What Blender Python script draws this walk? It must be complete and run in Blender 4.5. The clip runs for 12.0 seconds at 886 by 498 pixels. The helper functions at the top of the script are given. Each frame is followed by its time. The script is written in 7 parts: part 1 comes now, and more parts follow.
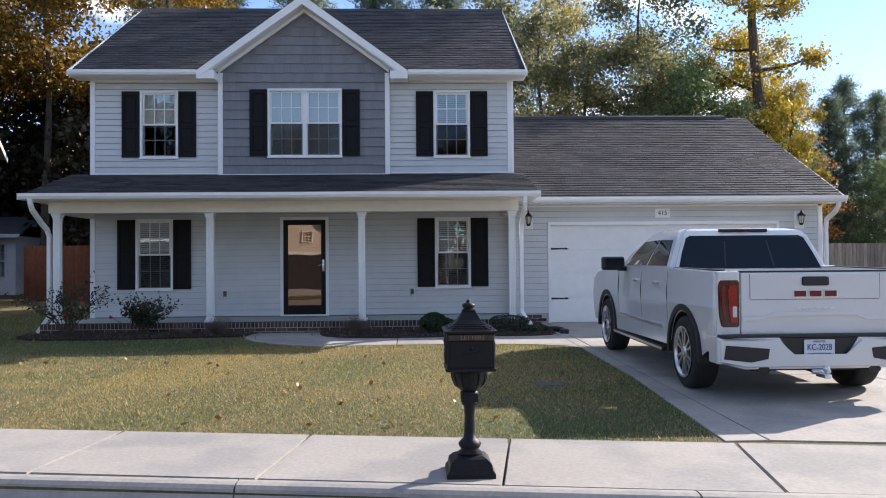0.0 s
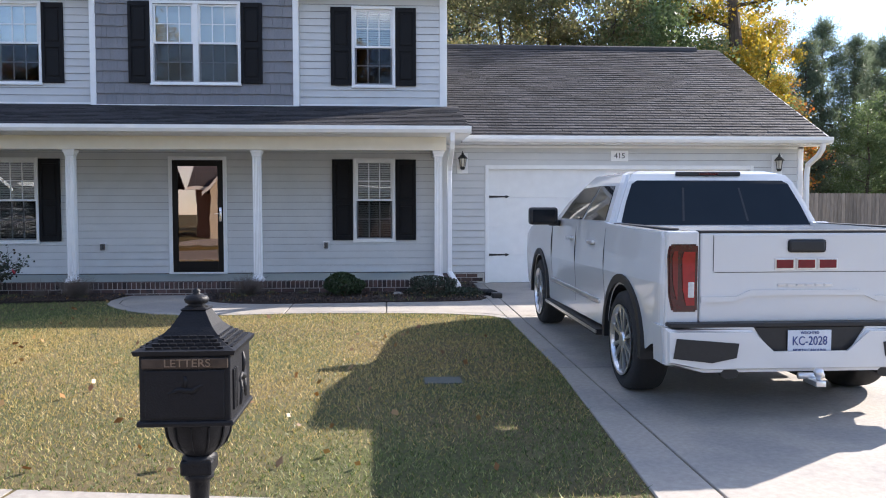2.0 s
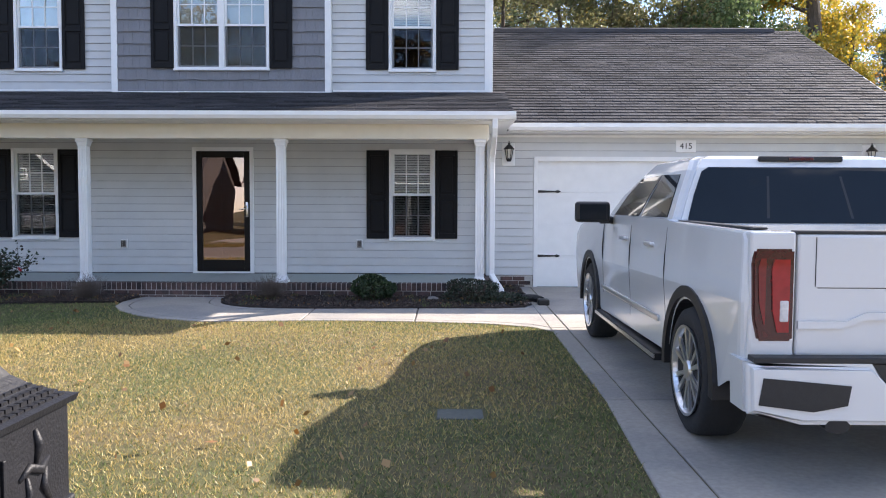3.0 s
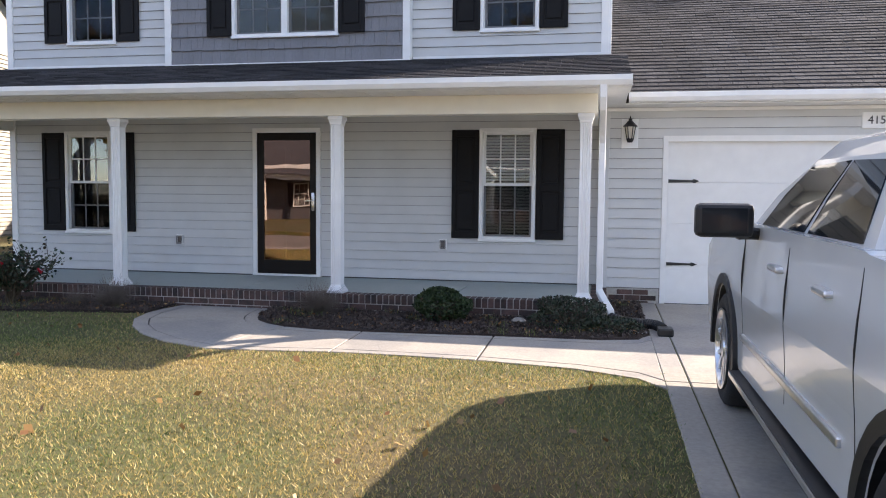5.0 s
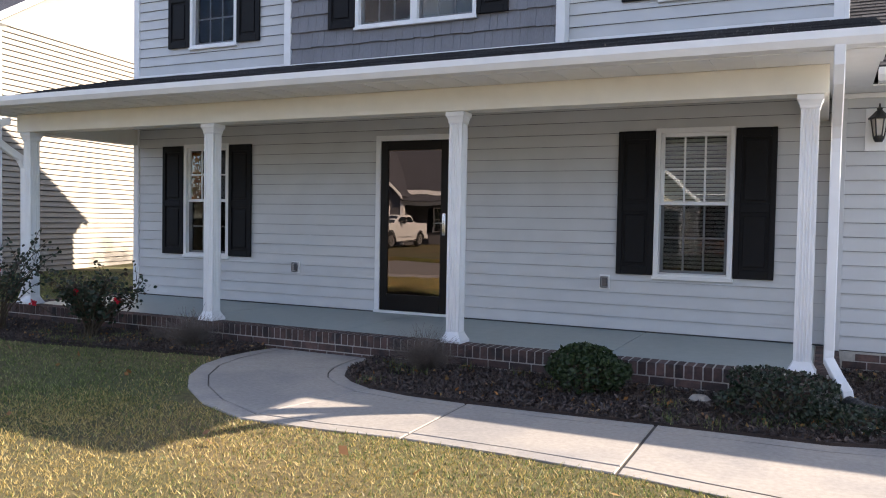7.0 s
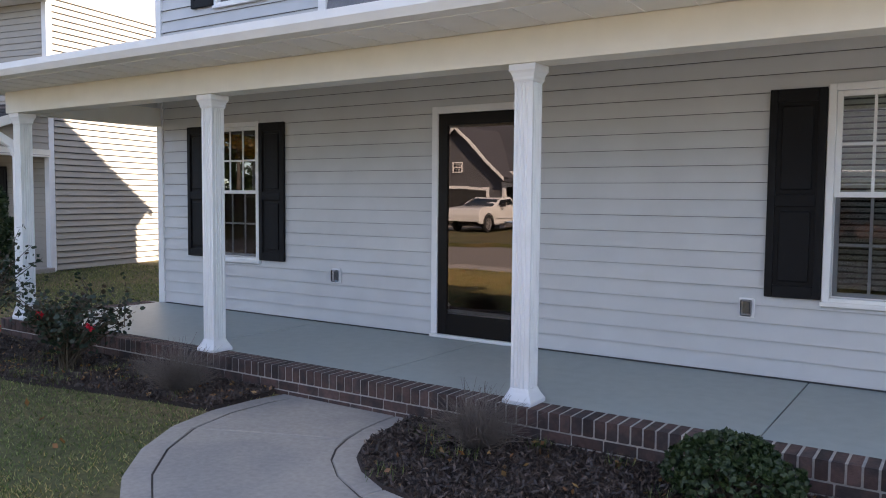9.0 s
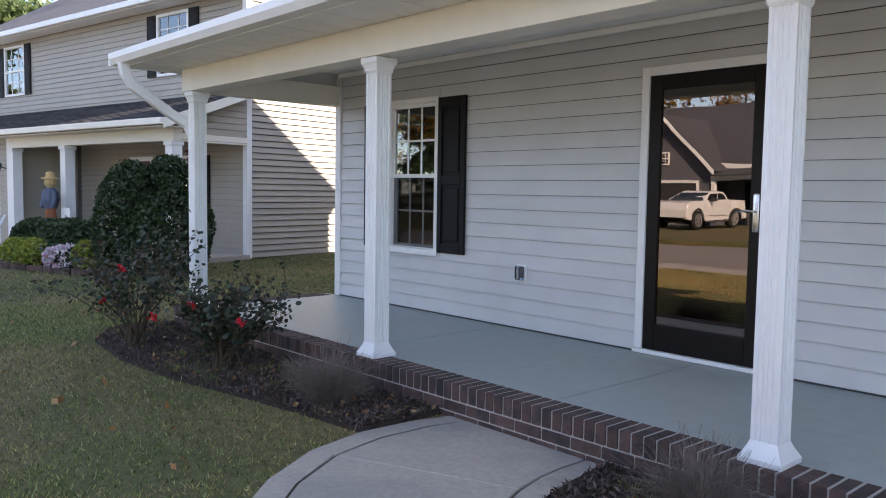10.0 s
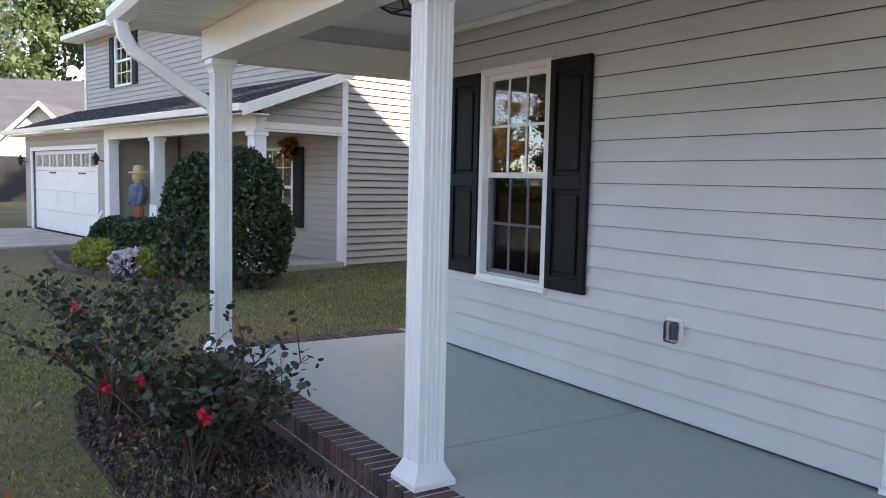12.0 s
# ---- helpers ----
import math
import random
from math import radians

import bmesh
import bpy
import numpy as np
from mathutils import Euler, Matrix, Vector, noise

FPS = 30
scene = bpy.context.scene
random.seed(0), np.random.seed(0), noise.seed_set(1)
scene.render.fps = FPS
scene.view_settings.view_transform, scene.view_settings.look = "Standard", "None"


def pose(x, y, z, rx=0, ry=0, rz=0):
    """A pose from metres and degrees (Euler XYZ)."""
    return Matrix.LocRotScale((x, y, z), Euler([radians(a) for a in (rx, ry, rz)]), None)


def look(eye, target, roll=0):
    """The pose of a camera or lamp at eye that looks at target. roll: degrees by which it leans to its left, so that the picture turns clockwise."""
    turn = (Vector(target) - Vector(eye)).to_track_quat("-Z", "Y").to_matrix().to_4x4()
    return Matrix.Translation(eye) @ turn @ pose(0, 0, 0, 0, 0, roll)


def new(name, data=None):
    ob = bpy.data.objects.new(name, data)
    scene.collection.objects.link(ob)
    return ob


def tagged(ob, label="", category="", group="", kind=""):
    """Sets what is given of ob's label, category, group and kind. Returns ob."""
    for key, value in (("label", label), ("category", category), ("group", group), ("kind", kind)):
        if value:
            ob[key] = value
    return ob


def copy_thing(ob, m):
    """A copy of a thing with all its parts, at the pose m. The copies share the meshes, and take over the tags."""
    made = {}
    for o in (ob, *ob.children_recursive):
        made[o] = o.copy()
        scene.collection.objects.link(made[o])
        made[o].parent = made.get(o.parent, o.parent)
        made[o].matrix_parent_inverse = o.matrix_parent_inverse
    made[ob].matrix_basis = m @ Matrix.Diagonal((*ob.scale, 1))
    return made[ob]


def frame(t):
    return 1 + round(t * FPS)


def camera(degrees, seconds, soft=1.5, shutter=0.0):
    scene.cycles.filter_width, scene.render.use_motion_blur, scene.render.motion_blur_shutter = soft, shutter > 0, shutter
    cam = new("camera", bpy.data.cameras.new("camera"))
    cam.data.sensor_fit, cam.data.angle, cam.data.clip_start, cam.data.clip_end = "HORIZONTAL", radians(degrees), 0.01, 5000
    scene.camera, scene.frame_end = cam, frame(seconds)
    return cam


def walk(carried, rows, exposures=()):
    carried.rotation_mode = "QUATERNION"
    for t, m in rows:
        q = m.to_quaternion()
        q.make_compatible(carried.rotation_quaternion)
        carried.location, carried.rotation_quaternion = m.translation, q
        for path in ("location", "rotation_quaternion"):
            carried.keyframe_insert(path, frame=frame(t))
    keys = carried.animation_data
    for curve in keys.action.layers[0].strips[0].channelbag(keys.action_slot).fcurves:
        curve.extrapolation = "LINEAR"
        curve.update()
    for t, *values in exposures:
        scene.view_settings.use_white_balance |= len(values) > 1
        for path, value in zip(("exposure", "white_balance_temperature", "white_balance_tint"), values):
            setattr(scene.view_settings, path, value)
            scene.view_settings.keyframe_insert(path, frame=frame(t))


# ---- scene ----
cam = camera(58.4, 12.0, soft=1.05)
PATH = [
    (0, (0.215, 0.661, 1.372), (0.287, 2.659, 1.413), -0.5),
    (0.5, (0.443, 1.277, 1.375), (0.509, 3.276, 1.426), -0.5),
    (1, (0.719, 1.879, 1.402), (0.788, 3.877, 1.446), -0.4),
    (1.5, (1.01, 2.536, 1.423), (1.155, 4.53, 1.46), -0.3),
    (2, (1.323, 3.14, 1.418), (1.459, 5.134, 1.326), -0.1),
    (2.5, (1.537, 3.808, 1.413), (1.652, 5.802, 1.31), 0.2),
    (3, (1.707, 4.447, 1.386), (1.689, 6.445, 1.289), 0.2),
    (5, (2.341, 7.07, 1.509), (1.95, 9.026, 1.372), 0.5),
    (5.5, (2.332, 7.652, 1.497), (1.709, 9.544, 1.318), 0.8),
    (6, (2.353, 8.298, 1.465), (1.727, 10.195, 1.368), 0.9),
    (6.5, (2.322, 8.943, 1.439), (1.528, 10.777, 1.368), 1.1),
    (7, (2.29, 9.589, 1.436), (1.419, 11.388, 1.364), 1.0),
    (9, (1.524, 11.821, 1.605), (0.419, 13.483, 1.477), 0.5),
    (9.5, (1.186, 12.363, 1.53), (-0.141, 13.854, 1.396), 0.7),
    (10, (0.795, 12.815, 1.506), (-0.685, 14.153, 1.36), 0.9),
    (10.5, (0.394, 13.321, 1.5), (-1.155, 14.577, 1.356), 1.0),
    (11, (-0.066, 13.754, 1.532), (-1.74, 14.839, 1.38), 1.1),
    (11.5, (-0.535, 14.137, 1.55), (-2.218, 15.209, 1.414), 1.3),
    (12, (-0.911, 14.561, 1.6), (-2.593, 15.629, 1.43), 1.3),
]
EXPO = [(0, 1.12, 6350, 15), (1, 1.27, 6350, 15), (2, 1.55, 6400, 15), (3, 1.8, 6600, 16), (5, 1.78, 7050, 17), (7, 1.64, 7000, 17), (9, 1.92, 7000, 18), (12, 2.27, 7100, 17)]
walk(cam, [(t, look(eye, target, roll)) for t, eye, target, roll in PATH], EXPO)

# ---- light ----
SUN_AZ, SUN_EL = radians(56.8), radians(29.2)
world = bpy.data.worlds.new("sky")
scene.world = world
world.use_nodes = True
wn, wl = world.node_tree.nodes, world.node_tree.links
sky = wn.new("ShaderNodeTexSky")
sky.sky_type, sky.sun_disc, sky.sun_elevation, sky.sun_rotation = "NISHITA", False, SUN_EL, SUN_AZ
sky.air_density, sky.dust_density, sky.ozone_density = 0.75, 0.1, 2.0
wco = wn.new("ShaderNodeTexCoord")
wmap = wn.new("ShaderNodeMapping")
wmap.inputs["Scale"].default_value = (1.0, 1.0, 3.0)
wmap.inputs["Location"].default_value = (1.7, 0.6, 0.25)
wno = wn.new("ShaderNodeTexNoise")
wno.inputs["Scale"].default_value, wno.inputs["Detail"].default_value = 3.2, 8.0
wra = wn.new("ShaderNodeValToRGB")
wra.color_ramp.elements[0].position, wra.color_ramp.elements[1].position = 0.55, 0.68
wmix = wn.new("ShaderNodeMix")
wmix.data_type = "RGBA"
wmix.inputs["B"].default_value = (9.0, 9.2, 9.6, 1.0)
wl.new(wco.outputs["Generated"], wmap.inputs["Vector"])
wl.new(wmap.outputs["Vector"], wno.inputs["Vector"])
wl.new(wno.outputs["Fac"], wra.inputs["Fac"])
wl.new(wra.outputs["Color"], wmix.inputs["Factor"])
wl.new(sky.outputs["Color"], wmix.inputs["A"])
wbg = wn["Background"]
wl.new(wmix.outputs["Result"], wbg.inputs["Color"])
wbg.inputs["Strength"].default_value = 0.12

sun = new("sun", bpy.data.lights.new("sun", "SUN"))
sun.data.energy, sun.data.angle, sun.data.color = 4.4, radians(0.53), (1.0, 0.93, 0.82)
to_sun = Vector((math.sin(SUN_AZ) * math.cos(SUN_EL), math.cos(SUN_AZ) * math.cos(SUN_EL), math.sin(SUN_EL)))
sun.matrix_world = look(to_sun * 60, (0, 0, 0))

# ---- materials ----


def material(name, colour, rough=0.6, var=0.12, scale=8.0, big=0.7, bump=0.15, bump_scale=60.0, metal=0.0, island=0.0,
             obj=0.0, coat=0.0, spec=0.5, second=None, second_scale=1.5, second_range=(0.45, 0.6), stretch=None):
    """Two scales of colour variation, fine relief, and a shift for each piece."""
    m = bpy.data.materials.new(name)
    m.use_nodes = True
    n, l = m.node_tree.nodes, m.node_tree.links
    b = n["Principled BSDF"]
    b.inputs["Roughness"].default_value, b.inputs["Metallic"].default_value = rough, metal
    b.inputs["Coat Weight"].default_value = coat
    b.inputs["Specular IOR Level"].default_value = spec
    co = n.new("ShaderNodeTexCoord")
    geo = n.new("ShaderNodeNewGeometry")
    vec = geo.outputs["Position"]
    if stretch:
        mp = n.new("ShaderNodeMapping")
        mp.inputs["Scale"].default_value = stretch
        l.new(vec, mp.inputs["Vector"])
        vec = mp.outputs["Vector"]

    def noise_tex(s, detail=4.0):
        t = n.new("ShaderNodeTexNoise")
        t.inputs["Scale"].default_value, t.inputs["Detail"].default_value = s, detail
        l.new(vec, t.inputs["Vector"])
        return t.outputs["Fac"]

    def mixed(a, c2, fac, blend="MIX"):
        x = n.new("ShaderNodeMix")
        x.data_type, x.blend_type = "RGBA", blend
        for sock, v in (("A", a), ("B", c2), ("Factor", fac)):
            if isinstance(v, (tuple, list)):
                x.inputs[sock].default_value = (*v, 1.0) if len(v) == 3 else v
            elif isinstance(v, (int, float)):
                x.inputs["Factor"].default_value = v
            else:
                l.new(v, x.inputs[sock])
        return x.outputs["Result"]

    def scaled(sock, lo, hi, a=0.3, c2=0.7):
        r = n.new("ShaderNodeMapRange")
        r.inputs["From Min"].default_value, r.inputs["From Max"].default_value = a, c2
        r.inputs["To Min"].default_value, r.inputs["To Max"].default_value = lo, hi
        l.new(sock, r.inputs["Value"])
        return r.outputs["Result"]

    colour_out = tuple(colour)
    if second:
        colour_out = mixed(colour_out, tuple(second), scaled(noise_tex(second_scale, 6.0), 0, 1, *second_range))
    hsv = n.new("ShaderNodeHueSaturation")
    if isinstance(colour_out, tuple):
        hsv.inputs["Color"].default_value = (*colour_out, 1.0)
    else:
        l.new(colour_out, hsv.inputs["Color"])
    val = scaled(noise_tex(scale), 1 - var, 1 + var)
    mul = n.new("ShaderNodeMath")
    mul.operation = "MULTIPLY"
    l.new(val, mul.inputs[0])
    l.new(scaled(noise_tex(big, 3.0), 1 - var * 0.7, 1 + var * 0.7), mul.inputs[1])
    out = mul.outputs[0]
    for amount, sock in ((island, geo.outputs["Random Per Island"]),
                         (obj, n.new("ShaderNodeObjectInfo").outputs["Random"] if obj else None)):
        if amount:
            m2 = n.new("ShaderNodeMath")
            m2.operation = "MULTIPLY"
            l.new(out, m2.inputs[0])
            l.new(scaled(sock, 1 - amount, 1 + amount, 0, 1), m2.inputs[1])
            out = m2.outputs[0]
    l.new(out, hsv.inputs["Value"])
    l.new(hsv.outputs["Color"], b.inputs["Base Color"])
    if bump:
        bp = n.new("ShaderNodeBump")
        bp.inputs["Strength"].default_value, bp.inputs["Distance"].default_value = bump, 0.01
        l.new(noise_tex(bump_scale), bp.inputs["Height"])
        l.new(bp.outputs["Normal"], b.inputs["Normal"])
    return m


def leaf_material(name, colours, trans=0.35):
    m = bpy.data.materials.new(name)
    m.use_nodes = True
    n, l = m.node_tree.nodes, m.node_tree.links
    b = n["Principled BSDF"]
    b.inputs["Roughness"].default_value = 0.5
    geo = n.new("ShaderNodeNewGeometry")
    ramp = n.new("ShaderNodeValToRGB")
    ramp.color_ramp.interpolation = "LINEAR"
    els = ramp.color_ramp.elements
    els[0].color, els[1].color = (*colours[0], 1), (*colours[-1], 1)
    for i, c in enumerate(colours[1:-1], 1):
        els.new(i / (len(colours) - 1)).color = (*c, 1)
    l.new(geo.outputs["Random Per Island"], ramp.inputs["Fac"])
    l.new(ramp.outputs["Color"], b.inputs["Base Color"])
    tr = n.new("ShaderNodeBsdfTranslucent")
    l.new(ramp.outputs["Color"], tr.inputs["Color"])
    mx = n.new("ShaderNodeMixShader")
    mx.inputs["Fac"].default_value = trans
    l.new(b.outputs["BSDF"], mx.inputs[1])
    l.new(tr.outputs["BSDF"], mx.inputs[2])
    l.new(mx.outputs["Shader"], n["Material Output"].inputs["Surface"])
    return m


def glass_material(name, tint, ior, rough=0.0, wobble=0.0, gloss=(1, 1, 1)):
    """A thin pane: clear to look through, glossy by the angle."""
    m = bpy.data.materials.new(name)
    m.use_nodes = True
    n, l = m.node_tree.nodes, m.node_tree.links
    n.remove(n["Principled BSDF"])
    tr, gl = n.new("ShaderNodeBsdfTransparent"), n.new("ShaderNodeBsdfGlossy")
    tr.inputs["Color"].default_value = (*tint, 1)
    gl.inputs["Roughness"].default_value = rough
    gl.inputs["Color"].default_value = (*gloss, 1)
    fr = n.new("ShaderNodeFresnel")
    fr.inputs["IOR"].default_value = ior
    mx = n.new("ShaderNodeMixShader")
    l.new(fr.outputs["Fac"], mx.inputs["Fac"])
    l.new(tr.outputs["BSDF"], mx.inputs[1])
    l.new(gl.outputs["BSDF"], mx.inputs[2])
    l.new(mx.outputs["Shader"], n["Material Output"].inputs["Surface"])
    if wobble:
        geo, no, bp = n.new("ShaderNodeNewGeometry"), n.new("ShaderNodeTexNoise"), n.new("ShaderNodeBump")
        no.inputs["Scale"].default_value, no.inputs["Detail"].default_value = 2.2, 1.0
        bp.inputs["Strength"].default_value, bp.inputs["Distance"].default_value = wobble, 0.02
        l.new(geo.outputs["Position"], no.inputs["Vector"])
        l.new(no.outputs["Fac"], bp.inputs["Height"])
        l.new(bp.outputs["Normal"], gl.inputs["Normal"])
    return m


SIDING = material("grey_vinyl_siding", (0.56, 0.565, 0.56), 0.45, 0.04, 3, 0.4, 0.1, 240, obj=0.02, stretch=(1, 1, 1))
SHAKE = material("slate_grey_shake", (0.2, 0.2, 0.215), 0.6, 0.10, 20, 1.0, 0.35, 90, island=0.07, stretch=(6, 6, 1))
WHITE = material("white_trim", (0.8, 0.8, 0.79), 0.4, 0.03, 6, 0.6, 0.05, 120)
CREAM = material("cream_fascia", (0.78, 0.74, 0.64), 0.45, 0.03, 5, 0.6, 0.05, 100)
SHUTTER = material("black_shutter", (0.006, 0.006, 0.007), 0.6, 0.15, 20, 2, 0.1, 150, spec=0.22)
SHINGLE = material("charcoal_shingle", (0.058, 0.057, 0.061), 0.75, 0.22, 60, 0.8, 0.6, 260, island=0.28, spec=0.12)
SHINGLE_PIECE = material("charcoal_shingle_piece", (0.058, 0.057, 0.061), 0.75, 0.22, 60, 0.8, 0.6, 260, obj=0.28, spec=0.12)
CONCRETE = material("concrete", (0.35, 0.318, 0.28), 0.85, 0.10, 30, 0.6, 0.3, 300, second=(0.27, 0.253, 0.235), second_scale=1.2)
PORCHFLOOR = material("painted_porch_floor", (0.36, 0.40, 0.38), 0.5, 0.05, 10, 0.7, 0.1, 200)
JOINT = material("dark_joint", (0.07, 0.06, 0.05), 0.9, 0.2, 40)
BRICK = material("brown_red_brick", (0.098, 0.057, 0.048), 0.85, 0.2, 40, 3, 0.5, 160, obj=0.4, second=(0.05, 0.036, 0.034), second_scale=7)
MORTAR = material("mortar", (0.42, 0.395, 0.36), 0.9, 0.15, 40, 2, 0.4, 200)
ROAD = material("asphalt", (0.2, 0.18, 0.165), 0.9, 0.2, 50, 0.5, 0.5, 250)
LAWN = material("lawn_soil", (0.075, 0.075, 0.022), 0.95, 0.35, 25, 0.35, 0.8, 120, second=(0.13, 0.095, 0.04), second_scale=0.5, second_range=(0.4, 0.62))
MULCH = material("mulch_soil", (0.028, 0.018, 0.014), 0.95, 0.35, 30, 2, 1.0, 70)
# Near-black colour that stands for the shade of unlit interiors.
DARK = material("unlit_interior_black", (0.03, 0.03, 0.03), 0.9, 0.1)
BLIND = material("blind_slat", (0.62, 0.62, 0.58), 0.5, 0.03, 10)
GARAGE_DOOR = material("white_garage_door", (0.78, 0.78, 0.77), 0.4, 0.03, 6, 0.5, 0.08, 180)
BLACK = material("black_metal", (0.012, 0.012, 0.013), 0.42, 0.15, 30, 3, 0.15, 150)
DOORBLACK = material("storm_door_frame", (0.005, 0.0035, 0.003), 0.4, 0.1, 20, spec=0.22)
REDDOOR = material("dark_red_door", (0.11, 0.03, 0.018), 0.45, 0.1, 20)
CHROME = material("satin_metal", (0.6, 0.6, 0.6), 0.25, 0.05, 20, metal=1.0, bump=0)
GLASS = glass_material("window_glass", (0.88, 0.91, 0.9), 1.9, wobble=0.025)
DOORGLASS = glass_material("storm_door_glass", (0.55, 0.42, 0.36), 2.4, wobble=0.03, gloss=(1.0, 0.84, 0.74))
# Dark wall core; its colour puts shade into the gaps between siding boards.
LAPSHADE = material("lap_shade_backing", (0.10, 0.10, 0.104), 0.9, 0.1, 10)
BEIGE = material("beige_siding", (0.36, 0.325, 0.27), 0.5, 0.04, 3, 0.4, 0.1, 200, obj=0.02)
WOOD = material("weathered_fence_wood", (0.25, 0.2, 0.16), 0.85, 0.25, 8, 1, 0.4, 60, obj=0.2, stretch=(4, 4, 0.4))
BARK = material("tree_bark", (0.09, 0.07, 0.055), 0.95, 0.3, 12, 2, 0.8, 25, stretch=(2, 2, 0.4))

# ---- building helpers ----


def box(bm, x0, y0, z0, x1, y1, z1, bevel=0.0):
    vs = [bm.verts.new(p) for p in ((x0, y0, z0), (x1, y0, z0), (x1, y1, z0), (x0, y1, z0),
                                    (x0, y0, z1), (x1, y0, z1), (x1, y1, z1), (x0, y1, z1))]
    fs = [bm.faces.new([vs[i] for i in f]) for f in ((3, 2, 1, 0), (4, 5, 6, 7), (0, 1, 5, 4), (1, 2, 6, 5), (2, 3, 7, 6), (3, 0, 4, 7))]
    if bevel:
        es = list({e for f in fs for e in f.edges})
        bmesh.ops.bevel(bm, geom=es, offset=bevel, segments=2, affect="EDGES", profile=0.5)
    return bm


def boxes(*specs, bevel=0.0):
    bm = bmesh.new()
    for s in specs:
        box(bm, *s, bevel=bevel)
    return bm


def mesh_of(name, bm, mat, smooth=False):
    me = bpy.data.meshes.new(name)
    bmesh.ops.recalc_face_normals(bm, faces=bm.faces)
    bm.to_mesh(me)
    bm.free()
    if mat:
        me.materials.append(mat)
    if smooth:
        me.shade_smooth()
    return me


def part(name, bm, mat, parent, label="", smooth=False):
    ob = new(name, mesh_of(name, bm, mat, smooth))
    ob.parent = parent
    return tagged(ob, label)


def piece(name, me, parent, x=0, y=0, z=0, rz=0):
    ob = new(name, me)
    ob.parent = parent
    ob.matrix_basis = pose(x, y, z, 0, 0, rz)
    return ob


def thing(name, label, category, m=None, group="", kind=""):
    ob = new(name)
    ob.empty_display_size = 0.1
    if m is not None:
        ob.matrix_basis = m
    return tagged(ob, label, category, group, kind)


def structure(name, bm, mat, label, category):
    return tagged(new(name, mesh_of(name, bm, mat)), label, category, kind="structure")


def raw_mesh(name, verts, faces, mat, smooth=False):
    me = bpy.data.meshes.new(name)
    me.from_pydata(verts, [], faces)
    me.materials.append(mat)
    if smooth:
        me.shade_smooth()
    return me


def quads(name, v, mat, sides=4):
    """A mesh of separate faces from an array (count, sides, 3)."""
    count = len(v)
    me = bpy.data.meshes.new(name)
    me.vertices.add(count * sides)
    me.vertices.foreach_set("co", np.ascontiguousarray(v, dtype=np.float32).ravel())
    me.loops.add(count * sides)
    me.loops.foreach_set("vertex_index", np.arange(count * sides, dtype=np.int32))
    me.polygons.add(count)
    me.polygons.foreach_set("loop_start", np.arange(0, count * sides, sides, dtype=np.int32))
    me.update(calc_edges=True)
    me.materials.append(mat)
    return me


def tube(bm, points, radii, sides=10, caps=True):
    """A tapered tube along points."""
    rings = []
    pts = [Vector(p) for p in points]
    for i, p in enumerate(pts):
        d = (pts[min(i + 1, len(pts) - 1)] - pts[max(i - 1, 0)]).normalized()
        a = d.orthogonal().normalized() if i == 0 else (a - d * a.dot(d)).normalized()
        b = d.cross(a)
        r = radii[i] if isinstance(radii, (list, tuple)) else radii
        rings.append([bm.verts.new(p + (a * math.cos(2 * math.pi * k / sides) + b * math.sin(2 * math.pi * k / sides)) * r) for k in range(sides)])
    for q, s in zip(rings, rings[1:]):
        for k in range(sides):
            bm.faces.new((q[k], q[(k + 1) % sides], s[(k + 1) % sides], s[k]))
    if caps:
        bm.faces.new(rings[0][::-1])
        bm.faces.new(rings[-1])
    return bm


def lathe(bm, profile, sides=20, cx=0, cy=0, square=False):
    """A turned shape from (radius, z) pairs."""
    rings = []
    for r, z in profile:
        rings.append([bm.verts.new((cx + r * math.cos(2 * math.pi * (k + (0.5 if square else 0)) / sides), cy + r * math.sin(2 * math.pi * (k + (0.5 if square else 0)) / sides), z)) for k in range(sides)])
    for q, s in zip(rings, rings[1:]):
        for k in range(sides):
            bm.faces.new((q[k], q[(k + 1) % sides], s[(k + 1) % sides], s[k]))
    bm.faces.new(rings[0][::-1])
    bm.faces.new(rings[-1])
    return bm


def prism(bm, outline, y0, y1, axis="y"):
    """An outline of (a, b) pairs pushed from y0 to y1 along an axis."""
    def at(a, b, c):
        return {"y": (a, c, b), "x": (c, a, b), "z": (a, b, c)}[axis]
    lo = [bm.verts.new(at(a, b, y0)) for a, b in outline]
    hi = [bm.verts.new(at(a, b, y1)) for a, b in outline]
    n = len(outline)
    bm.faces.new(lo)
    bm.faces.new(hi[::-1])
    for i in range(n):
        bm.faces.new((lo[i], lo[(i + 1) % n], hi[(i + 1) % n], hi[i]))
    return bm


def ground_z(y):
    return -0.08 + 0.0155 * (max(y, 5.0) - 6)


def walk_line(x):
    """The street-side pavement's far edge."""
    return 7.36 - 0.156 * x


def wall_cells(bm, x0, x1, z0, z1, y0, y1, openings):
    xs = sorted({x0, x1, *[v for o in openings for v in (o[0], o[1]) if x0 < v < x1]})
    zs = sorted({z0, z1, *[v for o in openings for v in (o[2], o[3]) if z0 < v < z1]})
    for a, b in zip(xs, xs[1:]):
        for c, d in zip(zs, zs[1:]):
            mx, mz = (a + b) / 2, (c + d) / 2
            if not any(o[0] < mx < o[1] and o[2] < mz < o[3] for o in openings):
                box(bm, a, y0, c, b, y1, d)
    return bm


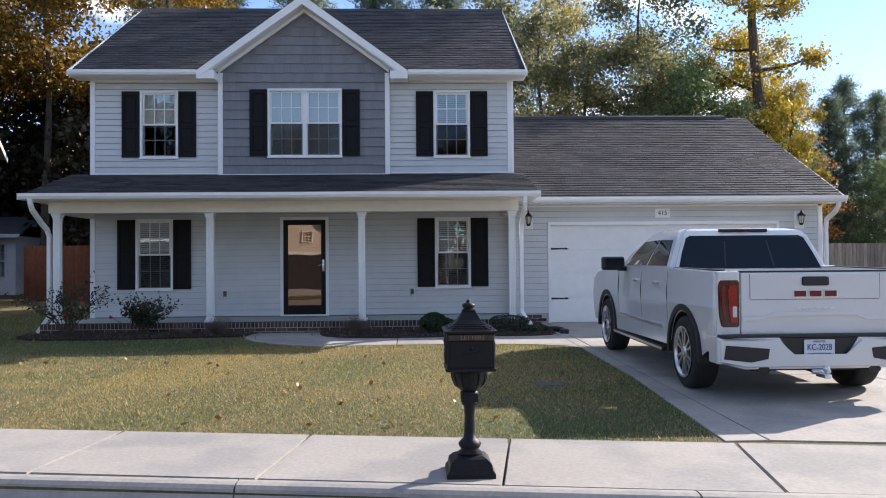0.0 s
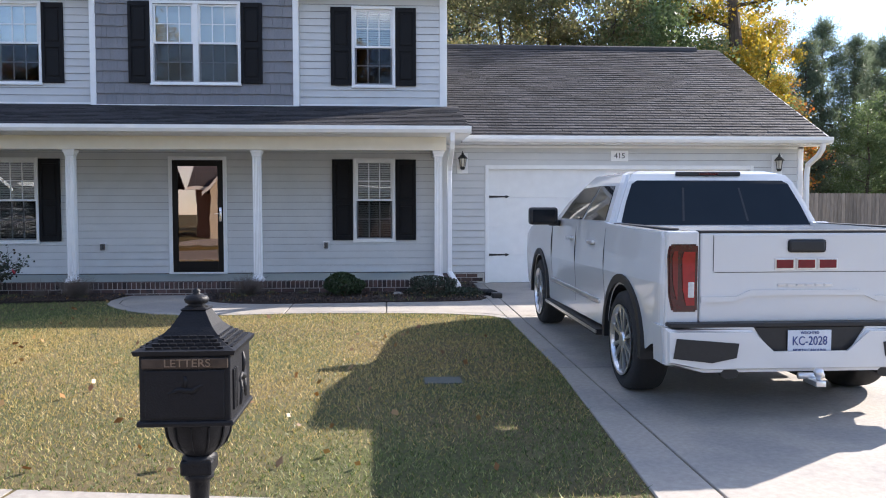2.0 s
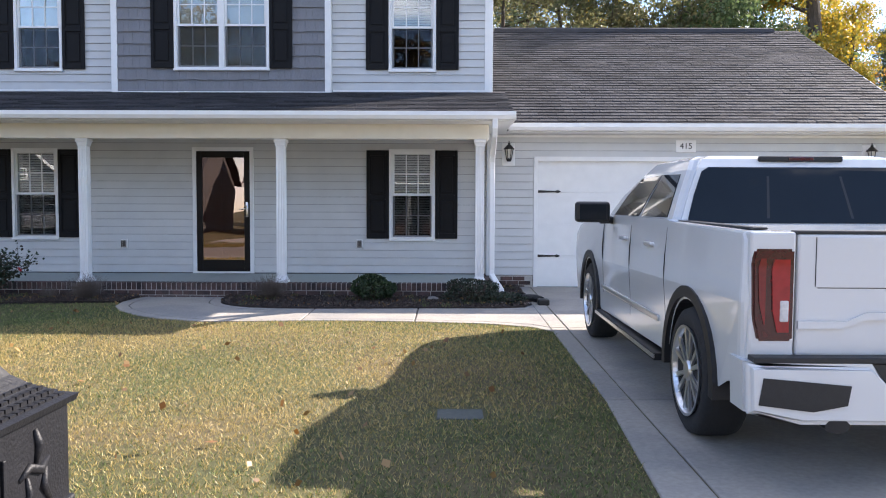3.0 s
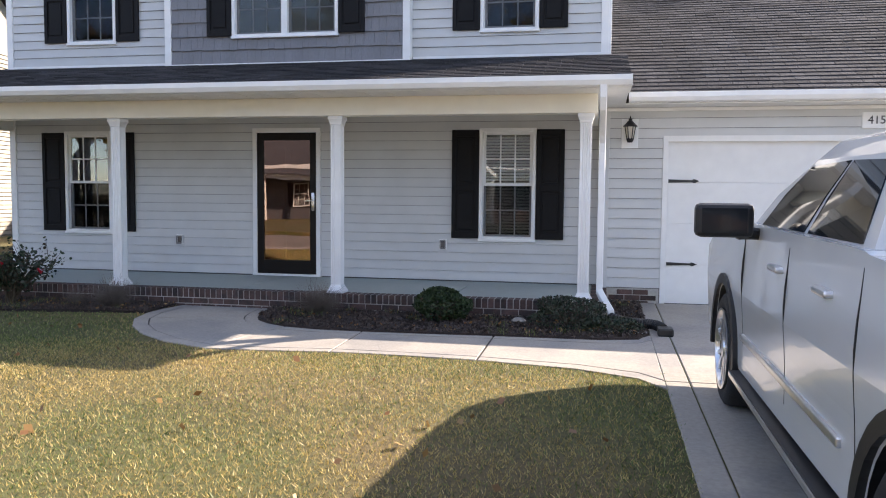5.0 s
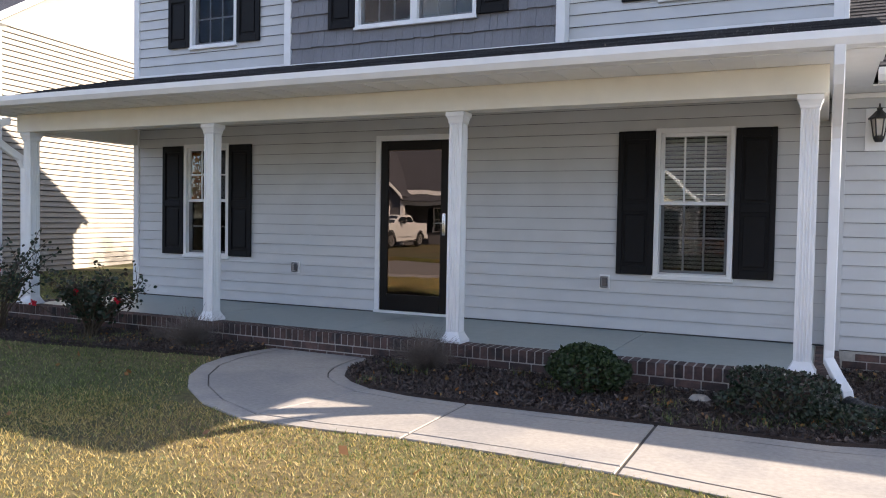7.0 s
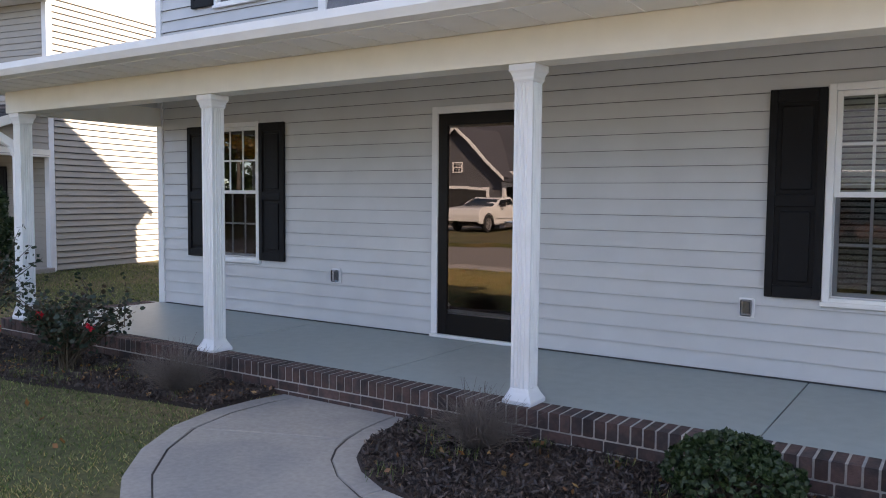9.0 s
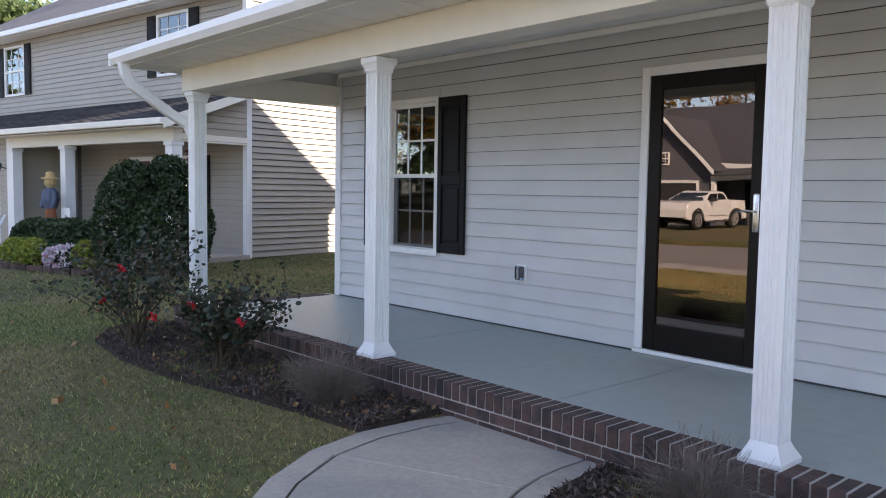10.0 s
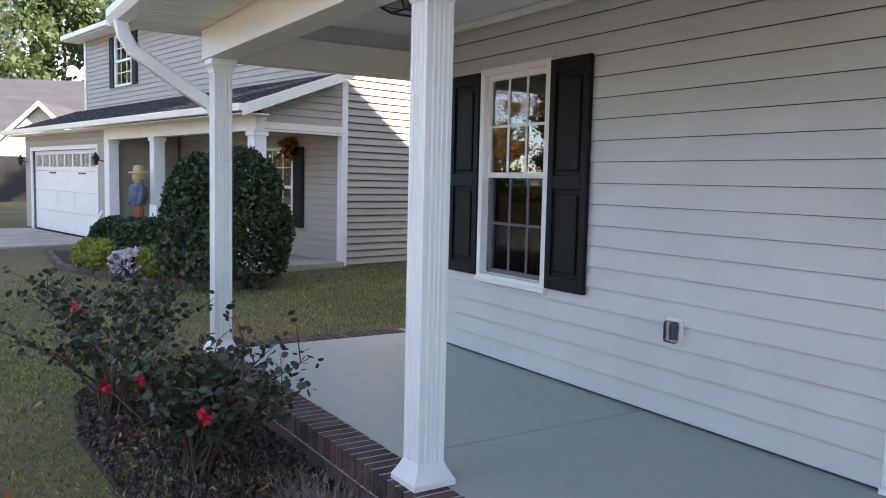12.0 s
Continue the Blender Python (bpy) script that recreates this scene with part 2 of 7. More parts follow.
def siding(parent, x0, x1, z0, z1, y, openings, mat, exposure=0.13, top=None):
    """Lapped boards on the face y, one object each; they share meshes of one length. top(z): the x-range at a height."""
    made = {}
    z = z0
    while z < z1 - 0.02:
        h = min(exposure, z1 - z)
        a0, a1 = top(z + h) if top else (x0, x1)
        spans = [(a0, a1)]
        strips = []
        for o in openings:
            if o[2] < z + h - 0.006 and o[3] > z + 0.006:
                spans = [s for a, b in spans for s in ((a, min(b, o[0])), (max(a, o[1]), b)) if s[1] - s[0] > 0.01]
                if z + h - o[3] > 0.012:
                    strips.append((o[0], o[1], o[3], z + h - o[3]))
                if o[2] - z > 0.012:
                    strips.append((o[0], o[1], z, o[2] - z))
        for a, b, zz, hh in [(a, b, z, h) for a, b in spans] + strips:
            key = (round(b - a, 3), round(hh, 3))
            if key not in made:
                bm = bmesh.new()
                prism(bm, ((-0.012, 0.0), (-0.02, 0.0), (-0.0195, min(0.012, key[1] * 0.5)), (-0.003, key[1] - 0.0035), (0.002, key[1] - 0.0035), (-0.012, min(0.012, key[1] * 0.5))), 0, key[0], "x")
                made[key] = mesh_of("siding_board", bm, mat)
            piece("siding_board", made[key], parent, a, y, zz)
        z += exposure


def shingles(parent, origin, u, v, rows, u0, u1, near=(0, 0, 0, 0), tab=0.3, course=0.14):
    """Tabs over a roof plane. u runs along the eave, v up the slope; u0(v), u1(v) bound it. near: a stretch whose tabs are objects."""
    o, u, v = Vector(origin), Vector(u).normalized(), Vector(v).normalized()
    w = u.cross(v)
    rng = random.Random(5)
    cells = []
    for r in range(rows):
        b = r * course
        off = (0.15 if r % 2 else 0.0) + rng.uniform(-0.02, 0.02)
        lo, hi = u0(b), u1(b)
        k = math.floor((lo - off) / tab)
        while off + k * tab < hi:
            a, c = max(lo, off + k * tab + 0.004), min(hi, off + (k + 1) * tab - 0.004)
            if c - a > 0.03:
                cells.append((a, c, b))
            k += 1
    rest, one = [], None
    faces_one = ((0, 1, 2, 3), (4, 5, 1, 0), (5, 6, 2, 1), (7, 4, 0, 3))

    def corners(a, c, b):
        t, lift = course + 0.02, rng.uniform(0.013, 0.021)
        return [o + u * x + v * y + w * z for x, y, z in ((a, b, lift), (c, b, lift), (c, b + t, 0.003), (a, b + t, 0.003),
                                                          (a, b, -0.005), (c, b, -0.005), (c, b + t, -0.005), (a, b + t, -0.005))]
    full = None
    count = 0
    frame_m = Matrix((u, v, w)).transposed().to_4x4()
    for a, c, b in cells:
        if near[0] <= a and c <= near[1] and near[2] <= b < near[3] and c - a > tab - 0.02 and count < 290:
            if full is None:
                t = course + 0.02
                full = raw_mesh("shingle", [(0, 0, 0.017), (tab - 0.008, 0, 0.017), (tab - 0.008, t, 0.003), (0, t, 0.003), (0, 0, -0.005),
                                            (tab - 0.008, 0, -0.005), (tab - 0.008, t, -0.005), (0, t, -0.005)], faces_one, SHINGLE_PIECE)
            ob = new("shingle", full)
            ob.parent = parent
            ob.matrix_basis = Matrix.Translation(o + u * a + v * b + w * rng.uniform(-0.001, 0.002)) @ frame_m
            count += 1
        else:
            rest.append(corners(a, c, b))
    vs = [p for q in rest for p in q]
    fs = [tuple(8 * i + j for j in f) for i in range(len(rest)) for f in faces_one]
    ob = new("shingle_courses", raw_mesh("shingle_courses", vs, fs, SHINGLE))
    ob.parent = parent
    tagged(ob, "weathered charcoal shingle courses", kind="stuff")

# ---- ground, street, paving ----


def sheet():
    bm = bmesh.new()
    xs = [-420, -150, -60, -30, -15, -9, -5, -2, 0, 1.4, 2.8, 5, 9, 15, 30, 60, 150, 420]
    ts = [-420, -120, -40, -20, -3.62, -3.6, 5.84, 5.86, 6.1, 7.4, 9, 11, 13, 15, 17, 19, 24, 30, 40, 80, 200, 480]
    rows = []
    for t in ts:
        row = []
        for x in xs:
            y = t - 0.156 * max(-60, min(60, x))
            z = -0.24 if -3.61 < t < 5.85 else (-0.08 if t < 0 else ground_z(min(y, 40)) - (0.05 if 5.8 < t < 7.3 else 0.0))
            row.append(bm.verts.new((x, y, z)))
        rows.append(row)
    for a, b in zip(rows, rows[1:]):
        for i in range(len(xs) - 1):
            bm.faces.new((a[i], a[i + 1], b[i + 1], b[i]))
    return structure("ground", bm, LAWN, "autumn lawn, half dormant, straw yellow and green", "lawn")


sheet()


def street_strip(name, t0, t1, z0, z1, mat, label, category, x0=-60.0, x1=60.0):
    bm = bmesh.new()
    lo = [(t0, z0), (t1, z0), (t1, z1), (t0, z1)]
    a = [bm.verts.new((x0, t - 0.156 * x0, z)) for t, z in lo]
    b = [bm.verts.new((x1, t - 0.156 * x1, z)) for t, z in lo]
    bm.faces.new(a)
    bm.faces.new(b[::-1])
    for i in range(4):
        bm.faces.new((a[i], a[(i + 1) % 4], b[(i + 1) % 4], b[i]))
    return structure(name, bm, mat, label, category)


street_strip("road", -3.55, 5.7, -0.3, -0.225, ROAD, "worn pale grey residential road", "road")
pave = thing("pavement", "light concrete street pavement in jointed slabs", "pavement", kind="structure")
kerb = thing("kerb", "rounded concrete kerb with dark joints along the road", "kerb", kind="structure")
slab_at = [-27.335 + 1.66 * i for i in range(18)] + [2.66, 5.6, 8.5, 10.1, 11.7, 13.3, 14.9]
for a, b in zip(slab_at, slab_at[1:]):
    bm = bmesh.new()
    ins = 0.007
    sh = 0.024
    pts = []
    for t, x in ((6.02, a + ins), (6.02, b - ins), (7.36, b - ins), (7.36, a + ins)):
        xx = x + (t - 6.69) * 0.152
        pts.append((xx, t - 0.156 * xx))
    lo = [bm.verts.new((x, y, ground_z(y) - 0.12)) for x, y in pts]
    hi = [bm.verts.new((x, y, ground_z(y) + 0.002)) for x, y in pts]
    bm.faces.new(hi)
    for i in range(4):
        bm.faces.new((lo[i], lo[(i + 1) % 4], hi[(i + 1) % 4], hi[i]))
    bmesh.ops.bevel(bm, geom=[e for e in bm.edges if all(v in hi for v in e.verts)], offset=0.008, segments=2, affect="EDGES")
    part("slab", bm, CONCRETE, pave)
k = -28.0
while k < 16:
    bm = bmesh.new()
    prof = ((6.012, -0.3), (6.012, -0.082), (5.95, -0.08), (5.90, -0.088), (5.872, -0.11), (5.85, -0.16), (5.80, -0.215), (5.5, -0.222), (5.5, -0.3))
    x0, x1 = k + 0.006, k + 2.994
    a = [bm.verts.new((x0, t - 0.156 * x0, z)) for t, z in prof]
    b = [bm.verts.new((x1, t - 0.156 * x1, z)) for t, z in prof]
    bm.faces.new(a)
    bm.faces.new(b[::-1])
    for i in range(len(prof)):
        bm.faces.new((a[i], a[(i + 1) % len(prof)], b[(i + 1) % len(prof)], b[i]))
    part("kerb_stone", bm, CONCRETE, kerb)
    k += 3.0


def flat_slab(parent, outline, thick=0.1, lift=0.012, name="slab", mat=CONCRETE):
    bm = bmesh.new()
    lo = [bm.verts.new((x, y, ground_z(y) - thick)) for x, y in outline]
    hi = [bm.verts.new((x, y, ground_z(y) + lift)) for x, y in outline]
    n = len(outline)
    bm.faces.new(hi)
    for i in range(n):
        bm.faces.new((lo[i], lo[(i + 1) % n], hi[(i + 1) % n], hi[i]))
    hs = set(hi)
    bmesh.ops.bevel(bm, geom=[e for e in bm.edges if e.verts[0] in hs and e.verts[1] in hs], offset=0.006, segments=1, affect="EDGES")
    return part(name, bm, mat, parent)


drive = thing("driveway", "pale concrete driveway with dark expansion joints", "driveway", kind="structure")
g = 0.006
cuts = [6.98, 10.25, 13.5, 17.74]
for y0, y1 in zip(cuts, cuts[1:]):
    b0 = 0.0 if y0 > 7 else 0.45
    flat_slab(drive, [(2.86 - (0.17 if b0 else 0), y0 + g - (0.03 if b0 else 0)), (3.05 - g, y0 + g - (0.03 if b0 else 0)), (3.05 - g, y1 - g), (2.86, y1 - g)])
    flat_slab(drive, [(3.05 + g, y0 + g - (0.03 if b0 else 0)), (5.7 - g, y0 + g - b0), (5.7 - g, y1 - g), (3.05 + g, y1 - g)])
    flat_slab(drive, [(5.7 + g, y0 + g - b0), (8.5, y0 + g - b0 * 2), (8.5, y1 - g), (5.7 + g, y1 - g)])
base = bmesh.new()
prism(base, ((2.88, 6.9), (8.4, 6.1), (8.4, 17.7), (2.88, 17.7)), -0.4, -0.395, "z")
for v in base.verts:
    v.co.z = ground_z(v.co.y) - (0.01 if v.co.z > -0.397 else 0.03)
part("joint_filler", base, JOINT, drive, "dark joint filler")

front_walk = thing("front_walk", "curved pale concrete front walk with tooled border", "walkway", kind="structure")
OUTER = [(2.86, 13.25), (2.66, 13.55), (2.15, 13.78), (1.28, 13.92), (0.6, 13.96), (-0.1, 13.96), (-0.75, 13.88), (-1.32, 13.86), (-1.84, 14.07), (-2.3, 14.4), (-2.62, 14.75), (-2.85, 15.15), (-2.93, 15.55), (-2.9, 15.9), (-2.82, 16.17)]
INNER = [(2.86, 15.45), (2.72, 15.18), (2.35, 15.07), (1.28, 15.04), (0.6, 15.0), (-0.1, 14.97), (-0.6, 14.98), (-0.99, 15.06), (-1.25, 15.2), (-1.42, 15.36), (-1.5, 15.5), (-1.55, 15.66), (-1.58, 15.82), (-1.6, 16.0), (-1.61, 16.17)]
groups = [(0, 3), (3, 5), (5, 7), (7, 11), (11, 14)]


def lerp2(a, b, f):
    return (a[0] + (b[0] - a[0]) * f, a[1] + (b[1] - a[1]) * f)


def along(curve, i, f):
    return lerp2(curve[i], curve[min(i + 1, len(curve) - 1)], f)


for i0, i1 in groups:
    for f0, f1 in ((0.0, 0.114), (0.127, 0.873), (0.886, 1.0)):
        left, right = [], []
        for i in range(i0, i1 + 1):
            o, n = OUTER[i], INNER[i]
            if i == i0:
                o, n = along(OUTER, i, 0.012), along(INNER, i, 0.012)
            if i == i1:
                o, n = along(OUTER, i - 1, 0.988), along(INNER, i - 1, 0.988)
            left.append(lerp2(o, n, f0))
            right.append(lerp2(o, n, f1))
        flat_slab(front_walk, left + right[::-1])
bm = bmesh.new()
vs = [bm.verts.new((x, y, ground_z(y) + 0.003)) for x, y in OUTER]
ws = [bm.verts.new((x, y, ground_z(y) + 0.003)) for x, y in INNER]
for i in range(len(vs) - 1):
    bm.faces.new((vs[i], vs[i + 1], ws[i + 1], ws[i]))
part("joint_filler", bm, JOINT, front_walk)


def bed(name, outline, label):
    bm = bmesh.new()
    inner = [bm.verts.new((x, y, ground_z(y) + 0.03)) for x, y in outline]
    cx, cy = sum(p[0] for p in outline) / len(outline), sum(p[1] for p in outline) / len(outline)
    low = [bm.verts.new((x + (x - cx) * 0.012, y + (y - cy) * 0.03, ground_z(y) - 0.02)) for x, y in outline]
    f = bm.faces.new(inner)
    for i in range(len(outline)):
        bm.faces.new((low[i], low[(i + 1) % len(outline)], inner[(i + 1) % len(outline)], inner[i]))
    bmesh.ops.triangulate(bm, faces=[f])
    return structure(name, bm, MULCH, label, "garden bed")


BED_R = [p for p in INNER[1:-1]] + [(-1.6, 16.16), (2.45, 16.16), (2.45, 17.7), (2.84, 17.7), (2.84, 15.5)]
BED_L = [(-2.92, 16.16), (-2.95, 15.55), (-3.4, 15.5), (-4.0, 15.42), (-4.9, 15.25), (-5.8, 15.2), (-6.7, 15.3), (-7.15, 15.6), (-7.2, 16.16)]
bed("mulch_bed", BED_R, "dark brown bark mulch bed beside the porch")
bed("mulch_bed", BED_L, "dark bark mulch bed under the rose bushes")

# ---- the house ----
house = thing("house", "two-storey house with grey siding and charcoal roof", "house", kind="structure")
X0, X1, YW = -6.75, 2.39, 18.0
GW_FACE = 17.75
WIN = {  # x0, x1, z0, z1, face
    "a": (-5.70, -4.88, 3.74, 5.21, YW), "b": (-2.93, -1.33, 3.735, 5.22, 17.85), "c": (0.655, 1.455, 3.74, 5.21, YW),
    "d": (-5.795, -4.995, 0.885, 2.425, YW), "e": (0.665, 1.445, 0.885, 2.425, YW)}
DOOR = (-2.695, -1.65, 0.30, 2.45)
low_open = [WIN["d"][:4], WIN["e"][:4], DOOR]
up_open = [WIN["a"][:4], WIN["c"][:4], (-3.98, -0.31, 3.3, 6.0)]
front = part("front_wall", wall_cells(bmesh.new(), X0, X1, 0.0, 5.5, YW + 0.006, YW + 0.2, low_open + [WIN["a"][:4], WIN["c"][:4], (-3.0, -1.2, 3.7, 5.25)]), LAPSHADE, house)
siding(front, X0 + 0.07, X1 - 0.07, 0.312, 2.86, YW, low_open, SIDING)
siding(front, X0 + 0.07, X1 - 0.07, 3.42, 5.45, YW, up_open, SIDING)
side = part("side_wall", boxes((X0, YW + 0.21, 0.0, X0 + 0.2, 26.4, 5.5), (X1 - 0.2, YW + 0.21, 0.0, X1, 26.4, 5.5), (X0, 26.4, 0, X1, 26.6, 5.5)), SIDING, house)
gab = bmesh.new()
for x in (X0, X1 - 0.15):
    prism(gab, ((YW + 0.21, 5.5), (26.4, 5.5), (22.2, 8.05)), x, x + 0.15, "x")
part("gable_wall", gab, SIDING, house)
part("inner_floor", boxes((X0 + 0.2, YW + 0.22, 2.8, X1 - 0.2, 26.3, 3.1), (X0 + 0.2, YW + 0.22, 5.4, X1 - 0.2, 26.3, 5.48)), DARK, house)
# side siding seen on the narrow return by the garage roof
for i in range(16):
    z = 3.42 + 0.13 * i
    bm = bmesh.new()
    prism(bm, ((X1 - 0.005, z + 0.006), (X1 + 0.022, z), (X1 + 0.02, z + 0.012), (X1 + 0.004, z + 0.124), (X1 - 0.005, z + 0.124)), YW + 0.1, 26.3, "y")
    part("siding_board", bm, SIDING, side)
for x, z0, z1, y in ((X0, 0.3, 2.75, YW), (X0, 3.38, 5.45, YW), (X1 - 0.1, 3.38, 5.45, YW)):
    part("corner_trim", boxes((x - 0.01, y - 0.03, z0, x + 0.09, y + 0.06, z1), bevel=0.004), WHITE, house)
part("corner_trim", boxes((X1 - 0.02, YW - 0.02, 3.38, X1 + 0.025, YW + 0.1, 5.45), bevel=0.004), WHITE, house)
# projecting gable with shakes
GX0, GX1, GY = -3.98, -0.31, 17.85
gable = part("gable_wall", wall_cells(bmesh.new(), GX0, GX1, 3.3, 5.6, GY + 0.012, YW + 0.004, [WIN["b"][:4]]), SHAKE, house, "slate grey shake gable wall")
gt = bmesh.new()
prism(gt, ((GX0, 5.602), (GX1, 5.602), (-2.145, 6.93)), GY + 0.012, GY + 0.15)
part("gable_peak", gt, SHAKE, house, "slate grey shake gable")
rng = random.Random(11)
shake_bits, row, z = [], 0, 3.37
shake_mesh = {}
shake_n = 0
while z < 6.9:
    lo, hi = GX0 + 0.08, GX1 - 0.08
    if z > 5.45:
        f = (z + 0.1 - 5.55) / (6.87 - 5.55)
        lo, hi = GX0 + f * 1.835 + 0.06, GX1 - f * 1.835 - 0.06
    x = lo
    while x < hi - 0.02:
        w = min(rng.choice((0.09, 0.12, 0.15, 0.18)), hi - x)
        o = WIN["b"]
        cut = o[3] > z + 0.06 and o[2] < z + 0.13
        if cut and x < o[1] and x + w > o[0]:
            if x < o[0]:
                w = o[0] - x
            else:
                x = o[1]
                continue
        if w > 0.02:
            key = round(w, 2)
            if key not in shake_mesh:
                bm = bmesh.new()
                prism(bm, ((0.0, 0.0), (-0.034, 0.0), (-0.006, 0.215), (0.0, 0.215)), 0, key - 0.003, "x")
                shake_mesh[key] = mesh_of("shake", bm, SHAKE)
            if z < 4.9 and shake_n < 290:
                piece("shake", shake_mesh[key], gable, x, GY + 0.012, z - rng.uniform(0, 0.012))
                shake_n += 1
            else:
                zz = z - rng.uniform(0, 0.012)
                shake_bits.append((x, zz, key - 0.003))
        x += w
    z += 0.2
sv, sf = [], []
for x, zz, w in shake_bits:
    i = len(sv)
    sv += [(x, GY + 0.012, zz), (x, GY - 0.022, zz), (x, GY + 0.006, zz + 0.215), (x + w, GY + 0.012, zz), (x + w, GY - 0.022, zz), (x + w, GY + 0.006, zz + 0.215)]
    sf += [(i + 1, i + 4, i + 5, i + 2), (i, i + 3, i + 4, i + 1), (i, i + 1, i + 2), (i + 3, i + 5, i + 4)]
ob = new("shake_courses", raw_mesh("shake_courses", sv, sf, SHAKE))
ob.parent = gable
tagged(ob, kind="stuff")
for x in (GX0 - 0.01, GX1 - 0.09):
    part("corner_trim", boxes((x, GY - 0.03, 3.33, x + 0.1, YW - 0.018, 5.56), bevel=0.004), WHITE, house)
part("base_trim", boxes((GX0, GY - 0.025, 3.33, GX1, GY + 0.01, 3.37), (X0 + 0.09, YW - 0.03, 3.385, GX0 - 0.02, YW + 0.004, 3.42), (GX1 + 0.02, YW - 0.03, 3.385, X1 - 0.11, YW + 0.004, 3.42)), WHITE, house)

# main roof
ROOF_D = {}


def slope_slab(bm, corners, thick):
    p = [Vector(c) for c in corners]
    n = (p[1] - p[0]).cross(p[3] - p[0]).normalized()
    hi = [bm.verts.new(q) for q in p]
    lo = [bm.verts.new(q - n * thick) for q in p]
    bm.faces.new(hi)
    bm.faces.new(lo[::-1])
    for i in range(4):
        bm.faces.new((hi[i], lo[i], lo[(i + 1) % 4], hi[(i + 1) % 4]))


EX0, EX1, EY, EZ, RY, RZ = -7.05, 2.66, 17.6, 5.54, 22.2, 8.35
bm = bmesh.new()
VY, VZ, VX = EY + (7.12 - EZ) / (RZ - EZ) * (RY - EY), 7.12, 2.2
slope_slab(bm, ((EX0, EY, EZ), (-2.13 - VX, EY, EZ), (-2.13, VY, VZ), (EX0, VY, VZ)), 0.05)
slope_slab(bm, ((-2.13 + VX, EY, EZ), (EX1, EY, EZ), (EX1, VY, VZ), (-2.13, VY, VZ)), 0.05)
slope_slab(bm, ((EX0, VY, VZ), (EX1, VY, VZ), (EX1, RY, RZ), (EX0, RY, RZ)), 0.05)
slope_slab(bm, ((EX1, 26.8, EZ), (EX0, 26.8, EZ), (EX0, RY, RZ), (EX1, RY, RZ)), 0.05)
main_roof = part("roof", bm, SHINGLE, house, "charcoal shingle roof")
sv_ = Vector((0, RY - EY, RZ - EZ))
GF0, GF1, GPX, GPZ = -4.36, 0.10, -2.13, 7.12
slope_g = (GPZ - 5.52) / (GPX - GF0)


def gable_gap(b):
    y = EY + b * sv_.y / sv_.length
    return max(0.0, (GPZ - (EZ + b * sv_.z / sv_.length)) / slope_g)


shingles(main_roof, (0, EY, EZ), (1, 0, 0), sv_, 38, lambda b: EX0, lambda b: GPX - gable_gap(b))
shingles(main_roof, (0, EY, EZ), (1, 0, 0), sv_, 38, lambda b: GPX + gable_gap(b), lambda b: EX1)
part("ridge_cap", prism(bmesh.new(), ((RY - 0.14, RZ - 0.07), (RY, RZ + 0.035), (RY + 0.14, RZ - 0.07), (RY, RZ)), EX0, EX1, "x"), SHINGLE, main_roof)
bm = bmesh.new()
yb = 20.2
slope_slab(bm, ((GF0, 17.5, 5.52), (GPX, 17.5, GPZ), (GPX, yb, GPZ), (GF0, 17.6, 5.53)), 0.04)
slope_slab(bm, ((GPX, 17.5, GPZ), (GF1, 17.5, 5.52), (GF1, 17.6, 5.53), (GPX, yb, GPZ)), 0.04)
part("gable_roof", bm, SHINGLE, house)
# rake boards, soffits, fascias
for sgn, foot in ((-1, GF0), (1, GF1)):
    bm = bmesh.new()
    dx = foot - GPX
    prism(bm, ((GPX, GPZ + 0.02), (foot, 5.53), (foot, 5.37), (GPX, GPZ - 0.17)), 17.48, 17.52)
    prism(bm, ((GPX, GPZ - 0.13), (foot, 5.40), (foot - dx * 0.02, 5.37), (GPX, GPZ - 0.16)), 17.52, 17.87)
    part("rake_board", bm, WHITE, house, "white rake board")
    bm = bmesh.new()
    x_in = GX0 - 0.0 if sgn < 0 else GX1
    prism(bm, ((GPX, GPZ - 0.17), (x_in, GPZ - 0.17 - slope_g * abs(x_in - GPX)), (x_in, GPZ - 0.25 - slope_g * abs(x_in - GPX)), (GPX, GPZ - 0.25)), 17.79, 17.83)
    part("frieze", bm, WHITE, house)
    part("eave_return", boxes((min(foot, foot - sgn * 0.38), 17.49, 5.36, max(foot, foot - sgn * 0.38), 17.83, 5.53), bevel=0.005), WHITE, house)
for a, b in ((EX0, GF0 - 0.005), (GF1 + 0.005, EX1)):
    part("gutter", prism(bmesh.new(), ((17.49, 5.555), (17.49, 5.50), (17.515, 5.45), (17.60, 5.44), (17.60, 5.555), (17.585, 5.555), (17.585, 5.47), (17.51, 5.475), (17.505, 5.555)), a, b, "x"), WHITE, house)
    part("soffit", boxes((a + 0.01, 17.605, 5.43, b - 0.01, YW - 0.002, 5.45)), WHITE, house)
    part("frieze", boxes((a + 0.3, YW - 0.035, 5.40, b - (0.25 if b > 2 else -0.25), YW - 0.018, 5.43)), WHITE, house)
for x in (EX0 - 0.01, EX1 - 0.015):
    bm = bmesh.new()
    prism(bm, ((EY - 0.1, EZ - 0.01), (RY, RZ + 0.01), (26.9, EZ - 0.01), (26.9, EZ - 0.17), (RY, RZ - 0.16), (EY - 0.1, EZ - 0.12)), x, x + 0.025, "x")
    part("rake_board", bm, WHITE, house)

part("corner_return", boxes((X1 - 0.078, GW_FACE - 0.028, 0.1, X1 + 0.03, YW + 0.002, 2.7), bevel=0.003), SIDING, house)
# windows
SCREEN = glass_material("insect_screen", (0.62, 0.62, 0.63), 1.02)


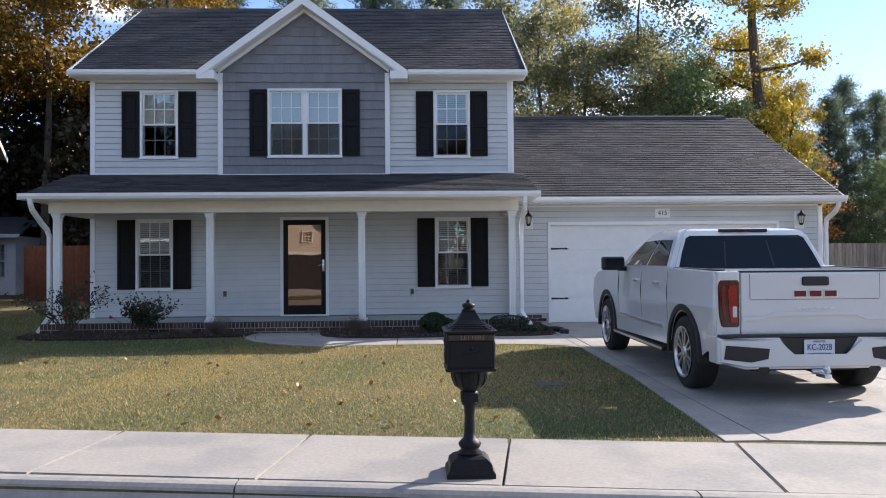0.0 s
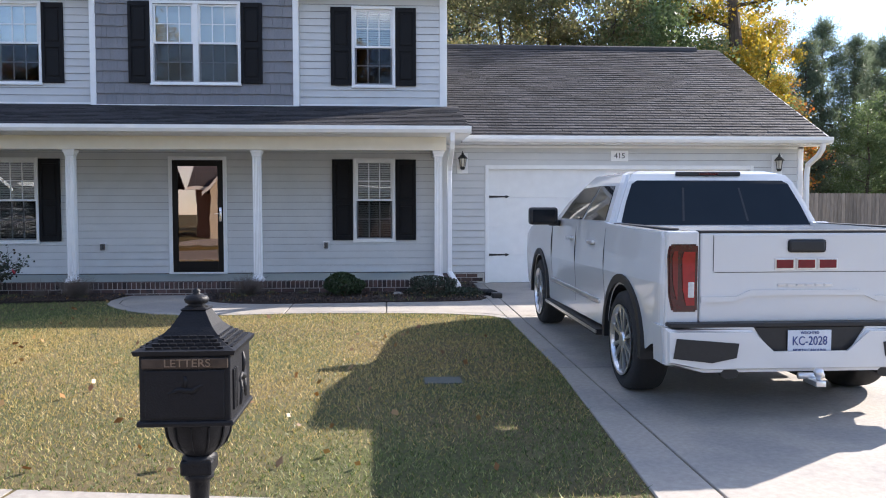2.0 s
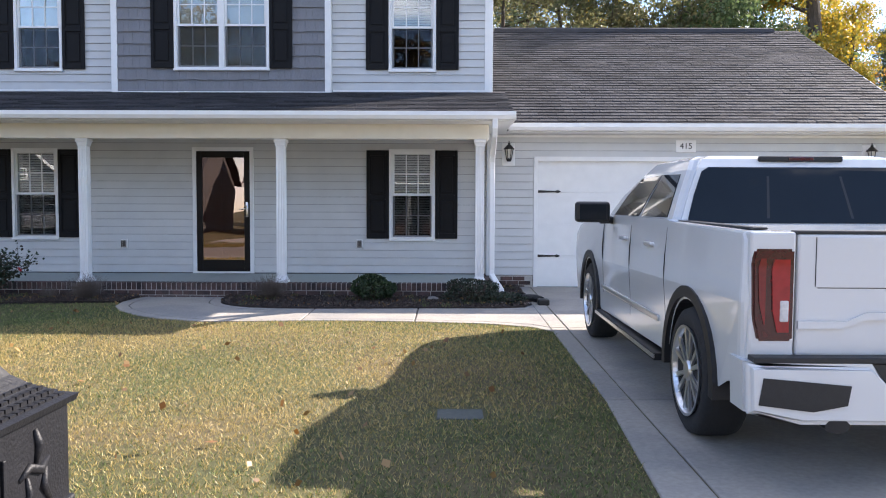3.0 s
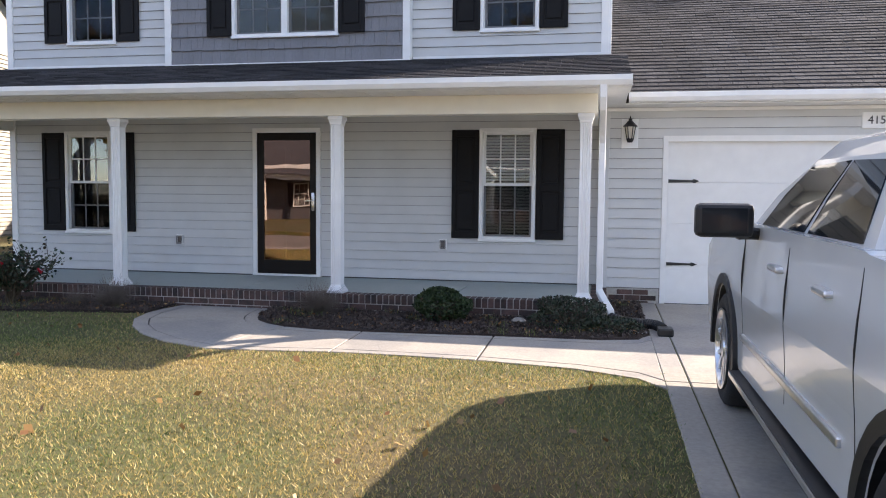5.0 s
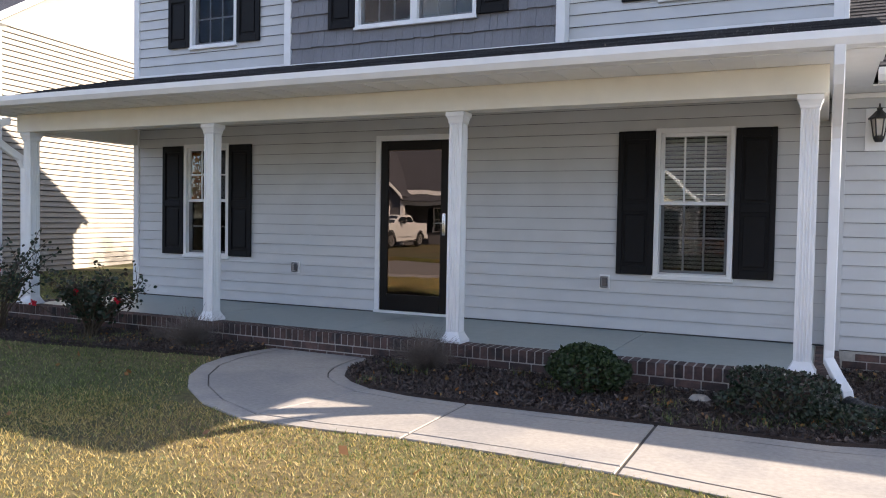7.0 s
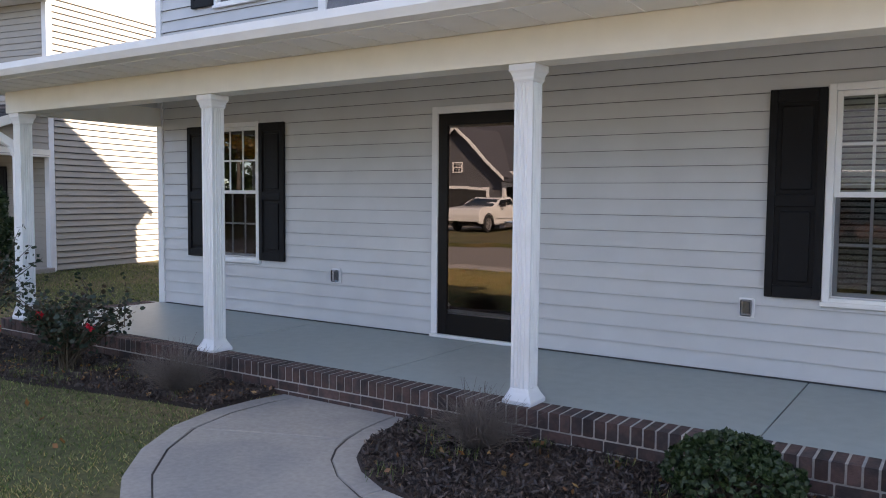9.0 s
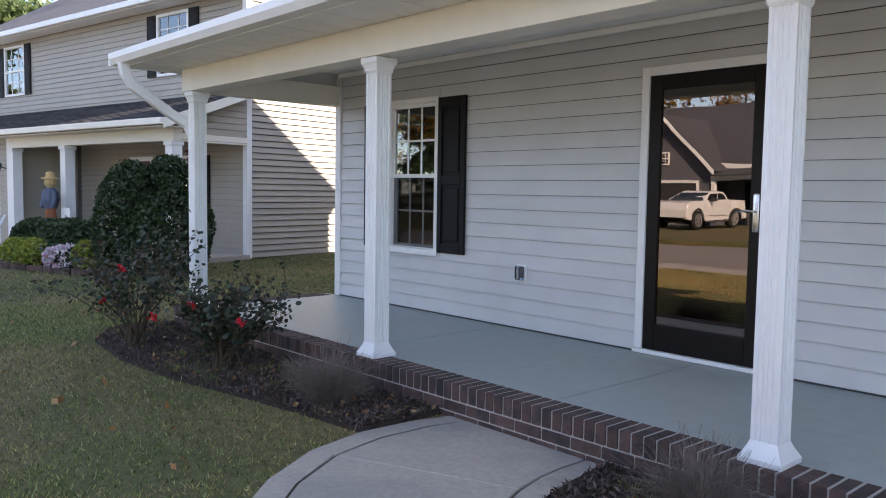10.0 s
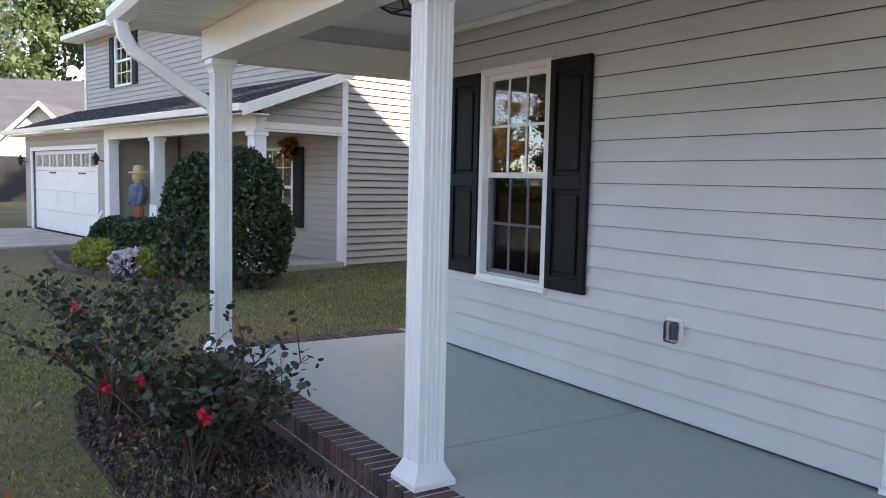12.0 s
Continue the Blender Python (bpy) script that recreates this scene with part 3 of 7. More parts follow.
def window(x0, x1, z0, z1, y, units=1, blind_low=False, drawn=""):
    w = new("window")
    w.parent = house
    tagged(w, "white vinyl sash window with grilles and blinds")
    t = 0.05
    part("window_frame", boxes((x0, y - 0.04, z0, x0 + t, y + 0.08, z1), (x1 - t, y - 0.04, z0, x1, y + 0.08, z1),
                               (x0 + t, y - 0.04, z1 - t, x1 - t, y + 0.08, z1), (x0 + t, y - 0.04, z0, x1 - t, y + 0.08, z0 + t * 0.8), bevel=0.004), WHITE, w)
    part("sill", boxes((x0 - 0.01, y - 0.055, z0 - 0.02, x1 + 0.01, y - 0.01, z0 + 0.012), bevel=0.004), WHITE, w)
    a, b = x0 + t, x1 - t
    step = (b - a) / units
    zm = (z0 + z1) / 2
    for u in range(units):
        c, d = a + u * step, a + (u + 1) * step
        if u:
            part("mullion", boxes((c - 0.045, y - 0.035, z0 + 0.04, c + 0.045, y + 0.07, z1 - t), bevel=0.004), WHITE, w)
            c += 0.045
        if u < units - 1:
            d -= 0.045
        s = 0.038
        for zl, zh, yy in ((zm - 0.02, z1 - t, y + 0.0), (z0 + 0.04, zm + 0.02, y + 0.03)):
            part("sash", boxes((c, yy, zl, c + s, yy + 0.028, zh), (d - s, yy, zl, d, yy + 0.028, zh), (c + s, yy, zh - s, d - s, yy + 0.028, zh),
                               (c + s, yy, zl, d - s, yy + 0.028, zl + s), bevel=0.003), WHITE, w)
            pane = part("pane", boxes((c + s, yy + 0.012, zl + s, d - s, yy + 0.016, zh - s)), GLASS, w)
            pane.visible_shadow = False
            iw, ih = (d - c - 2 * s), (zh - zl - 2 * s)
            part("grille", boxes(*[(c + s + iw * k / 3 - 0.0095, yy + 0.004, zl + s, c + s + iw * k / 3 + 0.0095, yy + 0.0105, zh - s) for k in (1, 2)],
                                 (c + s, yy + 0.0045, zl + s + ih / 2 - 0.0095, d - s, yy + 0.010, zl + s + ih / 2 + 0.0095)), WHITE, w)
        scr = part("insect_screen", boxes((c + 0.01, y + 0.012, z0 + 0.05, d - 0.01, y + 0.014, zm - 0.02)), SCREEN, w)
        scr.visible_shadow = False
        bm = bmesh.new()
        zz, end = z1 - t - 0.03, (z0 + 0.1 if blind_low else zm - 0.05)
        if drawn == "roller":
            box(bm, c + 0.02, y + 0.058, zm - 0.03, d - 0.02, y + 0.061, z1 - t)
            box(bm, c + 0.02, y + 0.054, zm - 0.05, d - 0.02, y + 0.066, zm - 0.03)
            end = zz
        elif drawn:
            while zz > z0 + 0.1:
                prism(bm, ((y + 0.058, zz - 0.001), (y + 0.061, zz + 0.001), (y + 0.072, zz - 0.034), (y + 0.069, zz - 0.036)), c + 0.02, d - 0.02, "x")
                zz -= 0.036
        while zz > end:
            prism(bm, ((y + 0.064, zz + 0.012), (y + 0.066, zz + 0.0145), (y + 0.084, zz - 0.0125), (y + 0.082, zz - 0.015)), c + 0.02, d - 0.02, "x")
            zz -= 0.042
        part("blind", bm, BLIND, w, "pale slatted blind")
    # Dark sheet in place of the unlit room behind the panes.
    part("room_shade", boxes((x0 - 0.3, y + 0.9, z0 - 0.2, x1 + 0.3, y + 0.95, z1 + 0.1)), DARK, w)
    return w


def shutter(x0, x1, z0, z1, y):
    s = new("shutter")
    s.parent = house
    tagged(s, "black two-panel shutter")
    st, zm = 0.055, z0 + (z1 - z0) * 0.47
    part("shutter_frame", boxes((x0, y - 0.05, z0, x0 + st, y - 0.018, z1), (x1 - st, y - 0.05, z0, x1, y - 0.018, z1), (x0 + st, y - 0.05, z0, x1 - st, y - 0.018, z0 + 0.09),
                                (x0 + st, y - 0.05, z1 - 0.09, x1 - st, y - 0.018, z1), (x0 + st, y - 0.05, zm - 0.045, x1 - st, y - 0.018, zm + 0.045), bevel=0.006), SHUTTER, s)
    for a, b in ((z0 + 0.09, zm - 0.045), (zm + 0.045, z1 - 0.09)):
        bm = boxes((x0 + st, y - 0.032, a, x1 - st, y - 0.02, b))
        box(bm, x0 + st + 0.03, y - 0.044, a + 0.03, x1 - st - 0.03, y - 0.03, b - 0.03, bevel=0.01)
        part("panel", bm, SHUTTER, s)


for key, units in (("a", 1), ("b", 2), ("c", 1), ("d", 1), ("e", 1)):
    x0, x1, z0, z1, y = WIN[key]
    window(x0, x1, z0, z1, y, units, blind_low=key in "de", drawn={"a": "roller", "b": "slats"}.get(key, ""))
    shutter(x0 - 0.385, x0 - 0.006, z0 + 0.02, z1 - 0.02, y)
    shutter(x1 + 0.006, x1 + 0.385, z0 + 0.02, z1 - 0.02, y)

# door
door = new("door")
door.parent = house
tagged(door, "black full-glass storm door over a dark red door")
dx0, dx1, dz0, dz1 = DOOR
part("door_trim", boxes((dx0, YW - 0.035, dz0 + 0.03, dx0 + 0.065, YW + 0.1, dz1), (dx1 - 0.065, YW - 0.035, dz0 + 0.03, dx1, YW + 0.1, dz1), (dx0 + 0.065, YW - 0.035, dz1 - 0.065, dx1 - 0.065, YW + 0.1, dz1),
                        (dx0, YW - 0.06, dz0, dx1, YW + 0.1, dz0 + 0.03), bevel=0.004), WHITE, door)
fx0, fx1, fz0, fz1 = dx0 + 0.065, dx1 - 0.065, dz0 + 0.03, dz1 - 0.065
part("storm_frame", boxes((fx0, YW - 0.02, fz0, fx0 + 0.1, YW + 0.02, fz1), (fx1 - 0.1, YW - 0.02, fz0, fx1, YW + 0.02, fz1), (fx0 + 0.1, YW - 0.02, fz1 - 0.11, fx1 - 0.1, YW + 0.02, fz1),
                          (fx0 + 0.1, YW - 0.02, fz0, fx1 - 0.1, YW + 0.02, fz0 + 0.2), bevel=0.005), DOORBLACK, door)
pn = part("door_glass", boxes((fx0 + 0.1, YW - 0.003, fz0 + 0.2, fx1 - 0.1, YW + 0.003, fz1 - 0.11)), DOORGLASS, door)
pn.visible_shadow = False
bm = boxes((fx0, YW + 0.11, fz0, fx1, YW + 0.15, fz1))
for a, b in ((0.15, 0.62), (0.72, 1.35), (1.45, 1.85)):
    for c in (0.12, 0.48):
        box(bm, fx0 + c, YW + 0.095, fz0 + a, fx0 + c + 0.28, YW + 0.115, fz0 + b, bevel=0.012)
part("inner_door", bm, REDDOOR, door, "dark red panelled door")
bm = boxes((fx1 - 0.075, YW - 0.032, 1.26, fx1 - 0.03, YW - 0.018, 1.52), bevel=0.008)
tube(bm, [(fx1 - 0.05, YW - 0.03, 1.40), (fx1 - 0.05, YW - 0.07, 1.40), (fx1 - 0.09, YW - 0.075, 1.405), (fx1 - 0.17, YW - 0.07, 1.395)], 0.008, 8)
part("door_handle", bm, CHROME, door, "satin metal lever handle", True)

# porch: slab, brick edge, columns, beam, ceiling, roof
porch = thing("porch", "raised porch with painted floor and brick edge", "porch", kind="structure")
PX0, PX1, PY, PZ = -6.98, 2.42, 16.17, 0.30
for a, b in ((PX0 + 0.2, -4.1), (-4.1, -2.14), (-2.14, 0.6), (0.6, PX1 - 0.2)):
    part("floor_slab", boxes((a + 0.004, PY + 0.205, 0.0, b - 0.004, YW, PZ - 0.004), bevel=0.004), PORCHFLOOR, porch, "grey-green painted concrete")
part("floor_bed", boxes((PX0 + 0.2, PY + 0.21, 0.0, PX1 - 0.2, YW, PZ - 0.012)), JOINT, porch)
part("mortar_core", boxes((PX0 + 0.005, PY + 0.003, -0.05, PX1 - 0.005, PY + 0.2, PZ - 0.003), (PX0 + 0.012, PY + 0.2, -0.05, PX0 + 0.2, YW, PZ - 0.008), (PX1 - 0.2, PY + 0.2, -0.05, PX1 - 0.012, YW, PZ - 0.008)), MORTAR, porch, "pale mortar")

# columns
def column(x):
    c = new("column")
    c.parent = porch
    tagged(c, "white fluted square column")
    hw, y = 0.064, 16.30
    prof = []
    def edge(p0, p1, nrm):
        steps = [0.0, 0.14, 0.17, 0.27, 0.30, 0.34, 0.37, 0.47, 0.50, 0.53, 0.63, 0.66, 0.70, 0.73, 0.83, 0.86]
        deep = [0, 0, 1, 1, 0, 0, 1, 1, 0, 0 + 1, 1, 0, 0, 1, 1, 0]
        for s, d in zip(steps, deep):
            prof.append((p0[0] + (p1[0] - p0[0]) * s - nrm[0] * 0.007 * d, p0[1] + (p1[1] - p0[1]) * s - nrm[1] * 0.007 * d))
    cs = [(x - hw, y - hw), (x + hw, y - hw), (x + hw, y + hw), (x - hw, y + hw)]
    for i, nrm in enumerate(((0, -1), (1, 0), (0, 1), (-1, 0))):
        edge(cs[i], cs[(i + 1) % 4], nrm)
    part("shaft", prism(bmesh.new(), prof, 0.38, 2.36, "z"), WHITE, c)
    bm = bmesh.new()
    lathe(bm, [(0.145, 0.302), (0.145, 0.325), (0.136, 0.335), (0.105, 0.375), (0.092, 0.40)], 4, x, y, True)
    part("column_base", bm, WHITE, c)
    bm = bmesh.new()
    lathe(bm, [(0.092, 2.33), (0.104, 2.345), (0.104, 2.36), (0.116, 2.385), (0.13, 2.40), (0.13, 2.437)], 4, x, y, True)
    part("capital", bm, WHITE, c)


for x in (-6.705, -3.77, -0.82, 2.145):
    column(x)
BX0, BX1 = -6.84, 2.27
part("beam", boxes((BX0, 16.2, 2.44, BX1, 16.4, 2.655), (BX0, 16.4, 2.44, BX0 + 0.16, YW - 0.03, 2.655), (BX1 - 0.16, 16.4, 2.44, BX1, YW - 0.03, 2.655), (BX0 + 0.02, 16.28, 2.655, BX1 - 0.02, 16.395, 2.835), bevel=0.004), CREAM, porch, "cream wrapped porch beam")
part("porch_ceiling", boxes((BX0 + 0.01, 16.38, 2.795, BX1 - 0.01, YW - 0.018, 2.83)), WHITE, porch, "white boarded porch ceiling")
part("ceiling_trim", boxes((BX0 + 0.16, YW - 0.06, 2.742, BX1 - 0.16, YW - 0.02, 2.792), bevel=0.006), WHITE, porch)
PRY, PRZ, PTY, PTZ = 15.72, 2.75, YW + 0.02, 3.40
RX0, RX1 = -7.14, 2.62
bm = bmesh.new()
slope_slab(bm, ((RX0, PRY, PRZ), (RX1, PRY, PRZ), (RX1, PTY, PTZ), (RX0, PTY, PTZ)), 0.04)
porch_roof = part("porch_roof", bm, SHINGLE, house, "low charcoal shingle porch roof")
pv = Vector((0, PTY - PRY, PTZ - PRZ))
shingles(porch_roof, (0, PRY, PRZ), (1, 0, 0), pv, 16, lambda b: RX0, lambda b: RX1, near=(-3.0, 2.7, 0, 2.2))
part("gutter", prism(bmesh.new(), ((15.60, 2.775), (15.60, 2.72), (15.63, 2.67), (15.72, 2.66), (15.72, 2.775), (15.705, 2.775), (15.705, 2.69), (15.625, 2.695), (15.615, 2.775)), RX0, RX1, "x"), WHITE, house)
part("gutter_end", boxes((RX0 - 0.005, 15.60, 2.66, RX0, 15.72, 2.775), (RX1, 15.60, 2.66, RX1 + 0.005, 15.72, 2.775)), WHITE, house)
bm = boxes((RX0 + 0.02, 15.725, 2.655, RX1 - 0.02, 16.198, 2.668))
for k in range(32):
    xx = RX0 + 0.2 + 0.3 * k
    box(bm, xx, 15.75, 2.650, xx + 0.006, 16.19, 2.6555)
part("soffit", bm, WHITE, house, "white vented soffit")
for x in (RX0, RX1 - 0.02):
    bm = bmesh.new()
    prism(bm, ((15.74, 2.74), (YW, 3.385), (YW, 3.23), (16.3, 2.665), (15.74, 2.66)), x, x + 0.02, "x")
    part("rake_board", bm, WHITE, house)
    bm = bmesh.new()
    xa = x if x > 0 else x
    prism(bm, ((16.25, 2.66), (YW, 2.66), (YW, 3.3), (16.3, 2.69)), (BX1 - 0.1 if x > 0 else BX0), (BX1 if x > 0 else BX0 + 0.1), "x")
    part("porch_side", bm, SIDING, house)
    lo, hi = (BX1, RX1 - 0.02) if x > 0 else (RX0 + 0.02, BX0)
    part("soffit", boxes((lo, 16.2, 2.656, hi, YW, 2.668)), WHITE, house)

# garage
GW, GWR = 17.75, 9.15
garage_open = [(3.1, 8.2, 0.0, 2.29)]
gw = part("garage_wall", wall_cells(bmesh.new(), X1, GWR, -0.05, 2.75, GW + 0.006, GW + 0.2, garage_open), LAPSHADE, house)
siding(gw, X1 + 0.02, GWR - 0.08, 0.31, 2.62, GW, garage_open, SIDING)
part("garage_side", boxes((GWR - 0.2, GW + 0.2, -0.05, GWR, 27.0, 2.75), (X1, 27.0, -0.05, GWR, 27.2, 2.75), (X1 + 0.002, GW + 0.2, 0, X1 + 0.1, GW + 0.4, 2.7)), SIDING, house)
gs = bmesh.new()
prism(gs, ((GW + 0.1, 2.75), (27.2, 2.75), (22.5, 5.2)), GWR - 0.15, GWR, "x")
part("garage_gable", gs, SIDING, house)
part("corner_trim", boxes((GWR - 0.09, GW - 0.03, 0.1, GWR + 0.015, GW + 0.08, 2.66), bevel=0.004), WHITE, house)
part("garage_trim", boxes((3.1, GW - 0.03, 0.1, 3.165, GW + 0.12, 2.29), (8.135, GW - 0.03, 0.1, 8.2, GW + 0.12, 2.29), (3.165, GW - 0.03, 2.215, 8.135, GW + 0.12, 2.29), bevel=0.004), WHITE, house)
gd = new("garage_door")
gd.parent = house
tagged(gd, "white sectional garage door with black strap hinges")
for i in range(4):
    z0 = 0.11 + i * 0.527
    bm = boxes((3.165, GW + 0.05, z0 + 0.001, 8.135, GW + 0.1, z0 + 0.526), bevel=0.0015)
    part("door_section", bm, GARAGE_DOOR, gd)
for z in (1.71, 0.63):
    for x0, sg in ((3.18, 1), (8.12, -1)):
        bm = bmesh.new()
        prism(bm, [(x0 + sg * a, z + b) for a, b in ((0, -0.022), (0, 0.022), (0.30, 0.012), (0.31, 0.026), (0.34, 0.02), (0.385, 0.0), (0.34, -0.02), (0.31, -0.026), (0.30, -0.012))], GW + 0.035, GW + 0.05)
        part("strap_hinge", bm, BLACK, gd)
part("bottom_seal", boxes((3.17, GW + 0.045, 0.085, 8.13, GW + 0.105, 0.112)), BLACK, gd)
GEY, GEZ, GRY, GRZ = 17.34, 2.77, 22.5, 5.43
GX_R = 9.47
bm = bmesh.new()
slope_slab(bm, ((X1 + 0.02, GEY, GEZ), (GX_R, GEY, GEZ), (GX_R, GRY, GRZ), (X1 + 0.02, GRY, GRZ)), 0.04)
slope_slab(bm, ((GX_R, 27.6, GEZ), (X1 + 0.02, 27.6, GEZ), (X1 + 0.02, GRY, GRZ), (GX_R, GRY, GRZ)), 0.04)
groof = part("garage_roof", bm, SHINGLE, house, "charcoal shingle garage roof")
gv = Vector((0, GRY - GEY, GRZ - GEZ))
shingles(groof, (0, GEY, GEZ), (1, 0, 0), gv, 41, lambda b: X1 + 0.02, lambda b: GX_R, near=(2.4, 7.0, 0.1, 3.0))
part("ridge_vent", prism(bmesh.new(), ((GRY - 0.16, GRZ - 0.06), (GRY - 0.12, GRZ + 0.02), (GRY, GRZ + 0.07), (GRY + 0.12, GRZ + 0.02), (GRY + 0.16, GRZ - 0.06)), X1 + 0.3, 8.9, "x"), SHINGLE, groof)
part("gutter", prism(bmesh.new(), ((17.22, 2.79), (17.22, 2.73), (17.25, 2.68), (17.34, 2.67), (17.34, 2.79), (17.325, 2.79), (17.325, 2.70), (17.245, 2.705), (17.235, 2.79)), RX1 + 0.02, GX_R, "x"), WHITE, house)
part("soffit", boxes((X1, 17.345, 2.655, GX_R - 0.02, GW + 0.004, 2.668)), WHITE, house)
part("frieze", boxes((X1, GW - 0.03, 2.61, GWR, GW - 0.002, 2.65)), WHITE, house)
bm = bmesh.new()
prism(bm, ((17.3, 2.76), (GRY, 5.42), (27.6, 2.76), (27.6, 2.62), (GRY, 5.27), (17.3, 2.66)), GX_R - 0.01, GX_R + 0.012, "x")
part("rake_board", bm, WHITE, house)

# ---- pickup truck ----
PAINT = material("white_car_paint", (0.68, 0.68, 0.67), 0.22, 0.015, 3, 0.5, 0.0, coat=0.6)
TRIM = material("black_plastic", (0.015, 0.015, 0.016), 0.5, 0.12, 40, 3, 0.1, 200)
CARGLASS = material("tinted_car_glass", (0.012, 0.016, 0.02), 0.03, 0.05, 4, 1, 0.0, spec=0.35)
RUBBER = material("tyre_rubber", (0.02, 0.02, 0.021), 0.8, 0.15, 40, 4, 0.3, 200)
ALLOY = material("polished_alloy", (0.75, 0.75, 0.76), 0.28, 0.05, 20, 3, 0.0, metal=0.9)
REDLENS = material("red_lamp_lens", (0.3, 0.006, 0.01), 0.12, 0.15, 25, 4, 0.0, coat=0.8)
DARKRED = material("dark_lamp_housing", (0.06, 0.006, 0.008), 0.15, 0.1, 25, 4, 0.0, coat=0.8)
DEEPRED = material("deep_red_lens", (0.17, 0.008, 0.01), 0.12, 0.15, 25, 4, 0.0, coat=0.8)
CLEARLENS = material("clear_lamp_lens", (0.65, 0.62, 0.6), 0.15, 0.1, 60, 4, 0.2, 90)
PLATE = material("number_plate", (0.62, 0.66, 0.72), 0.35, 0.05, 40, 8, 0.05, 80)
PLATEINK = material("plate_blue_ink", (0.03, 0.06, 0.22), 0.4, 0.05, 20)
BADGE = material("red_badge", (0.17, 0.01, 0.016), 0.25, 0.1, 20)


def text_mesh(words, size, mat, depth=0.002):
    cu = bpy.data.curves.new("text", "FONT")
    cu.body, cu.size, cu.align_x, cu.align_y, cu.extrude = words, size, "CENTER", "CENTER", depth
    tmp = bpy.data.objects.new("text", cu)
    scene.collection.objects.link(tmp)
    me = bpy.data.meshes.new_from_object(tmp.evaluated_get(bpy.context.evaluated_depsgraph_get()))
    bpy.data.objects.remove(tmp)
    me.materials.clear()
    me.materials.append(mat)
    return me


def lettering(name, words, size, mat, parent, m, label="", wide=1.0):
    ob = new(name, text_mesh(words, size, mat))
    ob.parent = parent
    ob.matrix_basis = m @ Matrix.Diagonal((wide, 1, 1, 1))
    return tagged(ob, label)


truck = thing("pickup_truck", "white crew cab pickup truck parked on the driveway", "truck", pose(4.22, 8.44, ground_z(8.44) + 0.014, 0.89))


def arc(cy, cz, r, a0, a1, n=14):
    return [(cy + r * math.cos(radians(a0 + (a1 - a0) * i / n)), cz + r * math.sin(radians(a0 + (a1 - a0) * i / n))) for i in range(n + 1)]


RWY, FWY, WR, AR = 0.98, 4.47, 0.40, 0.485
side_outline = ([(0.10, 0.62), (0.06, 0.95), (0.09, 1.27), (0.13, 1.315), (1.50, 1.325), (1.56, 1.335), (3.75, 1.325), (4.6, 1.26), (5.15, 1.19), (5.36, 1.08), (5.44, 0.85), (5.44, 0.55), (5.36, 0.42), (5.05, 0.40)]
                + arc(FWY, WR, AR, 0, 180) + [(3.9, 0.42), (1.6, 0.42)] + arc(RWY, WR, AR, 0, 180) + [(0.45, 0.46), (0.14, 0.52)])
bm = bmesh.new()
for s in (-1, 1):
    vs = []
    for x, inset in ((1.005, 0.0), (0.86, 0.0)):
        vs.append([bm.verts.new((s * x, y, z)) for y, z in side_outline])
    n = len(side_outline)
    f = bm.faces.new(vs[0])
    bm.faces.new(vs[1][::-1])
    for i in range(n):
        bm.faces.new((vs[0][i], vs[0][(i + 1) % n], vs[1][(i + 1) % n], vs[1][i]))
    bmesh.ops.bevel(bm, geom=list(f.edges), offset=0.035, segments=3, affect="EDGES", profile=0.6)
for v in bm.verts:  # tumblehome and shoulder
    a = abs(v.co.x)
    if a > 0.9:
        z = v.co.z
        v.co.x *= 1.0 + 0.022 * math.exp(-((z - 0.98) / 0.22) ** 2) - 0.02 * max(0, z - 1.1)
box(bm, -0.87, 1.5, 0.45, 0.87, 3.9, 1.30)
box(bm, -0.87, 0.12, 0.52, 0.87, 1.5, 0.72)
prism(bm, ((3.7, 0.5), (3.7, 1.325), (4.6, 1.27), (5.15, 1.20), (5.36, 1.09), (5.43, 0.85), (5.43, 0.5)), -0.87, 0.87, "x")
part("body", bm, PAINT, truck, "glossy white body", True).data.shade_flat()

# cab
rings = [(1.29, 0.965, 1.565, 3.95), (1.50, 0.885, 1.655, 3.50), (1.70, 0.80, 1.74, 3.05), (1.765, 0.755, 1.80, 2.92), (1.795, 0.66, 1.95, 2.75)]
bm = bmesh.new()
rv = [[bm.verts.new(p) for p in ((-h, a, z), (h, a, z), (h, b, z), (-h, b, z))] for z, h, a, b in rings]
for q, s in zip(rv, rv[1:]):
    for k in range(4):
        bm.faces.new((q[k], q[(k + 1) % 4], s[(k + 1) % 4], s[k]))
bm.faces.new(rv[-1])
bm.faces.new(rv[0][::-1])
bmesh.ops.bevel(bm, geom=[e for e in bm.edges if abs(e.verts[0].co.z - e.verts[1].co.z) > 0.02], offset=0.05, segments=3, affect="EDGES")
part("cab", bm, PAINT, truck, "white cab")


def cab_at(face, u, v, off=0.006):
    """A point on a cab face: u across, v up from the sill to the roof."""
    z = 1.30 + v * (1.735 - 1.30)
    for (z0, h0, a0, b0), (z1, h1, a1, b1) in zip(rings, rings[1:]):
        if z0 <= z <= z1:
            f = (z - z0) / (z1 - z0)
            h, a, b = h0 + f * (h1 - h0), a0 + f * (a1 - a0), b0 + f * (b1 - b0)
            break
    if face == "rear":
        return Vector((h * u, a - off, z))
    if face == "front":
        return Vector((h * u, b + off, z))
    s = -1 if face == "left" else 1
    return Vector((s * (h + off), a + (b - a) * u if u <= 1 else u, z))


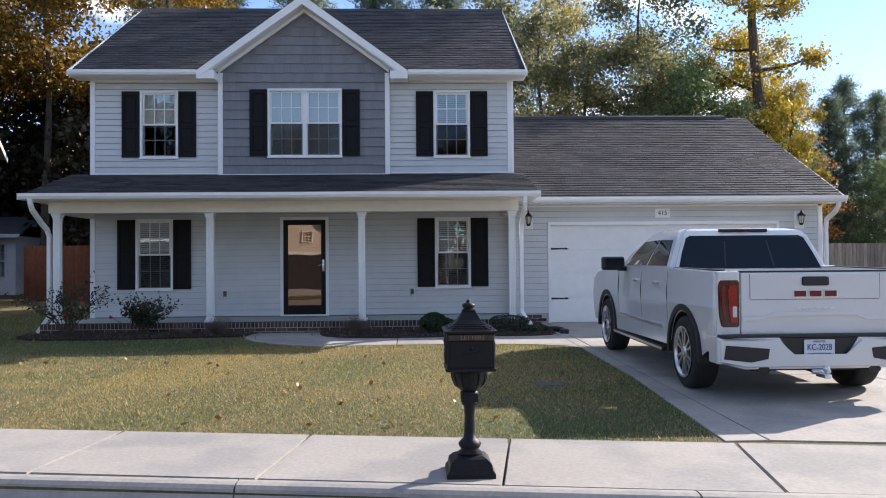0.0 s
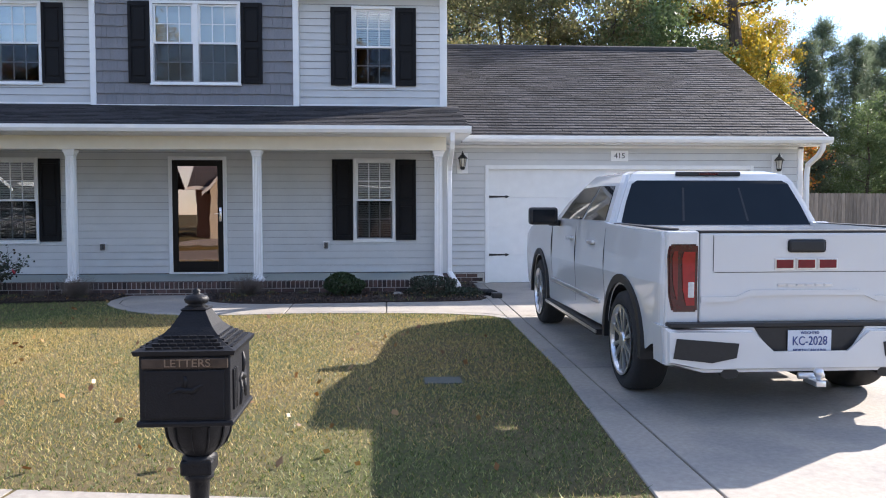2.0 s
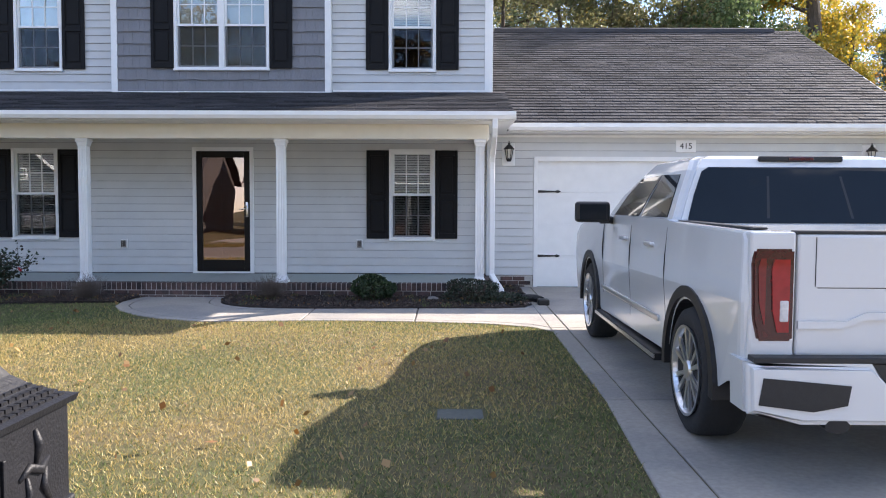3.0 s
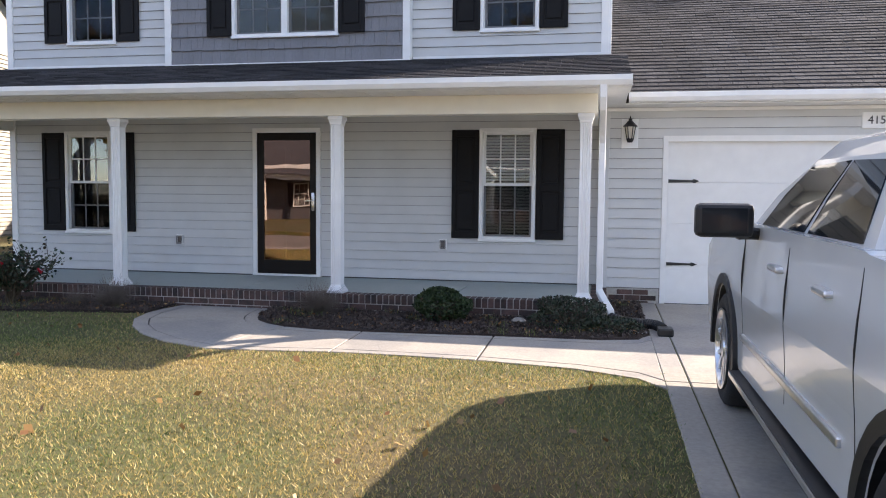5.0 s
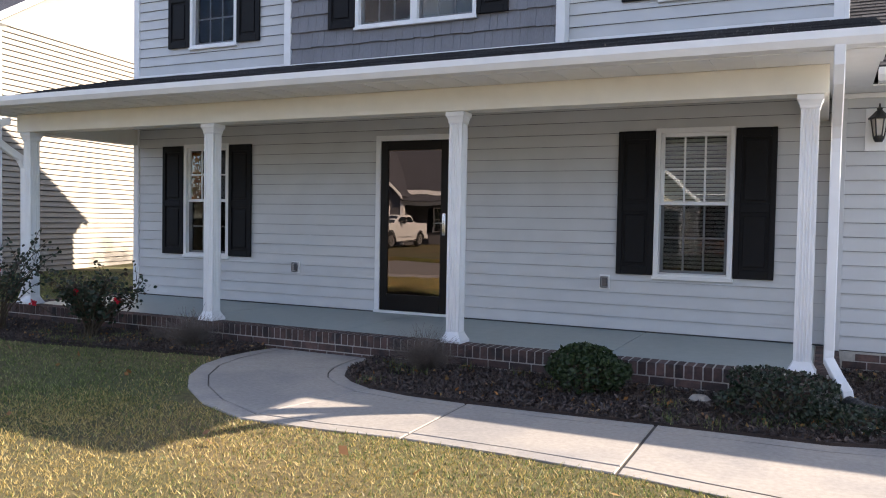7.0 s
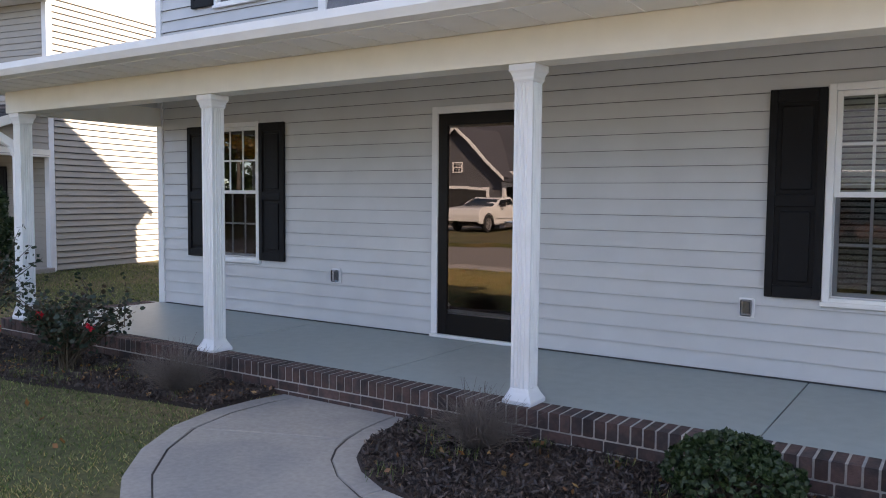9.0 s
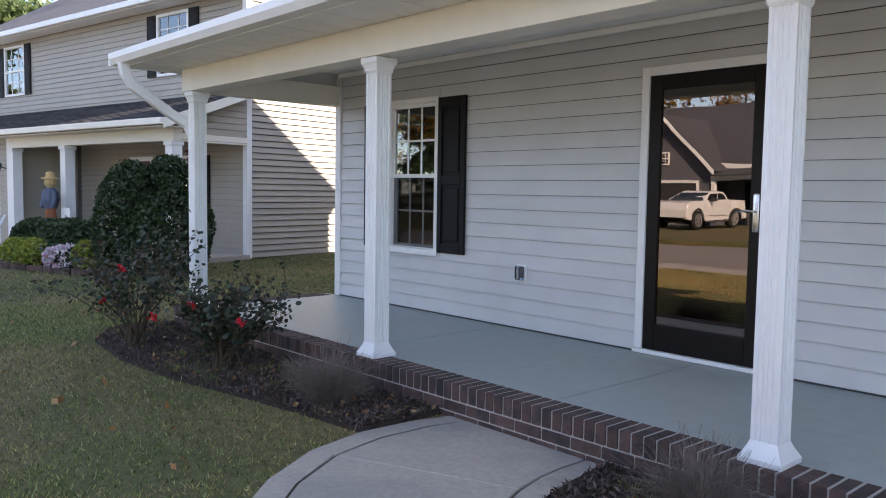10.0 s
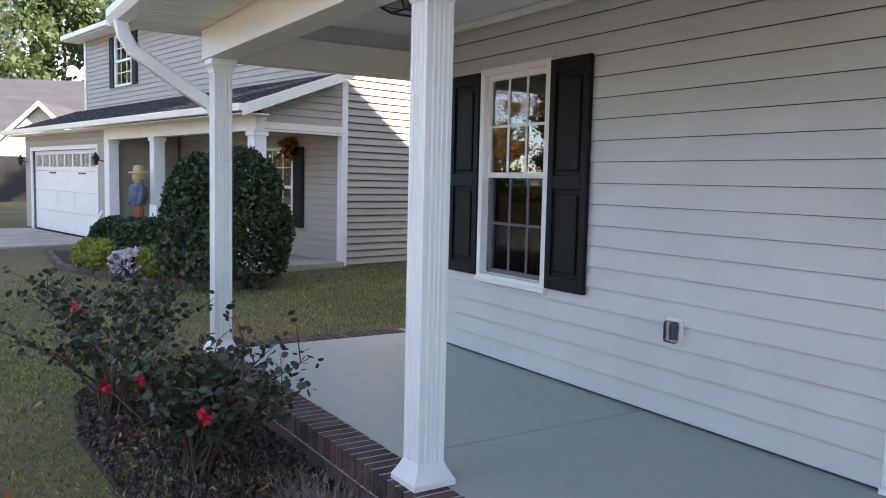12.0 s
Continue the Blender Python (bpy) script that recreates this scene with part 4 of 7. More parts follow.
def cab_panel(name, face, outline, mat, parent, label=""):
    bm = bmesh.new()
    hi = [bm.verts.new(cab_at(face, u, v, 0.007)) for u, v in outline]
    lo = [bm.verts.new(cab_at(face, u, v, -0.02)) for u, v in outline]
    n = len(outline)
    bm.faces.new(hi)
    for i in range(n):
        bm.faces.new((lo[i], lo[(i + 1) % n], hi[(i + 1) % n], hi[i]))
    return part(name, bm, mat, parent, label)


cab_panel("rear_window", "rear", [(-0.90, 0.02), (0.90, 0.02), (0.90, 0.46), (0.89, 0.86), (0.84, 0.93), (-0.84, 0.93), (-0.89, 0.86), (-0.90, 0.46)], CARGLASS, truck, "tinted rear window")
cab_panel("slider_frame", "rear", [(-0.32, 0.1), (-0.30, 0.1), (-0.30, 0.78), (-0.32, 0.78)], TRIM, truck)
cab_panel("slider_frame", "rear", [(0.30, 0.1), (0.32, 0.1), (0.32, 0.78), (0.30, 0.78)], TRIM, truck)
cab_panel("windscreen", "front", [(-0.92, 0.03), (0.92, 0.03), (0.92, 0.46), (0.9, 0.92), (-0.9, 0.92), (-0.92, 0.46)], CARGLASS, truck)
for face in ("left", "right"):
    cab_panel("side_window", face, [(0.08, 0.10), (0.42, 0.08), (0.44, 0.46), (0.45, 0.84), (0.12, 0.82), (0.09, 0.46)], CARGLASS, truck, "tinted rear door window")
    cab_panel("side_window", face, [(0.455, 0.08), (0.86, 0.06), (0.87, 0.20), (0.90, 0.46), (0.90, 0.80), (0.48, 0.84), (0.47, 0.46)], CARGLASS, truck, "tinted front door window")
bm = boxes((-0.30, 1.762, 1.745, 0.30, 1.80, 1.785), bevel=0.01)
part("third_brake_light", bm, TRIM, truck)
part("brake_lens", boxes((-0.09, 1.756, 1.753, 0.09, 1.77, 1.777), bevel=0.004), DARKRED, truck)
# panel gaps
bm = bmesh.new()
for s in (-1, 1):
    for y, z0, z1 in ((1.54, 0.46, 1.33), (2.62, 0.45, 1.31), (3.78, 0.5, 1.31), (1.66, 0.95, 1.3)):
        xa = s * 1.012 if s > 0 else s * 1.028
        if y > 1.6 and z0 == 0.95:
            continue
        bm = bmesh.new()
        zs = [z0 + 0.06 + (z1 - 0.05 - z0 - 0.06) * i / 8 for i in range(9)]
        xs = [s * (1.005 * (1.0 + 0.022 * math.exp(-((z - 0.98) / 0.22) ** 2) - 0.02 * max(0, z - 1.1)) + 0.0015) for z in zs]
        col = [[bm.verts.new((x - s * d, y + e, z)) for x, z in zip(xs, zs)] for d, e in ((0, 0), (0, 0.006), (0.02, 0.006), (0.02, 0))]
        for k in range(4):
            for i in range(8):
                bm.faces.new((col[k][i], col[(k + 1) % 4][i], col[(k + 1) % 4][i + 1], col[k][i + 1]))
        part("panel_gap", bm, TRIM, truck)
for s in (-1, 1):
    for y in (2.72, 1.86):
        h = part("door_handle", boxes((min(s * 1.0, s * 1.05), y, 1.125, max(s * 1.0, s * 1.05), y + 0.2, 1.155), bevel=0.012), ALLOY, truck, "chrome door handle")
    for (cy) in (FWY, RWY):
        bm = bmesh.new()
        outer, inner = arc(cy, WR, AR + 0.05, -6, 186, 18), arc(cy, WR, AR - 0.02, -6, 186, 18)
        prism(bm, outer + inner[::-1], min(s * 0.88, s * 1.036), max(s * 0.88, s * 1.036), "x")
        part("arch_moulding", bm, TRIM, truck, "black wheel arch moulding")
    bm = bmesh.new()
    prism(bm, ((1.62, 0.33), (3.88, 0.33), (3.88, 0.38), (1.62, 0.38)), min(s * 0.9, s * 1.06), max(s * 0.9, s * 1.06), "x")
    part("running_board", bm, TRIM, truck)
    part("board_strip", boxes((min(s * 1.055, s * 1.068), 1.62, 0.345, max(s * 1.055, s * 1.068), 3.88, 0.372)), ALLOY, truck)
    part("sill_moulding", boxes((min(s * 1.0, s * 1.026), 1.7, 0.60, max(s * 1.0, s * 1.026), 3.75, 0.64), bevel=0.008), ALLOY, truck)
    mir = new("wing_mirror")
    mir.parent = truck
    bm = boxes((min(s * 1.05, s * 1.36), 3.28, 1.26, max(s * 1.05, s * 1.36), 3.42, 1.45), bevel=0.03)
    part("mirror_housing", bm, TRIM, mir, "black mirror housing")
    part("mirror_glass", boxes((min(s * 1.09, s * 1.33), 3.272, 1.285, max(s * 1.09, s * 1.33), 3.281, 1.425)), CARGLASS, mir)
    part("mirror_arm", tube(bmesh.new(), [(s * 0.96, 3.42, 1.27), (s * 1.03, 3.40, 1.28), (s * 1.12, 3.37, 1.29)], [0.035, 0.035, 0.045], 10), TRIM, mir)

# tailgate
tg = new("tailgate")
tg.parent = truck
tagged(tg, "white tailgate with black latch")
bm = boxes((-0.752, 0.045, 0.68, 0.752, 0.115, 1.30), bevel=0.012)
part("gate_skin", bm, PAINT, tg)
for s in (-1, 1):
    part("corner_post", boxes((min(s * 0.759, s * 0.99), 0.05, 0.60, max(s * 0.759, s * 0.99), 0.3, 1.312), bevel=0.014), PAINT, truck)
bm = boxes((-0.66, 0.0415, 1.03, 0.66, 0.06, 1.285), bevel=0.003)
part("gate_panel", bm, PAINT, tg)
bm = bmesh.new()
prism(bm, ((-0.748, 0.86), (-0.5, 0.86), (-0.4, 0.905), (0.4, 0.905), (0.5, 0.86), (0.748, 0.86), (0.748, 0.82), (0.52, 0.82), (0.42, 0.865), (-0.42, 0.865), (-0.52, 0.82), (-0.748, 0.82)), 0.03, 0.06)
part("gate_crease", bm, PAINT, tg)
for a in (-0.664, 0.660):
    part("gate_groove", boxes((a, 0.043, 1.035, a + 0.004, 0.05, 1.285)), TRIM, tg)
part("gate_groove", boxes((-0.65, 0.043, 1.026, 0.65, 0.05, 1.0295)), TRIM, tg)
part("gate_lip", boxes((-0.755, 0.05, 1.30, 0.755, 0.14, 1.318), bevel=0.006), TRIM, tg)
part("latch", boxes((-0.135, 0.022, 1.165, 0.135, 0.05, 1.255), bevel=0.02), TRIM, tg, "black latch plate")
# wordmarks as plain shapes
for cx in (-0.155, 0.0, 0.155):
    part("badge_shape", boxes((cx - 0.072, 0.034, 1.045, cx + 0.072, 0.043, 1.125), bevel=0.004), ALLOY, tg)
    part("badge_fill", boxes((cx - 0.06, 0.029, 1.056, cx + 0.06, 0.036, 1.114), bevel=0.003), BADGE, tg, "dark red badge fill")
for k in range(6):
    part("badge_bar", boxes((-0.20 + k * 0.068, 0.037, 0.928, -0.145 + k * 0.068, 0.048, 0.946), bevel=0.003), ALLOY, tg)
for a in (-0.762, 0.754):
    part("gate_gap", boxes((a + 0.002, 0.085, 0.68, a + 0.006, 0.12, 1.31)), TRIM, tg)
# tail lamps
for s in (-1, 1):
    tl = new("tail_light")
    tl.parent = truck
    tagged(tl, "red wraparound tail light")
    def lens(y0, y1, inset, za, zb, xa, xb):
        bm = bmesh.new()
        prism(bm, [(s * x, z) for x, z in ((xa + inset, za + inset), (xa + inset, zb - inset), (xb - 0.015 - inset, zb - inset), (xb - inset, zb - 0.06), (xb - 0.008 - inset, za + 0.12), (xb - 0.035 - inset, za + inset))], y0, y1)
        bmesh.ops.bevel(bm, geom=[e for e in bm.edges if min(e.verts[0].co.y, e.verts[1].co.y) < y0 + 0.001], offset=0.012, segments=2, affect="EDGES")
        return bm
    part("lamp_housing", lens(0.036, 0.2, 0.0, 0.755, 1.225, 0.77, 0.985), DARKRED, tl)
    part("lamp_bar", lens(0.026, 0.07, 0.0, 0.79, 1.185, 0.785, 0.90), REDLENS, tl)
    part("lamp_bar", lens(0.028, 0.07, 0.0, 0.83, 1.19, 0.905, 0.968), DEEPRED, tl)
    part("reverse_lamp", boxes((min(s * 0.80, s * 0.845), 0.02, 0.855, max(s * 0.80, s * 0.845), 0.05, 0.965), bevel=0.008), CLEARLENS, tl)
# bumper
bp = new("rear_bumper")
bp.parent = truck
tagged(bp, "white rear bumper with black inserts")
bm = bmesh.new()
prism(bm, ((-1.02, 0.40), (-1.03, 0.66), (-0.40, 0.655), (-0.28, 0.46), (0.28, 0.46), (0.40, 0.655), (1.03, 0.66), (1.02, 0.40), (0.75, 0.345), (-0.75, 0.345)), -0.06, 0.20)
bmesh.ops.bevel(bm, geom=[e for e in bm.edges if abs(e.verts[0].co.y - e.verts[1].co.y) < 0.01 and e.verts[0].co.y < 0], offset=0.03, segments=3, affect="EDGES")
bmesh.ops.bevel(bm, geom=[e for e in bm.edges if min(abs(v.co.x) for v in e.verts) > 0.97 and abs(e.verts[0].co.z - e.verts[1].co.z) > 0.15 and max(v.co.y for v in e.verts) < 0.1], offset=0.05, segments=3, affect="EDGES")
part("bumper_skin", bm, PAINT, bp)
part("step_pad", boxes((-0.99, -0.035, 0.655, 0.99, 0.06, 0.685), bevel=0.006), TRIM, bp)
bm = bmesh.new()
prism(bm, ((-0.40, 0.65), (-0.28, 0.45), (0.28, 0.45), (0.40, 0.65)), -0.02, 0.1)
part("plate_recess", bm, TRIM, bp)
for s in (-1, 1):
    bm = bmesh.new()
    prism(bm, [(s * a, b) for a, b in ((0.52, 0.44), (0.50, 0.56), (0.96, 0.60), (0.985, 0.44), (0.70, 0.405))], -0.068, 0.0)
    bmesh.ops.bevel(bm, geom=bm.edges[:], offset=0.012, segments=2, affect="EDGES")
    part("corner_step", bm, TRIM, bp, "black corner step")
    bm = bmesh.new()
    tube(bm, [(s * 0.56, -0.03, 0.335), (s * 0.56, 0.25, 0.345)], [0.038, 0.036], 12)
    for v in bm.verts:
        v.co.x = s * 0.56 + (v.co.x - s * 0.56) * 1.7
    part("exhaust_tip", bm, TRIM, bp)
num = new("number_plate")
num.parent = truck
tagged(num, "pale number plate with blue characters")
part("plate_panel", boxes((-0.155, -0.035, 0.475, 0.155, -0.027, 0.632), bevel=0.002), PLATE, num)
up = pose(0, 0, 0, 90)
lettering("plate_text", "KC-2028", 0.088, PLATEINK, num, pose(0, -0.037, 0.555) @ up, "blue plate number", 0.78)
lettering("plate_text", "WEIGHTED", 0.026, PLATEINK, num, pose(0, -0.037, 0.613) @ up)
lettering("plate_text", "NORTH CAROLINA", 0.027, PLATEINK, num, pose(0, -0.037, 0.492) @ up)
hitch = new("tow_hitch")
hitch.parent = truck
bm = boxes((-0.05, -0.02, 0.30, 0.05, 0.25, 0.36))
part("receiver", bm, TRIM, hitch)
bm = boxes((-0.035, -0.20, 0.27, 0.035, -0.02, 0.31), bevel=0.006)
lathe(bm, [(0.015, 0.31), (0.018, 0.33), (0.03, 0.345), (0.033, 0.365), (0.025, 0.39)], 14, 0, -0.16)
tube(bm, [(-0.09, -0.06, 0.32), (0.09, -0.06, 0.32)], 0.022, 10)
part("ball_mount", bm, ALLOY, hitch, "steel tow ball", True)
part("chassis", boxes((-0.55, 0.3, 0.28, 0.55, 4.9, 0.46), (-0.86, RWY - 0.06, 0.34, 0.86, RWY + 0.06, 0.46)), TRIM, truck)
part("bed_floor", boxes((-0.86, 0.12, 0.74, 0.86, 1.5, 0.76)), TRIM, truck)
for a, b in ((-0.945, -0.87), (0.87, 0.945)):
    part("bed_rail_cap", boxes((a, 0.14, 1.318, b, 1.5, 1.331), bevel=0.005), TRIM, truck)
# wheels
tyre_bm = bmesh.new()
prof = [(0.262, -0.115), (0.30, -0.135), (0.355, -0.14), (0.388, -0.12), (0.40, -0.085), (0.402, 0.0), (0.40, 0.085), (0.388, 0.12), (0.355, 0.14), (0.30, 0.135), (0.262, 0.115)]
lathe(tyre_bm, prof, 40)
bmesh.ops.rotate(tyre_bm, verts=tyre_bm.verts, matrix=Matrix.Rotation(radians(90), 3, "Y"))
tyre_me = mesh_of("tyre", tyre_bm, RUBBER, True)
rim_bm = bmesh.new()
lathe(rim_bm, [(0.272, -0.13), (0.285, -0.145), (0.285, -0.15), (0.268, -0.148), (0.255, -0.12), (0.25, -0.02)], 40)
bmesh.ops.delete(rim_bm, geom=[f for f in rim_bm.faces if len(f.verts) > 4], context="FACES")
lathe(rim_bm, [(0.07, -0.06), (0.07, -0.125), (0.055, -0.14), (0.03, -0.142)], 20)
for k in range(12):
    a = 2 * math.pi * (k // 2) / 6 + (0.17 if k % 2 else -0.17)
    b = 2 * math.pi * (k // 2) / 6 + (0.26 if k % 2 else -0.26)
    n0 = len(rim_bm.verts)
    p0, p1 = Vector((math.cos(a) * 0.05, math.sin(a) * 0.05, -0.128)), Vector((math.cos(b * 0.4 + a * 0.6) * 0.262, math.sin(b * 0.4 + a * 0.6) * 0.262, -0.135))
    d = (p1 - p0).normalized()
    w = Vector((-d.y, d.x, 0))
    vs = [rim_bm.verts.new(q) for q in (p0 - w * 0.012, p0 + w * 0.012, p1 + w * 0.016, p1 - w * 0.016)]
    us = [rim_bm.verts.new(v.co + Vector((0, 0, 0.04))) for v in vs]
    rim_bm.faces.new(vs)
    for i in range(4):
        rim_bm.faces.new((vs[i], vs[(i + 1) % 4], us[(i + 1) % 4], us[i]))
bmesh.ops.rotate(rim_bm, verts=rim_bm.verts, matrix=Matrix.Rotation(radians(90), 3, "Y"))
rim_me = mesh_of("rim", rim_bm, ALLOY)
disc_bm = bmesh.new()
lathe(disc_bm, [(0.255, -0.06), (0.255, -0.04)], 30)
bmesh.ops.rotate(disc_bm, verts=disc_bm.verts, matrix=Matrix.Rotation(radians(90), 3, "Y"))
disc_me = mesh_of("brake_disc", disc_bm, TRIM)
for y in (RWY, FWY):
    for s in (-1, 1):
        wh = new("wheel")
        wh.parent = truck
        tagged(wh, "polished multi-spoke alloy wheel")
        wh.matrix_basis = pose(s * 0.885, y, WR, 0, 0, 0 if s < 0 else 180)
        for nm, me in (("tyre", tyre_me), ("rim", rim_me), ("brake_disc", disc_me)):
            piece(nm, me, wh)

# ---- mailbox ----
IRON = material("black_cast_iron", (0.007, 0.007, 0.009), 0.5, 0.15, 30, 4, 0.25, 120, spec=0.3)
BRASS = material("aged_bronze_band", (0.07, 0.052, 0.04), 0.5, 0.2, 30, 4, 0.1, 90, metal=0.6)
BRASS2 = material("worn_brass_letters", (0.26, 0.2, 0.15), 0.4, 0.2, 40, 4, 0.1, 90, metal=0.7)
mb = thing("mailbox", "black cast iron pedestal mailbox with flared roof on the pavement", "mailbox", pose(0.590, 6.21, -0.078))
bm = bmesh.new()
lathe(bm, [(0.235, 0.0), (0.235, 0.03), (0.21, 0.05), (0.20, 0.09), (0.16, 0.12), (0.12, 0.135)], 4, 0, 0, True)
part("base", bm, IRON, mb)
part("post", lathe(bmesh.new(), [(0.075, 0.13), (0.085, 0.15), (0.06, 0.17), (0.075, 0.19), (0.08, 0.21), (0.06, 0.235), (0.042, 0.25), (0.038, 0.30), (0.035, 0.40), (0.04, 0.47), (0.055, 0.48), (0.055, 0.50), (0.04, 0.51), (0.06, 0.53), (0.065, 0.56), (0.05, 0.58)], 18), IRON, mb, smooth=True)
part("collar", boxes((-0.06, -0.06, 0.50, 0.06, 0.06, 0.56), bevel=0.01), IRON, mb)
part("bracket", lathe(bmesh.new(), [(0.05, 0.575), (0.07, 0.585), (0.1, 0.615), (0.118, 0.655), (0.125, 0.70), (0.125, 0.732)], 16), IRON, mb, "ribbed cast bowl", True)
for k in range(12):
    a = 2 * math.pi * k / 12
    part("rib", tube(bmesh.new(), [(math.cos(a) * r, math.sin(a) * r, z) for r, z in ((0.07, 0.59), (0.103, 0.618), (0.12, 0.657), (0.126, 0.70))], 0.0045, 5), IRON, mb)
HX, HY, BZ = 0.162, 0.195, 0.728
part("box", boxes((-HX, -HY, BZ, HX, HY, BZ + 0.26), bevel=0.008), IRON, mb)
part("box_foot", boxes((-HX - 0.01, -HY - 0.01, BZ, HX + 0.01, HY + 0.01, BZ + 0.022), bevel=0.008), IRON, mb)
bm = boxes((-HX + 0.022, -HY - 0.006, BZ + 0.03, HX - 0.022, -HY + 0.004, BZ + 0.205), bevel=0.004)
box(bm, -HX + 0.036, -HY - 0.003, BZ + 0.045, HX - 0.036, -HY - 0.001, BZ + 0.19)
part("door_panel", bm, IRON, mb)
bm = bmesh.new()
tube(bm, [(-0.06, -HY + 0.002, BZ + 0.07), (-0.055, -HY, BZ + 0.12), (-0.02, -HY, BZ + 0.135), (0.03, -HY, BZ + 0.13), (0.06, -HY, BZ + 0.15), (0.08, -HY + 0.002, BZ + 0.145)], [0.006, 0.008, 0.013, 0.014, 0.008, 0.006], 8)
tube(bm, [(0.03, -HY + 0.002, BZ + 0.13), (0.045, -HY + 0.001, BZ + 0.09), (0.035, -HY + 0.002, BZ + 0.065)], [0.009, 0.007, 0.005], 7)
tube(bm, [(-0.02, -HY + 0.002, BZ + 0.13), (-0.012, -HY + 0.001, BZ + 0.09), (-0.025, -HY + 0.002, BZ + 0.065)], [0.009, 0.007, 0.005], 7)
tube(bm, [(0.0, -HY + 0.001, BZ + 0.14), (0.005, -HY, BZ + 0.17), (0.0, -HY + 0.001, BZ + 0.185)], [0.011, 0.012, 0.008], 7)
part("front_relief", bm, IRON, mb, "worn cast relief on the front", True)
part("name_band", boxes((-HX + 0.012, -HY - 0.012, BZ + 0.212, HX - 0.008, -HY + 0.004, BZ + 0.25), bevel=0.004), BRASS, mb, "bronze name band")
lettering("name_text", "LETTERS", 0.04, BRASS2, mb, pose(0.012, -HY - 0.014, BZ + 0.231) @ pose(0, 0, 0, 90), "worn brass letters", 1.1)
for s in (-1, 1):
    for y in (-0.155, -0.13, -0.105):
        part("side_bar", boxes((min(s * 0.158, s * 0.17), y - 0.006, BZ + 0.05, max(s * 0.158, s * 0.17), y + 0.006, BZ + 0.2), bevel=0.003), IRON, mb)
    bm = bmesh.new()
    tube(bm, [(s * 0.161, 0.03, BZ + 0.23), (s * 0.163, 0.045, BZ + 0.19), (s * 0.162, 0.03, BZ + 0.15)], [0.008, 0.014, 0.007], 8)
    tube(bm, [(s * 0.161, -0.04, BZ + 0.13), (s * 0.163, 0.0, BZ + 0.15), (s * 0.163, 0.05, BZ + 0.13), (s * 0.161, 0.09, BZ + 0.15)], [0.006, 0.011, 0.012, 0.006], 8)
    tube(bm, [(s * 0.161, -0.03, BZ + 0.04), (s * 0.163, 0.0, BZ + 0.09), (s * 0.162, -0.01, BZ + 0.13)], [0.009, 0.011, 0.006], 8)
    tube(bm, [(s * 0.161, 0.09, BZ + 0.05), (s * 0.163, 0.06, BZ + 0.09), (s * 0.162, 0.075, BZ + 0.13)], [0.009, 0.012, 0.006], 8)
    part("side_relief", bm, IRON, mb, "cast relief on the side", True)
ROOF_P = [(0.29, BZ + 0.258), (0.298, BZ + 0.275), (0.24, BZ + 0.288), (0.18, BZ + 0.312), (0.125, BZ + 0.345), (0.088, BZ + 0.382), (0.072, BZ + 0.40), (0.08, BZ + 0.406), (0.055, BZ + 0.414)]
bm = lathe(bmesh.new(), ROOF_P, 4, 0, 0, True)
for v in bm.verts:
    v.co.x *= 0.86
part("roof", bm, IRON, mb, "flared cast roof")
bm = bmesh.new()
for r in range(5):
    z, d = BZ + 0.281 + r * 0.0105, 0.192 - r * 0.021
    n = 11 - r
    for k in range(n):
        u = (k - (n - 1) / 2) * 0.031
        if abs(u) < d - 0.012:
            for e in (-1, 1):
                if abs(u) < d * 0.86 - 0.012:
                    box(bm, u - 0.0125, min(e * d, e * (d - 0.024)), z - 0.004, u + 0.0125, max(e * d, e * (d - 0.024)), z + 0.006)
                box(bm, min(e * d * 0.86, e * (d - 0.024) * 0.86), u - 0.0125, z - 0.004, max(e * d * 0.86, e * (d - 0.024) * 0.86), u + 0.0125, z + 0.006)
tagged(part("scale_relief", bm, IRON, mb, "rows of cast roof scales"), "rows of cast roof scales", kind="stuff")
part("finial", lathe(bmesh.new(), [(0.045, BZ + 0.412), (0.03, BZ + 0.42), (0.042, BZ + 0.428), (0.047, BZ + 0.44), (0.04, BZ + 0.452), (0.02, BZ + 0.458), (0.012, BZ + 0.464), (0.016, BZ + 0.472), (0.004, BZ + 0.482)], 16), IRON, mb, smooth=True)

# ---- fittings on the house ----
PALEBULB = material("lantern_glass", (0.55, 0.52, 0.45), 0.2, 0.1, 20)


